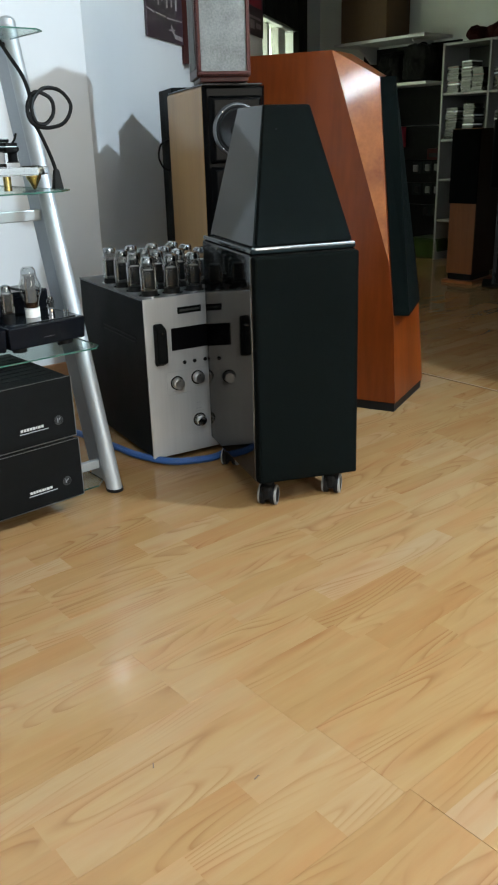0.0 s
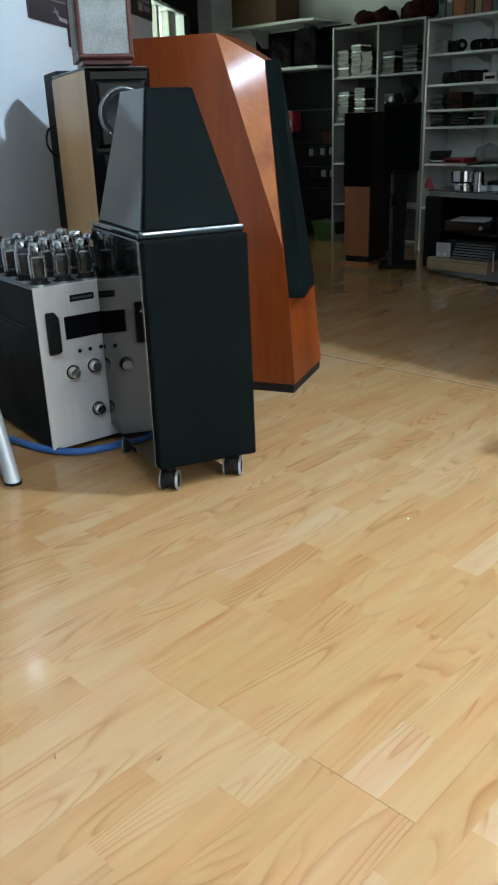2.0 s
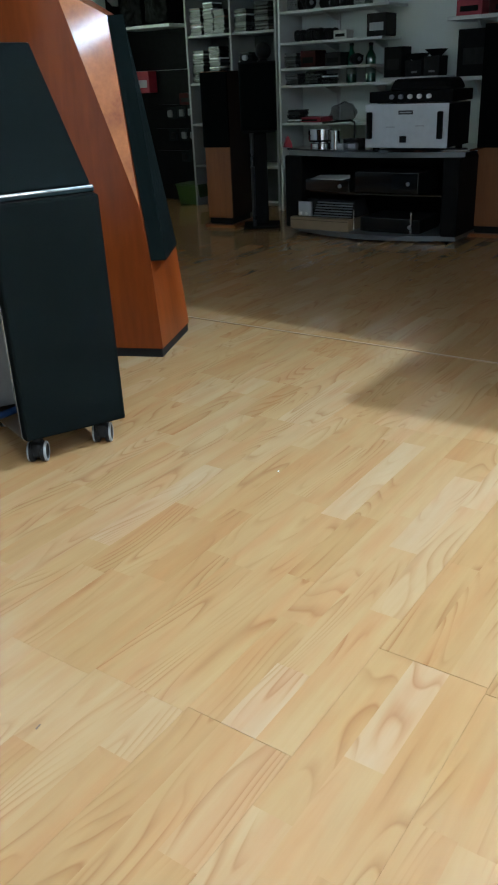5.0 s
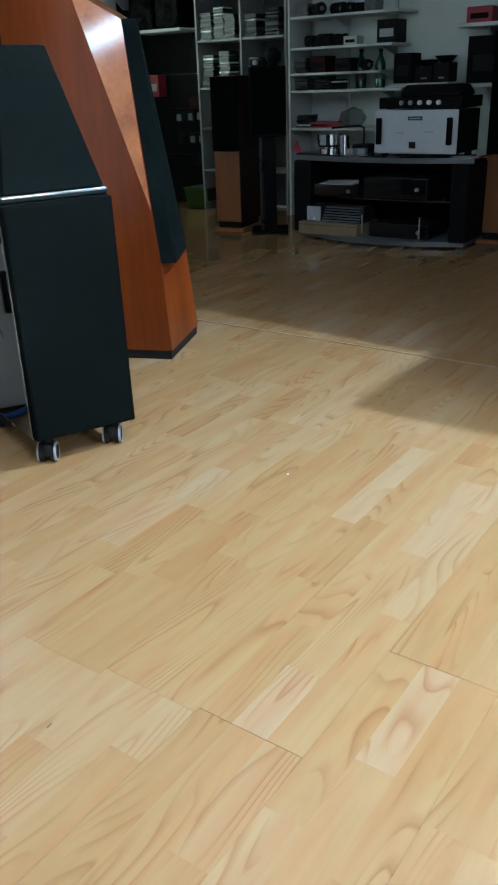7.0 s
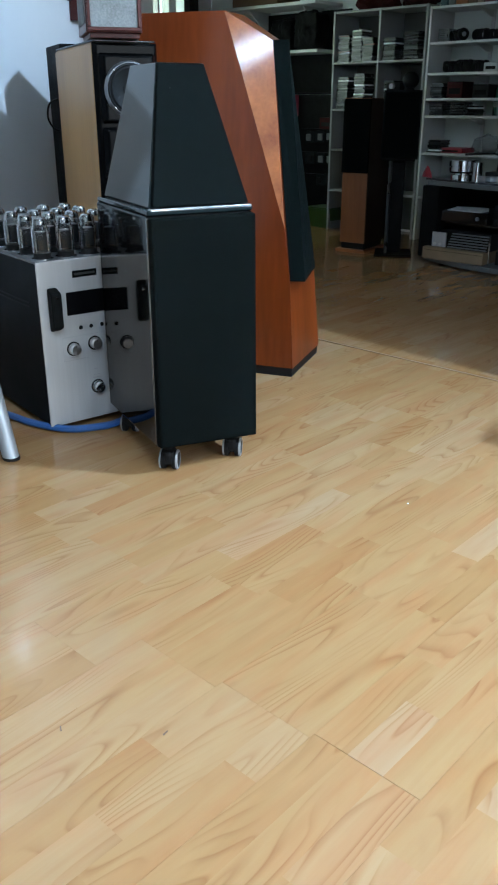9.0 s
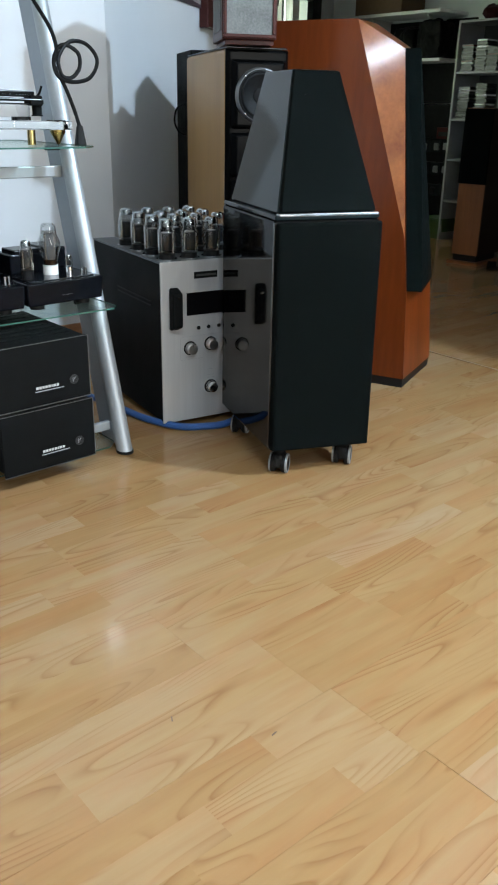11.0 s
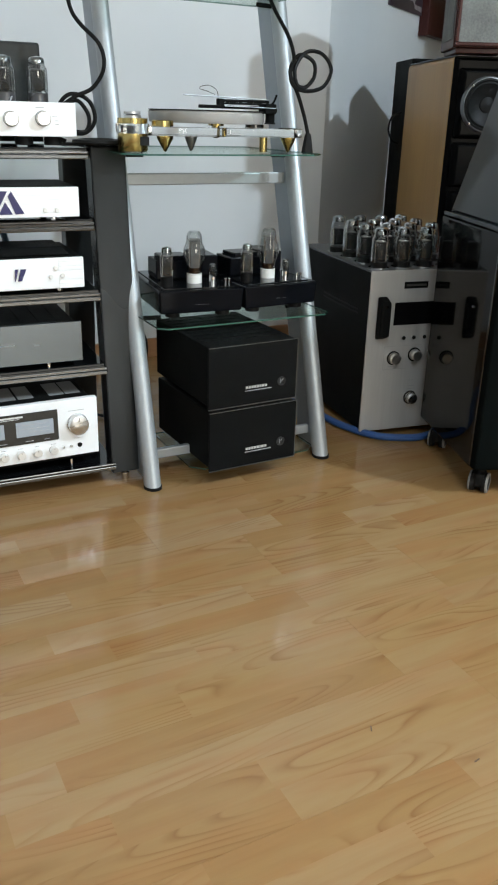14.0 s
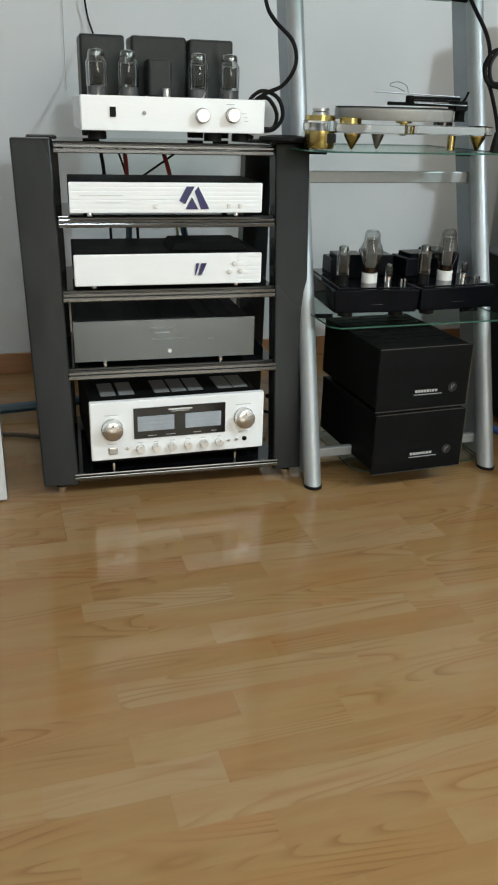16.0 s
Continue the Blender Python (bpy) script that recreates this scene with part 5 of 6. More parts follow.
cable("signal_cable", [(-0.75, 2.66, 0.02), (-0.30, 2.60, 0.022), (0.1, 2.62, 0.03), (0.5, 2.64, 0.022)], 0.016, TEAL_WIRE, "thick dark blue cable on the floor behind the rack")
cable("signal_cable", [(-0.75, 2.45, 0.01), (-0.25, 2.42, 0.009), (-0.05, 2.36, 0.009), (0.3, 2.5, 0.009)], 0.007, mat("brown_cable", (0.06, 0.04, 0.025), 0.5), "brown cable on the floor behind the rack")
cable("speaker_cable", [(0.95, 2.62, 0.014), (1.10, 2.50, 0.014), (1.183, 2.38, 0.014), (1.213, 2.172, 0.014), (1.226, 2.045, 0.014), (1.268, 1.930, 0.014), (1.335, 1.880, 0.014), (1.404, 1.862, 0.014), (1.50, 1.90, 0.014), (1.62, 2.02, 0.014)], 0.011, BLUE, "thick blue sleeved speaker cable on the floor", 10)
cable("coiled_cable", [(0.56, 2.06, 0.40), (0.60, 2.10, 0.32), (0.585, 2.12, 0.20), (0.62, 2.2, 0.03), (0.60, 2.4, 0.010), (0.40, 2.6, 0.010)], 0.005, CABLE, "black cord hanging behind the box amplifiers")
cable("signal_cable", [(0.60, 2.16, 0.12), (0.55, 2.30, 0.11), (0.60, 2.45, 0.05), (0.75, 2.55, 0.012)], 0.006, CABLE, "black cable behind the box amplifiers")

# ---- the far showroom ----
# dark tone that stands in for shade between the open shelves
SHELF_SHADE = mat("shelf_shade_sheet", (0.085, 0.09, 0.080), 0.7, vary=0.2, scale=6, spec=0.2)


def shelf_unit(y_left, y_right, uprights, levels, top, label, x0=5.28, free_ends=(), board=SHELF_WHITE):
    """Thin white boards between uprights; with free_ends they reach to those lengths and rest on rails at the wall."""
    s = thing("shelf_unit", pose(x0, y_left, 0), label, "shelf")
    W = y_left - y_right
    for u in uprights:
        part("upright", box(0, 0.30, -u - 0.008, -u + 0.008, 0.0, top, 0.002), board, s)
    if free_ends:
        for z, reach in zip(levels, free_ends):
            part("board", box(0.004, 0.30, -reach, -0.0085, z - 0.005, z + 0.011, 0.002), board, s)
        for u in (0.30, 0.66):
            part("wall_rail", box(0.302, 0.318, -u - 0.012, -u + 0.012, 0.1, top, 0.002), board, s)
            for z in levels:
                part("bracket", hexa([(0.26, -u - 0.006, z - 0.05), (0.301, -u - 0.006, z - 0.05), (0.301, -u + 0.006, z - 0.05), (0.26, -u + 0.006, z - 0.05)],
                                     [(0.10, -u - 0.006, z - 0.0055), (0.301, -u - 0.006, z - 0.0055), (0.301, -u + 0.006, z - 0.0055), (0.10, -u + 0.006, z - 0.0055)]), board, s)
        return s
    edges = sorted(uprights)
    for z in levels:
        for a, b2 in zip(edges, edges[1:]):
            part("board", box(0.004, 0.30, -b2 + 0.0085, -a - 0.0085, z - 0.005, z + 0.011, 0.002), board, s)
    # added sheet: the unit is open, this darkens the wall behind it
    part("shade_sheet", box(0.302, 0.310, -W, 0.0, 0.02, top, 0.001), SHELF_SHADE, s, "dark sheet put in as shade behind the boards")
    return s


XS = 5.28
# left unit takes the shaded copy of the white boards
shelf_unit(4.05, 3.27, (0.0, 0.40, 0.78), (0.30, 0.60, 0.885, 1.205, 1.54), 1.551, "white shelf unit with stacked disc cases, shade put into its colour", XS, board=SHELF_DIM)
shelf_unit(3.24, 2.42, (0.0,), (0.30, 0.60, 0.845, 0.955, 1.115, 1.305, 1.52), 1.531, "white shelf unit crowded with hi-fi gear", XS, (0.82, 0.82, 0.86, 0.70, 0.78, 0.82, 0.84))


# the few near-white spines carry the glare of glossy cases in their colour
SPINES = [mat("disc_spine_%s" % k, c, 0.25, vary=0.25, scale=90, spec=0.35) for k, c in (("black", (0.010, 0.010, 0.011)), ("dark", (0.024, 0.025, 0.025)), ("grey", (0.045, 0.047, 0.046)), ("mid", (0.085, 0.088, 0.086)), ("white", (0.88, 0.90, 0.90)), ("red", (0.06, 0.02, 0.018)))]
SPINE_WEIGHTS = (30, 28, 20, 13, 6, 3)
rng = random.Random(7)


def disc_stack(x, y0, y1, z0, z1):
    """A pile of disc cases, each a little askew."""
    s = thing("disc_stack", pose(x, (y0 + y1) / 2, z0), "pile of plastic disc cases on a white shelf", "disc stack", "stacks of disc cases")
    z, w = 0.0, abs(y0 - y1) / 2
    while z < z1 - z0 - 0.005:
        j, k = rng.uniform(-0.006, 0.006), rng.uniform(-0.008, 0.008)
        part("disc_case", box(k, 0.12 + k, -w + j, w + j, z, z + 0.0098), rng.choices(SPINES, SPINE_WEIGHTS)[0], s)
        z += 0.0104
    return s


for y0, y1, z0, z1 in ((4.03, 3.93, 1.217, 1.39), (3.905, 3.82, 1.217, 1.42), (3.81, 3.72, 1.217, 1.37), (3.63, 3.53, 1.217, 1.36), (3.45, 3.34, 1.217, 1.39), (4.03, 3.93, 0.897, 1.11), (3.87, 3.78, 0.897, 1.14), (3.60, 3.52, 0.897, 1.08),
                       (3.21, 3.12, 0.967, 1.06), (3.21, 3.11, 0.857, 0.93), (3.05, 2.95, 0.857, 0.94), (2.92, 2.86, 0.857, 0.92), (3.20, 3.10, 0.612, 0.70)):
    disc_stack(XS + 0.03, y0, y1, z0, z1)

DARKS = [mat("dark_goods_%s" % k, c, 0.6, vary=0.4, scale=25, spec=0.07) for k, c in (("a", (0.006, 0.006, 0.006)), ("b", (0.018, 0.017, 0.017)), ("c", (0.035, 0.008, 0.008)), ("d", (0.012, 0.014, 0.015)))]
REDBOX = mat("red_box", (0.30, 0.02, 0.035), 0.5, vary=0.2)
PACK_GREY = mat("pack_plastic", (0.13, 0.135, 0.13), 0.35, vary=0.4, scale=60)
PALEBOX = mat("pale_label", (0.45, 0.45, 0.44), 0.6, vary=0.15)


def carton(name, x, y0, y1, z0, z1, material, label, depth=0.16, stripe=None):
    """A small boxed item with a flap line and a printed face."""
    ya, yb = max(y0, y1), min(y0, y1)
    s = thing(name, pose(x, yb, z0), label, "box")
    part("body", box(0, depth, 0, ya - yb, 0, z1 - z0, min(0.004, (z1 - z0) * 0.1)), material, s)
    h, w = z1 - z0, ya - yb
    part("face_print", box(-0.001, 0.0, w * 0.15, w * 0.85, h * 0.25, h * 0.6), stripe or INK, s)
    return s


def headphones_lump(x, y, z, r, turn, lean, label="dark headphones lying on a crowded white shelf"):
    """Headphones tipped over, so that the band points away from the cups."""
    a = radians(lean)
    s = thing("headphones", pose(x, y, z + 0.82 * r * (1 - math.cos(a)), 0, lean, turn), label, "headphones", "headphones on the shelves")
    for sy in (-1, 1):
        cup = part("ear_cup", lathe([(0.0, -0.02), (r * 0.7, -0.018), (r * 0.8, 0.0), (r * 0.7, 0.02), (0, 0.022)], 18, at=(0, sy * r * 0.8, r * 0.82), axis="Y"), RUBBER, s, smooth=True)
        part("pad", lathe([(r * 0.45, -sy * 0.020), (r * 0.72, -sy * 0.022), (r * 0.78, -sy * 0.034), (r * 0.50, -sy * 0.036)], 18, at=(0, sy * r * 0.8, r * 0.82), axis="Y"), DARKS[1], cup, smooth=True)
        part("hub", lathe([(r * 0.30, sy * 0.020), (r * 0.26, sy * 0.025), (0, sy * 0.026)], 14, at=(0, sy * r * 0.8, r * 0.82), axis="Y"), ALU_DARK, cup, "grey metal hub", True)
    part("headband", rod([(0, r * 0.8 * math.cos(a2) * 1.05, r * 0.9 + r * 1.1 * math.sin(a2)) for a2 in (math.pi * k / 8 for k in range(9))], 0.007, 8, steps=2), RUBBER, s, smooth=True)
    return s


hrng = random.Random(12)
for z, ys in ((1.126, (3.10, 2.99, 2.90)), (1.316, (3.09, 3.01, 2.93, 2.86, 2.76)), (0.966, (2.73,))):
    for y in ys:
        headphones_lump(XS + hrng.uniform(0.09, 0.14), y, z, hrng.uniform(0.040, 0.050), hrng.uniform(-50, 50), hrng.choice((-74, 70, -60)))
for z, y0, y1 in ((1.316, 3.20, 3.12), (1.316, 2.69, 2.61)):
    for k in range(6):
        case = thing("clear_case", pose(XS + 0.05, (y0 + y1) / 2, z + k * 0.0135, 0, 0, hrng.uniform(-5, 5)), "clear plastic disc case in a low pile on a shelf", "disc case", "pile of clear cases")
        part("shell", box(0, 0.12, -(y0 - y1) / 2, (y0 - y1) / 2, 0.0, 0.0125, 0.001), mat("cloudy_plastic", (0.16, 0.17, 0.165), 0.15, vary=0.4, scale=40), case)


def bottle(x, y, z, h, r):
    s = thing("bottle", pose(x, y, z), "green glass bottle with pale label on a white shelf", "bottle", "two green bottles")
    part("glass", lathe([(r, 0.0), (r, h * 0.62), (r * 0.85, h * 0.70), (r * 0.38, h * 0.82), (r * 0.36, h * 0.97), (0, h * 0.97)], 24), mat("green_bottle_glass", (0.01, 0.07, 0.035), 0.08, coat=1.0, vary=0.1), s, "dark green glass", True)
    part("label_band", lathe([(r * 1.01, h * 0.22), (r * 1.01, h * 0.42)], 24, caps=False), mat("dim_label", (0.10, 0.14, 0.11), 0.4, vary=0.5, scale=60), s)
    part("cap", lathe([(r * 0.42, h * 0.93), (r * 0.42, h), (0, h)], 16), RUBBER, s, smooth=True)
    return s


bottle(XS + 0.15, 2.755, 0.857, 0.245, 0.036)
bottle(XS + 0.15, 2.610, 0.857, 0.240, 0.036)
carton("shelf_speaker", XS + 0.02, 2.58, 2.44, 1.126, 1.26, DARKS[1], "small dark boxed device on a white shelf", 0.15)
carton("shelf_box", XS + 0.03, 2.83, 2.73, 1.126, 1.18, PALEBOX, "small pale carton on a white shelf", 0.10, DARKS[0])
carton("shelf_box", XS + 0.05, 3.10, 2.98, 0.966, 1.07, DARKS[2], "dark red soft case on a white shelf", 0.15, DARKS[0])
carton("shelf_box", XS + 0.04, 2.90, 2.78, 0.966, 1.05, DARKS[1], "dark grey case on a white shelf", 0.15, DARKS[0])
carton("shelf_box", XS + 0.05, 3.14, 2.94, 0.612, 0.645, REDBOX, "flat red box on a white shelf", 0.18, DARKS[0])
bag = thing("plastic_bag", pose(XS + 0.12, 2.80, 0.612), "crumpled clear plastic bag on a white shelf", "bag")
bm = bmesh.new()
bmesh.ops.create_icosphere(bm, subdivisions=3, radius=0.07)
for v in bm.verts:
    v.co *= 1 + 0.35 * noise.noise(v.co * 28)
    v.co.y *= 1.3
    v.co.z = max(v.co.z + 0.055, 0.0)
part("film", bm, clear("plastic_film", (0.7, 0.7, 0.7), 1.6, 0.15), bag, smooth=True)
for y0, y1, h in ((3.95, 3.62, 0.12), (3.55, 3.30, 0.16)):
    lump = thing("bag_of_cables", pose(XS + 0.14, (y0 + y1) / 2, 1.552 if y0 > 3.27 else 1.532), "dark bundle of bags and cables on the shelf top", "bag")
    cloth = DARKS[rng.randrange(4)]
    for k in range(5):
        bm = bmesh.new()
        bmesh.ops.create_icosphere(bm, subdivisions=2, radius=0.075, matrix=Matrix.Translation((rng.uniform(-0.04, 0.04), (k - 2) * (y0 - y1) / 6, rng.uniform(0.03, h - 0.05))))
        for v in bm.verts:
            v.co *= 1 + 0.30 * noise.noise(v.co * 22)
            v.co.z = max(v.co.z * 0.8, 0.0)
        part("sack", bm, cloth, lump, smooth=True)

BINDERS = [mat("binder_%s" % k, c, 0.5, vary=0.25, scale=30) for k, c in (("teal", (0.03, 0.07, 0.08)), ("grey", (0.10, 0.11, 0.11)), ("orange", (0.26, 0.085, 0.025)), ("brown", (0.10, 0.055, 0.025)), ("tan", (0.24, 0.17, 0.09)), ("red", (0.16, 0.03, 0.025)))]
y = 3.21
for k, (w, h) in enumerate(((0.055, 0.20), (0.05, 0.20), (0.09, 0.23), (0.06, 0.21), (0.05, 0.22), (0.07, 0.20), (0.055, 0.23), (0.08, 0.21), (0.06, 0.22))):
    bk = thing("binder", pose(XS + 0.06, y - w, 1.5315), "upright %s binder standing on the top board" % ("teal", "grey", "orange", "brown", "tan", "red")[k % 6], "binder", "binders on the shelf top")
    part("cover", box(0.0, 0.20, 0.002, w - 0.002, 0.0, h, 0.003), BINDERS[k % 6], bk)
    part("spine_label", box(-0.0008, 0.0, w * 0.2, w * 0.8, h * 0.45, h * 0.8), PALEBOX if k % 2 else DARKS[1], bk)
    y -= w + 0.004

# wall shelves on either side
def wall_shelf(y0, y1, z, label, depth=0.32, brackets=True):
    s = thing("wall_shelf", pose(FAR_X - depth, y1, z), label, "shelf")
    part("board", box(0, depth - 0.001, 0, y0 - y1, -0.011, 0.011, 0.002), SHELF_WHITE, s)
    for k in (0.2, 0.8) if brackets else ():
        part("bracket", hexa([(0.25, (y0 - y1) * k - 0.008, -0.14), (depth - 0.001, (y0 - y1) * k - 0.008, -0.14), (depth - 0.001, (y0 - y1) * k + 0.008, -0.14), (0.25, (y0 - y1) * k + 0.008, -0.14)],
                             [(0.08, (y0 - y1) * k - 0.008, -0.0112), (depth - 0.001, (y0 - y1) * k - 0.008, -0.0112), (depth - 0.001, (y0 - y1) * k + 0.008, -0.0112), (0.08, (y0 - y1) * k + 0.008, -0.0112)]), SHELF_WHITE, s)
    return s


wall_shelf(2.01, 1.20, 1.19, "white wall shelf with a red box", 0.36)
wall_shelf(2.00, 1.20, 0.857, "white wall shelf below the red box", 0.36)
carton("red_case", 5.30, 1.98, 1.82, 1.202, 1.29, REDBOX, "red carton on a white wall shelf", 0.15, DARKS[0])
carton("dark_case", 5.30, 1.78, 1.50, 1.202, 1.28, DARKS[2], "dark case on a white wall shelf", 0.2, DARKS[0])
carton("dark_case", 5.28, 1.95, 1.70, 0.869, 1.13, DARKS[0], "black boxed device on a white wall shelf", 0.22, DARKS[1])
wall_shelf(2.48, 2.08, 0.868, "white wall shelf holding dark devices", 0.30)
carton("desktop_speaker", 5.34, 2.470, 2.345, 0.880, 1.06, DARKS[0], "small black desktop loudspeaker on a shelf", 0.15, DARKS[1])
for y0, y1, h in ((2.330, 2.215, 0.095), (2.200, 2.095, 0.115)):
    horn = thing("horn_device", pose(5.36, y1, 0.880), "dark boxed device with a flared top on a shelf", "device")
    part("body", box(0, 0.14, 0, y0 - y1, 0, h, 0.004), DARKS[1], horn)
    part("flared_top", hexa([(0.04, 0.03, h + 0.0005), (0.11, 0.03, h + 0.0005), (0.11, y0 - y1 - 0.03, h + 0.0005), (0.04, y0 - y1 - 0.03, h + 0.0005)], [(0.0, 0.0, h + 0.04), (0.14, 0.0, h + 0.04), (0.14, y0 - y1, h + 0.04), (0.0, y0 - y1, h + 0.04)], 0.003), DARKS[0], horn, "black flared horn")
    part("name_label", box(-0.001, 0.0, 0.03, 0.07, 0.02, 0.032), PACK_GREY, horn)
wall_shelf(5.15, 4.22, 1.63, "white wall shelf with a cardboard box", 0.34)
carton("cardboard_box", 5.29, 5.10, 4.62, 1.642, 2.0, CARD, "brown cardboard box on a white wall shelf", 0.28, CARD)
wall_shelf(4.75, 4.22, 1.305, "white wall shelf with dark bags", 0.30, False)
for y0, y1, z0, z1 in ((4.74, 4.50, 1.317, 1.56), (4.50, 4.25, 1.317, 1.60)):
    lump = thing("black_bag", pose(5.44, (y0 + y1) / 2, z0), "soft black bag stuffed on a wall shelf", "bag")
    bm = bmesh.new()
    bmesh.ops.create_icosphere(bm, subdivisions=5, radius=0.5)
    for v in bm.verts:
        k = max(abs(v.co.x), abs(v.co.y), abs(v.co.z)) / 0.5
        v.co *= (0.45 + 0.55 / k) * (1 + 0.16 * noise.noise(v.co * 4 + Vector((y0 * 9, 0, 0))) + 0.06 * noise.noise(v.co * 13 + Vector((y0 * 9, 0, 0))))
        v.co = Vector((v.co.x * 0.24, v.co.y * (y0 - y1), max((v.co.z + 0.46) * (z1 - z0), 0.0)))
    part("cloth", bm, DARKS[0], lump, smooth=True)
carton("red_carton", 5.42, 4.71, 4.57, 0.84, 1.0, REDBOX, "red carton hanging on the wall rack", 0.10, PALEBOX)
carton("red_carton", 5.42, 4.27, 4.14, 0.745, 0.83, DARKS[2], "dark red carton on the wall rack", 0.10, DARKS[1])
rackw = thing("accessory_rack", pose(5.52, 4.0, 0.0), "black wall rack with rows of hanging accessory packs", "rack")
# upper board added, and lower one run to the floor, to darken the wall
part("dark_back_board", box(0.0, 0.06, 0.03, 0.82, 0.005, 1.0, 0.003), DARKS[0], rackw)
part("dark_back_board", box(0.05, 0.075, 0.12, 1.1, 1.004, 1.6, 0.003), DARKS[0], rackw)
for z in (0.735, 0.555, 0.385):
    part("hook_rail", box(-0.03, -0.0005, 0.0, 0.60, z, z + 0.012, 0.002), BLACK_METAL, rackw)
for k, (y, z) in enumerate(((0.30, 0.655), (0.19, 0.66), (0.05, 0.65), (0.12, 0.652), (0.29, 0.487), (0.18, 0.488), (0.06, 0.484), (0.40, 0.65), (0.40, 0.485), (0.28, 0.322), (0.20, 0.33))):
    pk = thing("accessory_pack", pose(5.47, 4.0 + y, z), "small accessory pack hanging on a hook", "pack", "hanging accessory packs")
    part("card", box(0.0, 0.006, -0.045, 0.045, -0.01, 0.078, 0.001), DARKS[3], pk)
    part("blister", box(-0.018, -0.0005, -0.032 + 0.02 * (k % 2), 0.012 + 0.02 * (k % 2), 0.005, 0.055, 0.005), PACK_GREY if k < 8 else DARKS[1], pk, "pale plastic insert")


def green_bin():
    s = thing("green_bin", pose(5.40, 4.15, 0), "green plastic bin on the floor under the wall rack", "bin")
    bm = bmesh.new()
    r0 = [(-0.085, -0.10), (0.085, -0.10), (0.085, 0.10), (-0.085, 0.10)]
    r1 = [(-0.105, -0.12), (0.105, -0.12), (0.105, 0.12), (-0.105, 0.12)]
    hexa([(x, y, 0.0) for x, y in r0], [(x, y, 0.15) for x, y in r1], 0.006, bm)
    part("tub", bm, mat("green_plastic", (0.028, 0.064, 0.008), 0.45), s)
    part("rim", box(-0.111, 0.111, -0.126, 0.126, 0.1502, 0.161, 0.004), mat("green_plastic", (0.028, 0.064, 0.008), 0.45), s)
    return s


green_bin()


def far_tower(x, y0, y1, z_split, z_top, label, turn=0):
    s = thing("far_tower_speaker", pose(x, y1, 0, 0, 0, turn), label, "loudspeaker", "pair of far tower loudspeakers")
    w = y0 - y1
    part("plinth", box(-0.02, 0.32, -0.02, w + 0.02, 0.0, 0.022, 0.003), OAK, s, "wooden plinth")
    part("recess", box(0.01, 0.28, 0.01, w - 0.01, 0.0222, 0.062), RUBBER, s, "black recessed base")
    part("cabinet", box(0.0, 0.30, 0, w, 0.0625, z_top, 0.004), OAK, s, "oak-veneered cabinet")
    part("side_panel", box(-0.001, 0.299, -0.006, -0.0005, 0.064, z_top - 0.001), mat("dark_brown_side", (0.020, 0.011, 0.007), 0.5, vary=0.2, spec=0.1), s, "dark brown side")
    part("grille", box(-0.02, -0.0005, -0.006, w - 0.001, z_split, z_top - 0.003, 0.005), BLACK_CLOTH, s, "black grille cloth")
    return s


far_tower(4.53, 3.345, 3.160, 0.512, 0.962, "oak tower loudspeaker with tall black grille in the dim room", 8)
far_tower(4.80, 1.605, 1.385, 0.50, 1.13, "oak tower loudspeaker with tall black grille beside the media table", 4)


def stand_speaker():
    st = thing("speaker_stand", pose(4.64, 3.0, 0, 0, 0, 33), "black metal loudspeaker stand with twin pillars", "stand")
    part("base_plate", box(-0.13, 0.13, -0.12, 0.12, 0.005, 0.018, 0.003), BLACK_METAL, st)
    part("pillar", box(-0.045, 0.03, -0.045, 0.045, 0.018, 0.596, 0.01), DARKS[0], st)
    part("tube", lathe([(0.012, 0.018), (0.012, 0.596)], 14, at=(-0.075, 0.05, 0)), mat("grey_tube", (0.05, 0.052, 0.054), 0.3, metal=0.7), st, smooth=True)
    part("top_plate", box(-0.10, 0.10, -0.10, 0.10, 0.596, 0.606, 0.002), BLACK_METAL, st)
    for sx in (-1, 1):
        for sy in (-1, 1):
            part("spike", lathe([(0.0, 0), (0.006, 0.006)], 10, at=(sx * 0.11, sy * 0.10, 0)), CHROME, st)
    sp = thing("stand_speaker", pose(4.64, 3.0, 0.606, 0, 0, 33), "black stand-mounted loudspeaker in the dim room", "loudspeaker")
    part("cabinet", box(-0.10, 0.10, -0.115, 0.115, 0.0, 0.40, 0.005), DARKS[0], sp)
    part("grille", box(-0.118, -0.1005, -0.108, 0.108, 0.01, 0.39, 0.005), BLACK_CLOTH, sp)
    cam_ = thing("small_camera", pose(4.66, 3.075, 1.006), "small black camera on top of the loudspeaker", "camera")
    part("body", box(-0.03, 0.03, -0.05, 0.05, 0.0, 0.045, 0.006), RUBBER, cam_)
    part("lens_ring", lathe([(0.016, -0.03), (0.016, -0.05), (0.0, -0.048)], 18, at=(0, 0.0, 0.025), axis="X"), ALU, cam_, smooth=True)
    ball = thing("round_tweeter", pose(4.66, 2.965, 1.006), "black ball-shaped tweeter on top of the loudspeaker", "tweeter")
    bm = bmesh.new()
    bmesh.ops.create_uvsphere(bm, u_segments=24, v_segments=16, radius=0.05, matrix=Matrix.Translation((0, 0, 0.058)))
    lathe([(0.03, 0.0), (0.02, 0.012)], 16, bm)
    part("ball", bm, RUBBER, ball, smooth=True)


stand_speaker()


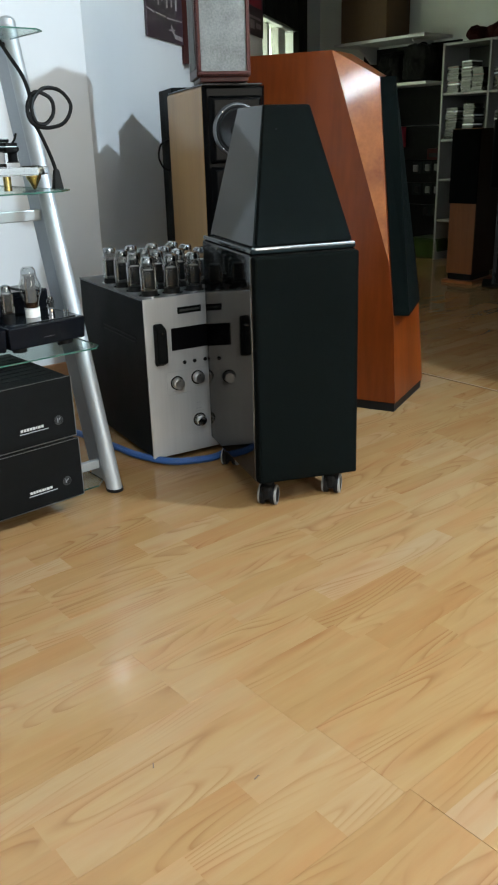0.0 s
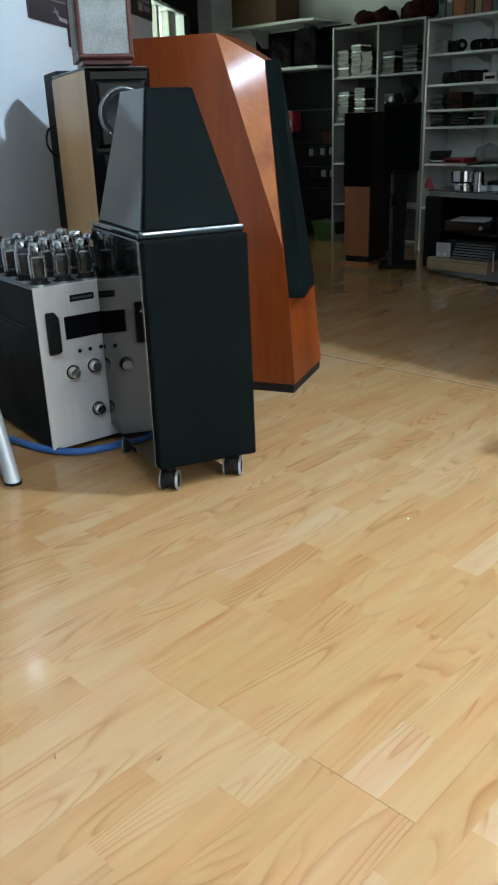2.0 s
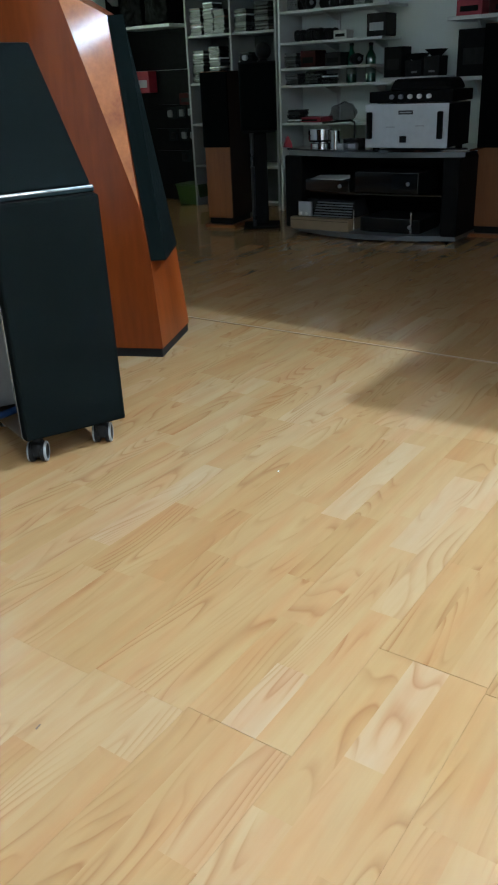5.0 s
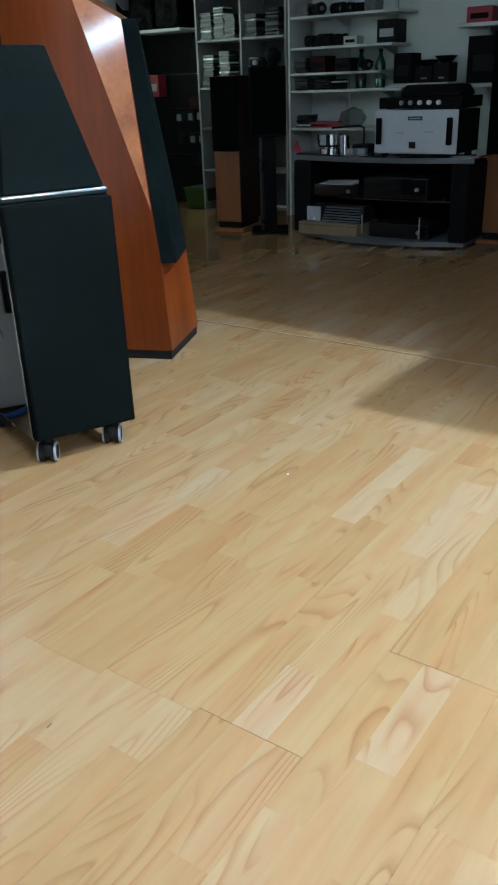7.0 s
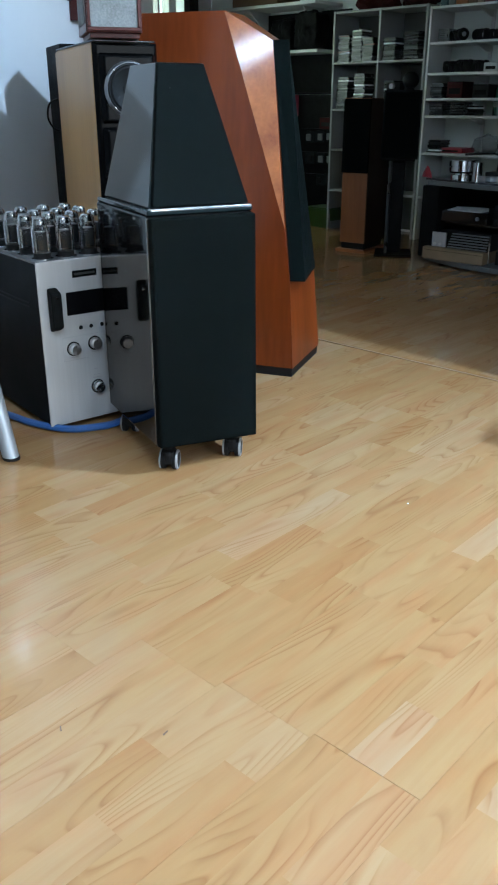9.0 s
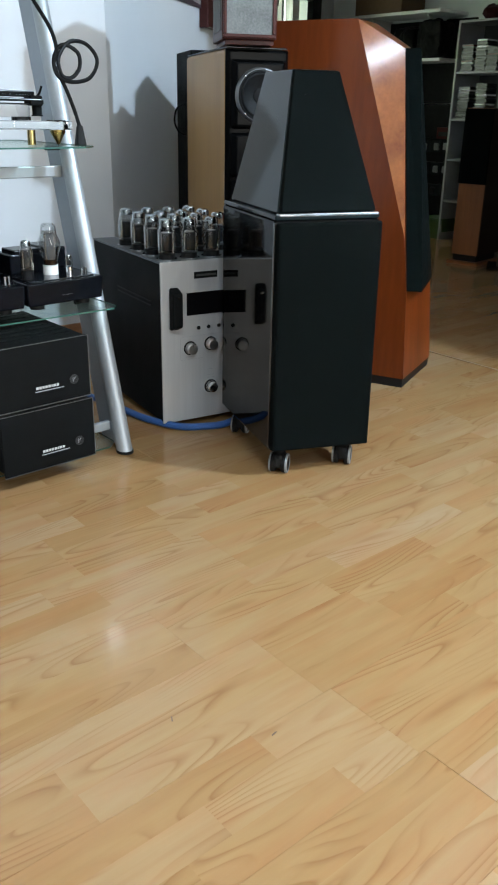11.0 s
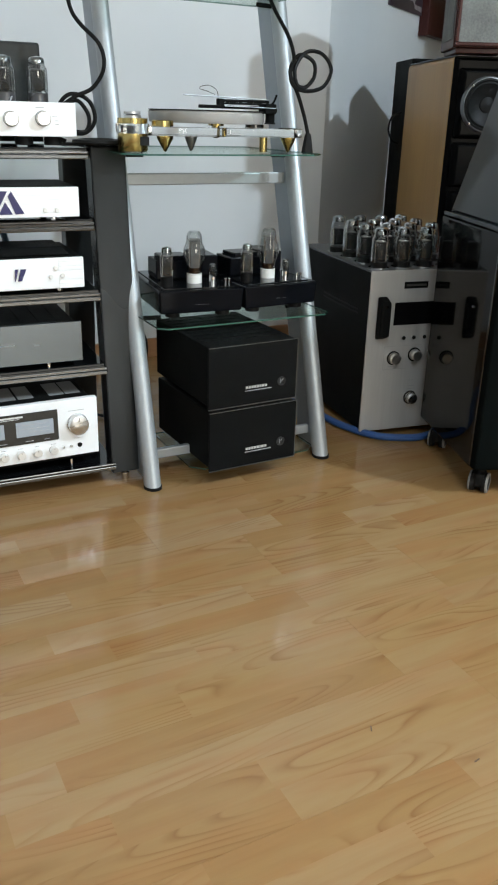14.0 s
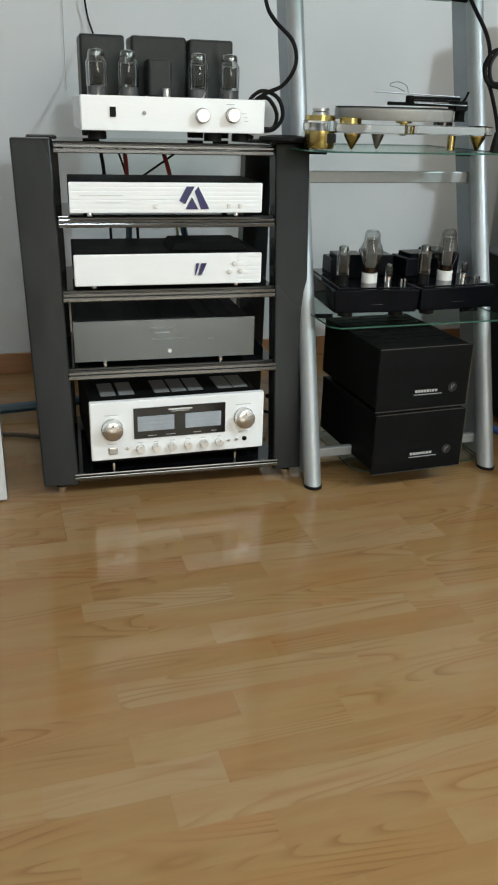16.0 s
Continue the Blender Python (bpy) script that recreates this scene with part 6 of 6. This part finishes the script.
def media_table():
    s = thing("media_table", pose(4.55, 2.135, 0), "black media table with bowed glass tiers", "table")
    def bow(depth, y0, y1, x_back, n=16):
        pts = [(x_back, y0)]
        for k in range(n + 1):
            f = k / n
            pts.append((-depth * math.sin(math.pi * f), y0 + (y1 - y0) * f))
        pts.append((x_back, y1))
        return pts[::-1]
    top = part("top_glass", slab(bow(0.10, -0.572, 0.60, 0.42), 0.497, 0.509), mat("black_glass", (0.008, 0.009, 0.010), 0.06, coat=1.0), s, "smoked black glass top")
    part("trim", hexa([(x - 0.012, y, 0.470) for x, y in bow(0.10, -0.552, 0.58, 0.0)], [(x - 0.012, y, 0.4965) for x, y in bow(0.10, -0.552, 0.58, 0.0)]), mat("grey_trim", (0.13, 0.138, 0.14), 0.35, metal=0.4), s, "grey bowed trim")
    part("base_tier", slab(bow(0.14, -0.52, 0.56, 0.40), 0.012, 0.040), mat("grey_trim", (0.13, 0.138, 0.14), 0.35, metal=0.4), s, "grey bowed base tier")
    part("mid_tier", slab(bow(0.05, -0.50, 0.50, 0.40), 0.255, 0.263), mat("black_glass", (0.008, 0.009, 0.010), 0.06, coat=1.0), s)
    for sy in (-1, 1):
        part("side_column", box(-0.05, 0.36, sy * 0.53 - 0.06 if sy > 0 else -0.540, sy * 0.53 + 0.06 if sy > 0 else -0.44, 0.0405, 0.469, 0.01), DARKS[0], s, "black column")
        part("chrome_post", lathe([(0.006, 0.041), (0.006, 0.17)], 12, at=(-0.06, sy * 0.02 + (-0.25 if sy < 0 else 0.08), 0)), CHROME, s, smooth=True)
    # black sheet added so the space under the table stays dark
    part("shade_sheet", box(0.375, 0.39, -0.53, 0.58, 0.041, 0.468), DARKS[0], s, "black sheet added as the dark under the table")
    for sx in (0.02, 0.34):
        for sy in (-1, 1):
            part("foot", lathe([(0.02, 0.0), (0.02, 0.012)], 14, at=(sx, sy * 0.45, 0)), RUBBER, s)
    return s


media_table()
amp = thing("far_power_amplifier", pose(4.47, 1.91, 0.5095), "silver power amplifier with black handles on the media table", "amplifier")
part("case", box(0.008, 0.34, -0.24, 0.24, 0.012, 0.235, 0.003), BLACK_METAL, amp)
part("front_panel", box(0.0, 0.0075, -0.245, 0.245, 0.012, 0.24, 0.002), mat("pale_silver_face", (0.55, 0.57, 0.58), 0.4, metal=0.3), amp, "pale silver front")
for y in (-0.205, 0.215):
    part("handle", box(-0.03, -0.0005, y - 0.014, y + 0.014, 0.06, 0.20, 0.006), BLACK_METAL, amp, "black handle")
part("power_button", box(-0.003, 0.0, -0.006, 0.034, 0.04, 0.075, 0.002), RUBBER, amp)
bm = box(-0.0012, 0.0, -0.04, 0.045, 0.186, 0.206)
part("nameplate", bm, RUBBER, amp)
part("lettering", box(-0.0018, -0.0012, -0.033, 0.038, 0.192, 0.200, 0, box(-0.0006, 0.0, -0.11, -0.055, 0.124, 0.129, 0, box(-0.0006, 0.0, 0.065, 0.12, 0.119, 0.124))), INK, amp)
for y in (-0.2, 0.2):
    part("foot", lathe([(0.02, 0.0), (0.02, 0.0125)], 14, at=(0.05, y, 0)), RUBBER, amp)
    part("foot", lathe([(0.02, 0.0), (0.02, 0.0125)], 14, at=(0.30, y, 0)), RUBBER, amp)
pre = thing("far_preamplifier", pose(4.52, 1.89, 0.7505), "black preamplifier with bright round knobs on the amplifier", "amplifier")
part("case", box(0.0, 0.30, -0.225, 0.27, 0.004, 0.062, 0.003), DARKS[0], pre)
part("hood", hexa([(0.03, -0.20, 0.0625), (0.28, -0.20, 0.0625), (0.28, 0.17, 0.0625), (0.03, 0.17, 0.0625)], [(0.06, -0.17, 0.124), (0.26, -0.17, 0.124), (0.26, 0.15, 0.124), (0.06, 0.15, 0.124)], 0.02), DARKS[0], pre)
for k, y in enumerate((0.128, 0.074, 0.019, -0.036, -0.092)):
    part("knob", lathe([(0.012, 0.0), (0.012, -0.018), (0.0, -0.019)], 16, at=(0.0, y, 0.034), axis="X"), CERAMIC if k > 1 else ALU_DARK, pre, smooth=True)
for y in (-0.19, 0.22):
    part("foot", box(0.02, 0.28, y - 0.01, y + 0.01, 0.0, 0.0045), RUBBER, pre)
tt = thing("far_turntable", pose(4.62, 2.525, 0.5095), "chrome drum turntable on the media table", "turntable")
part("plinth", lathe([(0.072, 0.0), (0.072, 0.024), (0.055, 0.026), (0.055, 0.034)], 40), CHROME, tt, "polished base drum", True)
part("belt_groove", lathe([(0.080, 0.0345), (0.080, 0.044), (0.070, 0.045)], 40), RUBBER, tt, "black middle ring", True)
part("platter", lathe([(0.084, 0.0455), (0.084, 0.070), (0.078, 0.0705), (0.078, 0.074), (0.086, 0.0745), (0.086, 0.106), (0, 0.107)], 40), CHROME, tt, "polished stacked platter", True)
part("silver_cube", box(-0.11, -0.07, -0.20, -0.16, 0.0, 0.028, 0.003), ALU, tt, "small silver control box")
part("silver_cube", box(-0.11, -0.07, -0.285, -0.235, 0.0, 0.030, 0.003), ALU, tt, "small silver control box")
part("motor", lathe([(0.03, 0.0), (0.03, 0.10), (0.02, 0.105), (0, 0.105)], 24, at=(-0.06, -0.125, 0)), CHROME, tt, smooth=True)
part("arm_pod", box(-0.05, 0.05, -0.27, -0.17, 0.0, 0.05, 0.004), DARKS[1], tt)
part("tonearm", rod([(0.0, -0.22, 0.05), (0.0, -0.22, 0.14), (-0.02, -0.16, 0.15), (-0.03, -0.02, 0.14)], 0.006, 8, steps=2), RUBBER, tt)
part("control_box", box(-0.10, -0.03, -0.26, -0.20, 0.0, 0.03, 0.003), ALU_DARK, tt)
tri = thing("red_ornament", pose(4.60, 2.76, 0.5095), "small red pointed ornament on the table corner", "ornament")
part("body", lathe([(0.035, 0.0), (0.03, 0.02), (0.012, 0.055), (0.0, 0.07)], 4), REDBOX, tri)
dev = thing("silver_radio", pose(4.47, 2.43, 0.1125), "silver device with slatted grille on a wooden box", "radio")
part("body", hexa([(0.02, -0.19, 0.0), (0.24, -0.19, 0.0), (0.24, 0.19, 0.0), (0.02, 0.19, 0.0)], [(0.085, -0.17, 0.098), (0.22, -0.17, 0.098), (0.22, 0.17, 0.098), (0.085, 0.17, 0.098)], 0.006), DARKS[1], dev)
part("left_panel", box(0.006, 0.0195, 0.09, 0.185, 0.004, 0.09, 0.003), ALU, dev)
for k in range(6):
    part("slat", box(0.008 + k * 0.010, 0.022 + k * 0.010, -0.18 + k * 0.003, 0.08, 0.006 + k * 0.0145, 0.013 + k * 0.0145, 0.002), ALU_DARK, dev)
for y in (0.16, 0.12):
    part("knob", lathe([(0.009, 0.005), (0.009, -0.008), (0, -0.009)], 14, at=(0, y, 0.022), axis="X"), CERAMIC, dev)
wb = thing("wooden_box", pose(4.45, 2.455, 0.0405), "pale wooden box at the foot of the media table", "box")
part("body", box(0.0, 0.28, -0.205, 0.205, 0.0, 0.072, 0.003), mat("pale_wood", (0.22, 0.16, 0.09), 0.5, vary=0.15, scale=20), wb)
part("lid_line", box(-0.0008, 0.0, -0.20, 0.20, 0.055, 0.057), DARKS[1], wb)
for z, h, y0, y1, lb in ((0.2635, 0.12, -0.30, 0.10, "black receiver on the middle tier of the media table"), (0.0405, 0.085, -0.32, 0.06, "black disc player on the base tier of the media table"), (0.2635, 0.07, 0.14, 0.44, "low black component on the middle tier")):
    d = thing("black_component", pose(4.50, 2.135, z), lb, "component")
    part("case", box(0.006, 0.30, y0, y1, 0.006, h, 0.003), DARKS[0], d)
    part("front_panel", box(0, 0.0055, y0, y1, 0.006, h, 0.002), BLACK_GLOSS, d)
    part("knob", lathe([(0.011, 0.0), (0.011, -0.01), (0, -0.011)], 18, at=(0, y0 + 0.06, h / 2), axis="X"), ALU_DARK, d, smooth=True)
    part("foot", box(0.02, 0.28, y0 + 0.03, y1 - 0.03, 0.0, 0.0065), RUBBER, d)
for y, h in ((3.19, 0.075), (3.12, 0.095)):
    jar = thing("storage_jar", pose(XS + 0.06, y, 0.3115), "pale plastic jar standing on a white shelf", "jar")
    part("body", lathe([(0.030, 0.0), (0.030, h * 0.8), (0.024, h * 0.86)], 20), PACK_GREY, jar, smooth=True)
    part("lid", lathe([(0.027, h * 0.86), (0.027, h), (0, h)], 20), PALEBOX, jar, "white lid", True)
papers = thing("papers", pose(4.50, 2.42, 0.334), "white papers lying on a black component", "papers")
part("sheet", hexa([(0.0, -0.10, 0.0), (0.10, -0.10, 0.0), (0.12, 0.12, 0.0), (0.0, 0.12, 0.0)], [(0.0, -0.10, 0.006), (0.10, -0.10, 0.02), (0.12, 0.12, 0.012), (0.0, 0.12, 0.003)]), PALEBOX, papers)

# small litter on the floor
crumb = thing("paper_scrap", pose(1.569, 0.919, 0), "tiny white scrap of paper on the floor", "scrap")
part("scrap", hexa([(-0.0025, -0.002, 0), (0.003, -0.001, 0), (0.0025, 0.0025, 0), (-0.002, 0.002, 0)], [(-0.0025, -0.002, 0.002), (0.003, -0.001, 0.001), (0.0025, 0.0025, 0.002), (-0.002, 0.002, 0.001)]), PALEBOX, crumb)

for x, y, turn in ((0.520, 0.894, 60), (0.627, 0.765, 10)):
    chip = thing("wood_chip", pose(x, y, 0, 0, 0, turn), "tiny dark splinter lying on the laminate floor", "splinter")
    part("chip", hexa([(-0.006, -0.001, 0), (0.006, -0.0008, 0), (0.005, 0.001, 0), (-0.005, 0.0012, 0)], [(-0.006, -0.001, 0.0015), (0.006, -0.0008, 0.001), (0.005, 0.001, 0.0012), (-0.005, 0.0012, 0.0015)]), CARD, chip)

# ---- floor, last ----
tagged(part("subfloor", box(WEST_X - 0.14, FAR_X + 0.14, SOUTH_Y - 0.14, 5.95, -0.06, -0.008), mat("dark_underlay", (0.05, 0.03, 0.018), 0.9)), "dark underlay below the laminate", "floor", kind="structure")
floor = thing("floor", pose(0, 0, 0), "glossy beech laminate floor of three-strip boards", "floor", kind="structure")
BOARD, STRIP, LENGTH, FLOOR_Y = 0.1935, 0.0645, 1.20, 0.205
THRESH = 2.622
frng = random.Random(21)
# where the boards end, row by row, and the staves that stand out: their ends, and how pale each is between them
JOINTS = {0: 1.075, 1: 0.786, 2: 0.775, 3: 0.758, 4: 0.654, 5: 0.92, 6: 0.625, 7: 0.423, 8: 1.085}
STAVES = {
    0: ((1.075,), (0.30, 0.55)), 1: ((0.827, 1.075), (0.5, 1.0, 0.25)), 2: ((1.075,), (0.4, 0.3)),
    3: ((0.786,), (0.75, 0.5)), 4: ((0.786, 0.95), (0.35, 1.0, 0.6)), 5: ((0.786,), (0.1, 0.35)),
    6: ((0.65, 0.775), (0.25, 0.8, 0.45)), 7: ((0.775, 1.436, 1.885), (0.6, 0.4, 1.0, 0.5)), 8: ((0.595, 0.775), (0.15, 0.7, 0.3)),
    9: ((0.325, 0.758), (0.12, 0.7, 0.2)), 10: ((0.758,), (0.5, 0.3)), 11: ((-0.043, 0.758), (0.12, 0.75, 0.4)),
    12: ((0.045, 0.654, 1.0, 1.31), (0.9, 0.1, 0.6, 0.1, 0.65)), 13: ((0.654, 1.083, 1.51), (0.5, 0.45, 1.0, 0.4)), 14: ((0.103, 0.654), (0.15, 0.7, 0.5)),
    15: ((-0.083, 0.348, 0.92, 1.181), (0.3, 0.8, 0.7, 0.2, 0.7)), 18: ((0.0, 0.625), (0.2, 0.6, 0.4)), 19: ((0.185, 0.625), (0.92, 0.4, 0.55)),
}
near, rest = [], []
for row in range(int(math.floor((SOUTH_Y - FLOOR_Y) / BOARD)), int(math.ceil((5.9 - FLOOR_Y) / BOARD))):
    joint = JOINTS.get(row, frng.uniform(0, LENGTH))
    ends = [joint + k * LENGTH for k in range(-5, 6)]
    gap = 0.0005 if row < 2 else 0.0002
    for j in range(3):
        known, tones = STAVES.get(row * 3 + j, ((joint,), (frng.random(), frng.random())))
        runs = [(known[k], known[k + 1], tones[k + 1]) for k in range(len(known) - 1)]
        x, tone = known[0], tones[0]
        while x > WEST_X:
            step = frng.uniform(0.22, 0.46)
            stop = max([e for e in ends if e < x - 0.02] + [-9.0])
            step = x - stop if 0 < x - stop < step + 0.10 else step
            runs.append((x - step, x, tone))
            x, tone = x - step, frng.random()
        x, tone = known[-1], tones[-1]
        while x < FAR_X:
            step = frng.uniform(0.22, 0.46)
            stop = min([e for e in ends if e > x + 0.02] + [99.0])
            step = stop - x if 0 < stop - x < step + 0.10 else step
            runs.append((x, x + step, tone))
            x, tone = x + step, frng.random()
        c = FLOOR_Y + (row * 3 + j) * STRIP
        sy0, sy1 = c + (0.0002 if j == 0 else 0.0), c + STRIP - (0.0002 if j == 2 else 0.0)
        for x0, x1, tone in runs:
            x0 += gap if any(abs(x0 - e) < 0.01 for e in ends) else 0.0
            x1 -= gap if any(abs(x1 - e) < 0.01 for e in ends) else 0.0
            for a, b2 in ((max(x0, WEST_X), min(x1, THRESH - 0.004)), (max(x0, THRESH + 0.004), min(x1, FAR_X))):
                if b2 - a > 0.01:
                    cx, cy = (a + b2) / 2, (sy0 + sy1) / 2
                    (near if -0.35 < cx < 1.75 and 0.35 < cy < 1.75 else rest).append((a, b2, sy0, sy1, tone, frng.random()))
near.sort(key=lambda r: (r[0] - 0.6) ** 2 + (r[2] - 0.9) ** 2)
rest += near[300:]


def stave_mesh(name, staves, dx=0.0, dy=0.0):
    """Staves as bevel-free blocks, each face carrying its stave's paleness and grain seed."""
    verts, faces, tone, seed = [], [], [], []
    for a, b2, c, d, t, q in staves:
        n0 = len(verts)
        verts += stave_box(a - dx, b2 - dx, c - dy, d - dy)
        faces += [tuple(n0 + k for k in f) for f in STAVE_FACES]
        tone += [t] * 6
        seed += [q] * 6
    me = bpy.data.meshes.new(name)
    me.from_pydata(verts, [], faces)
    me.attributes.new("tone", "FLOAT", "FACE").data.foreach_set("value", tone)
    me.attributes.new("seed", "FLOAT", "FACE").data.foreach_set("value", seed)
    me.materials.append(LAMINATE)
    return me


def stave_box(a, b2, c, d):
    return [(a, c, 0.0), (b2, c, 0.0), (b2, d, 0.0), (a, d, 0.0), (a, c, -0.007), (b2, c, -0.007), (b2, d, -0.007), (a, d, -0.007)]


STAVE_FACES = [(0, 1, 2, 3), (7, 6, 5, 4), (0, 4, 5, 1), (1, 5, 6, 2), (2, 6, 7, 3), (3, 7, 4, 0)]
for stave in near[:300]:
    cx, cy = (stave[0] + stave[1]) / 2, (stave[2] + stave[3]) / 2
    ob = new("plank", stave_mesh("plank", [stave], cx, cy))
    ob.location = (cx, cy, 0)
    ob.parent = floor
ob = new("planks", stave_mesh("planks", rest))
ob.parent = floor
tagged(ob, "further beech laminate planks", kind="stuff")
part("threshold_strip", box(THRESH - 0.0055, THRESH + 0.0055, PART_Y - 0.3, 4.6, -0.007, 0.0030, 0.0015), mat("strip_wood", (0.20, 0.11, 0.05), 0.4), floor, "thin wooden joint strip")
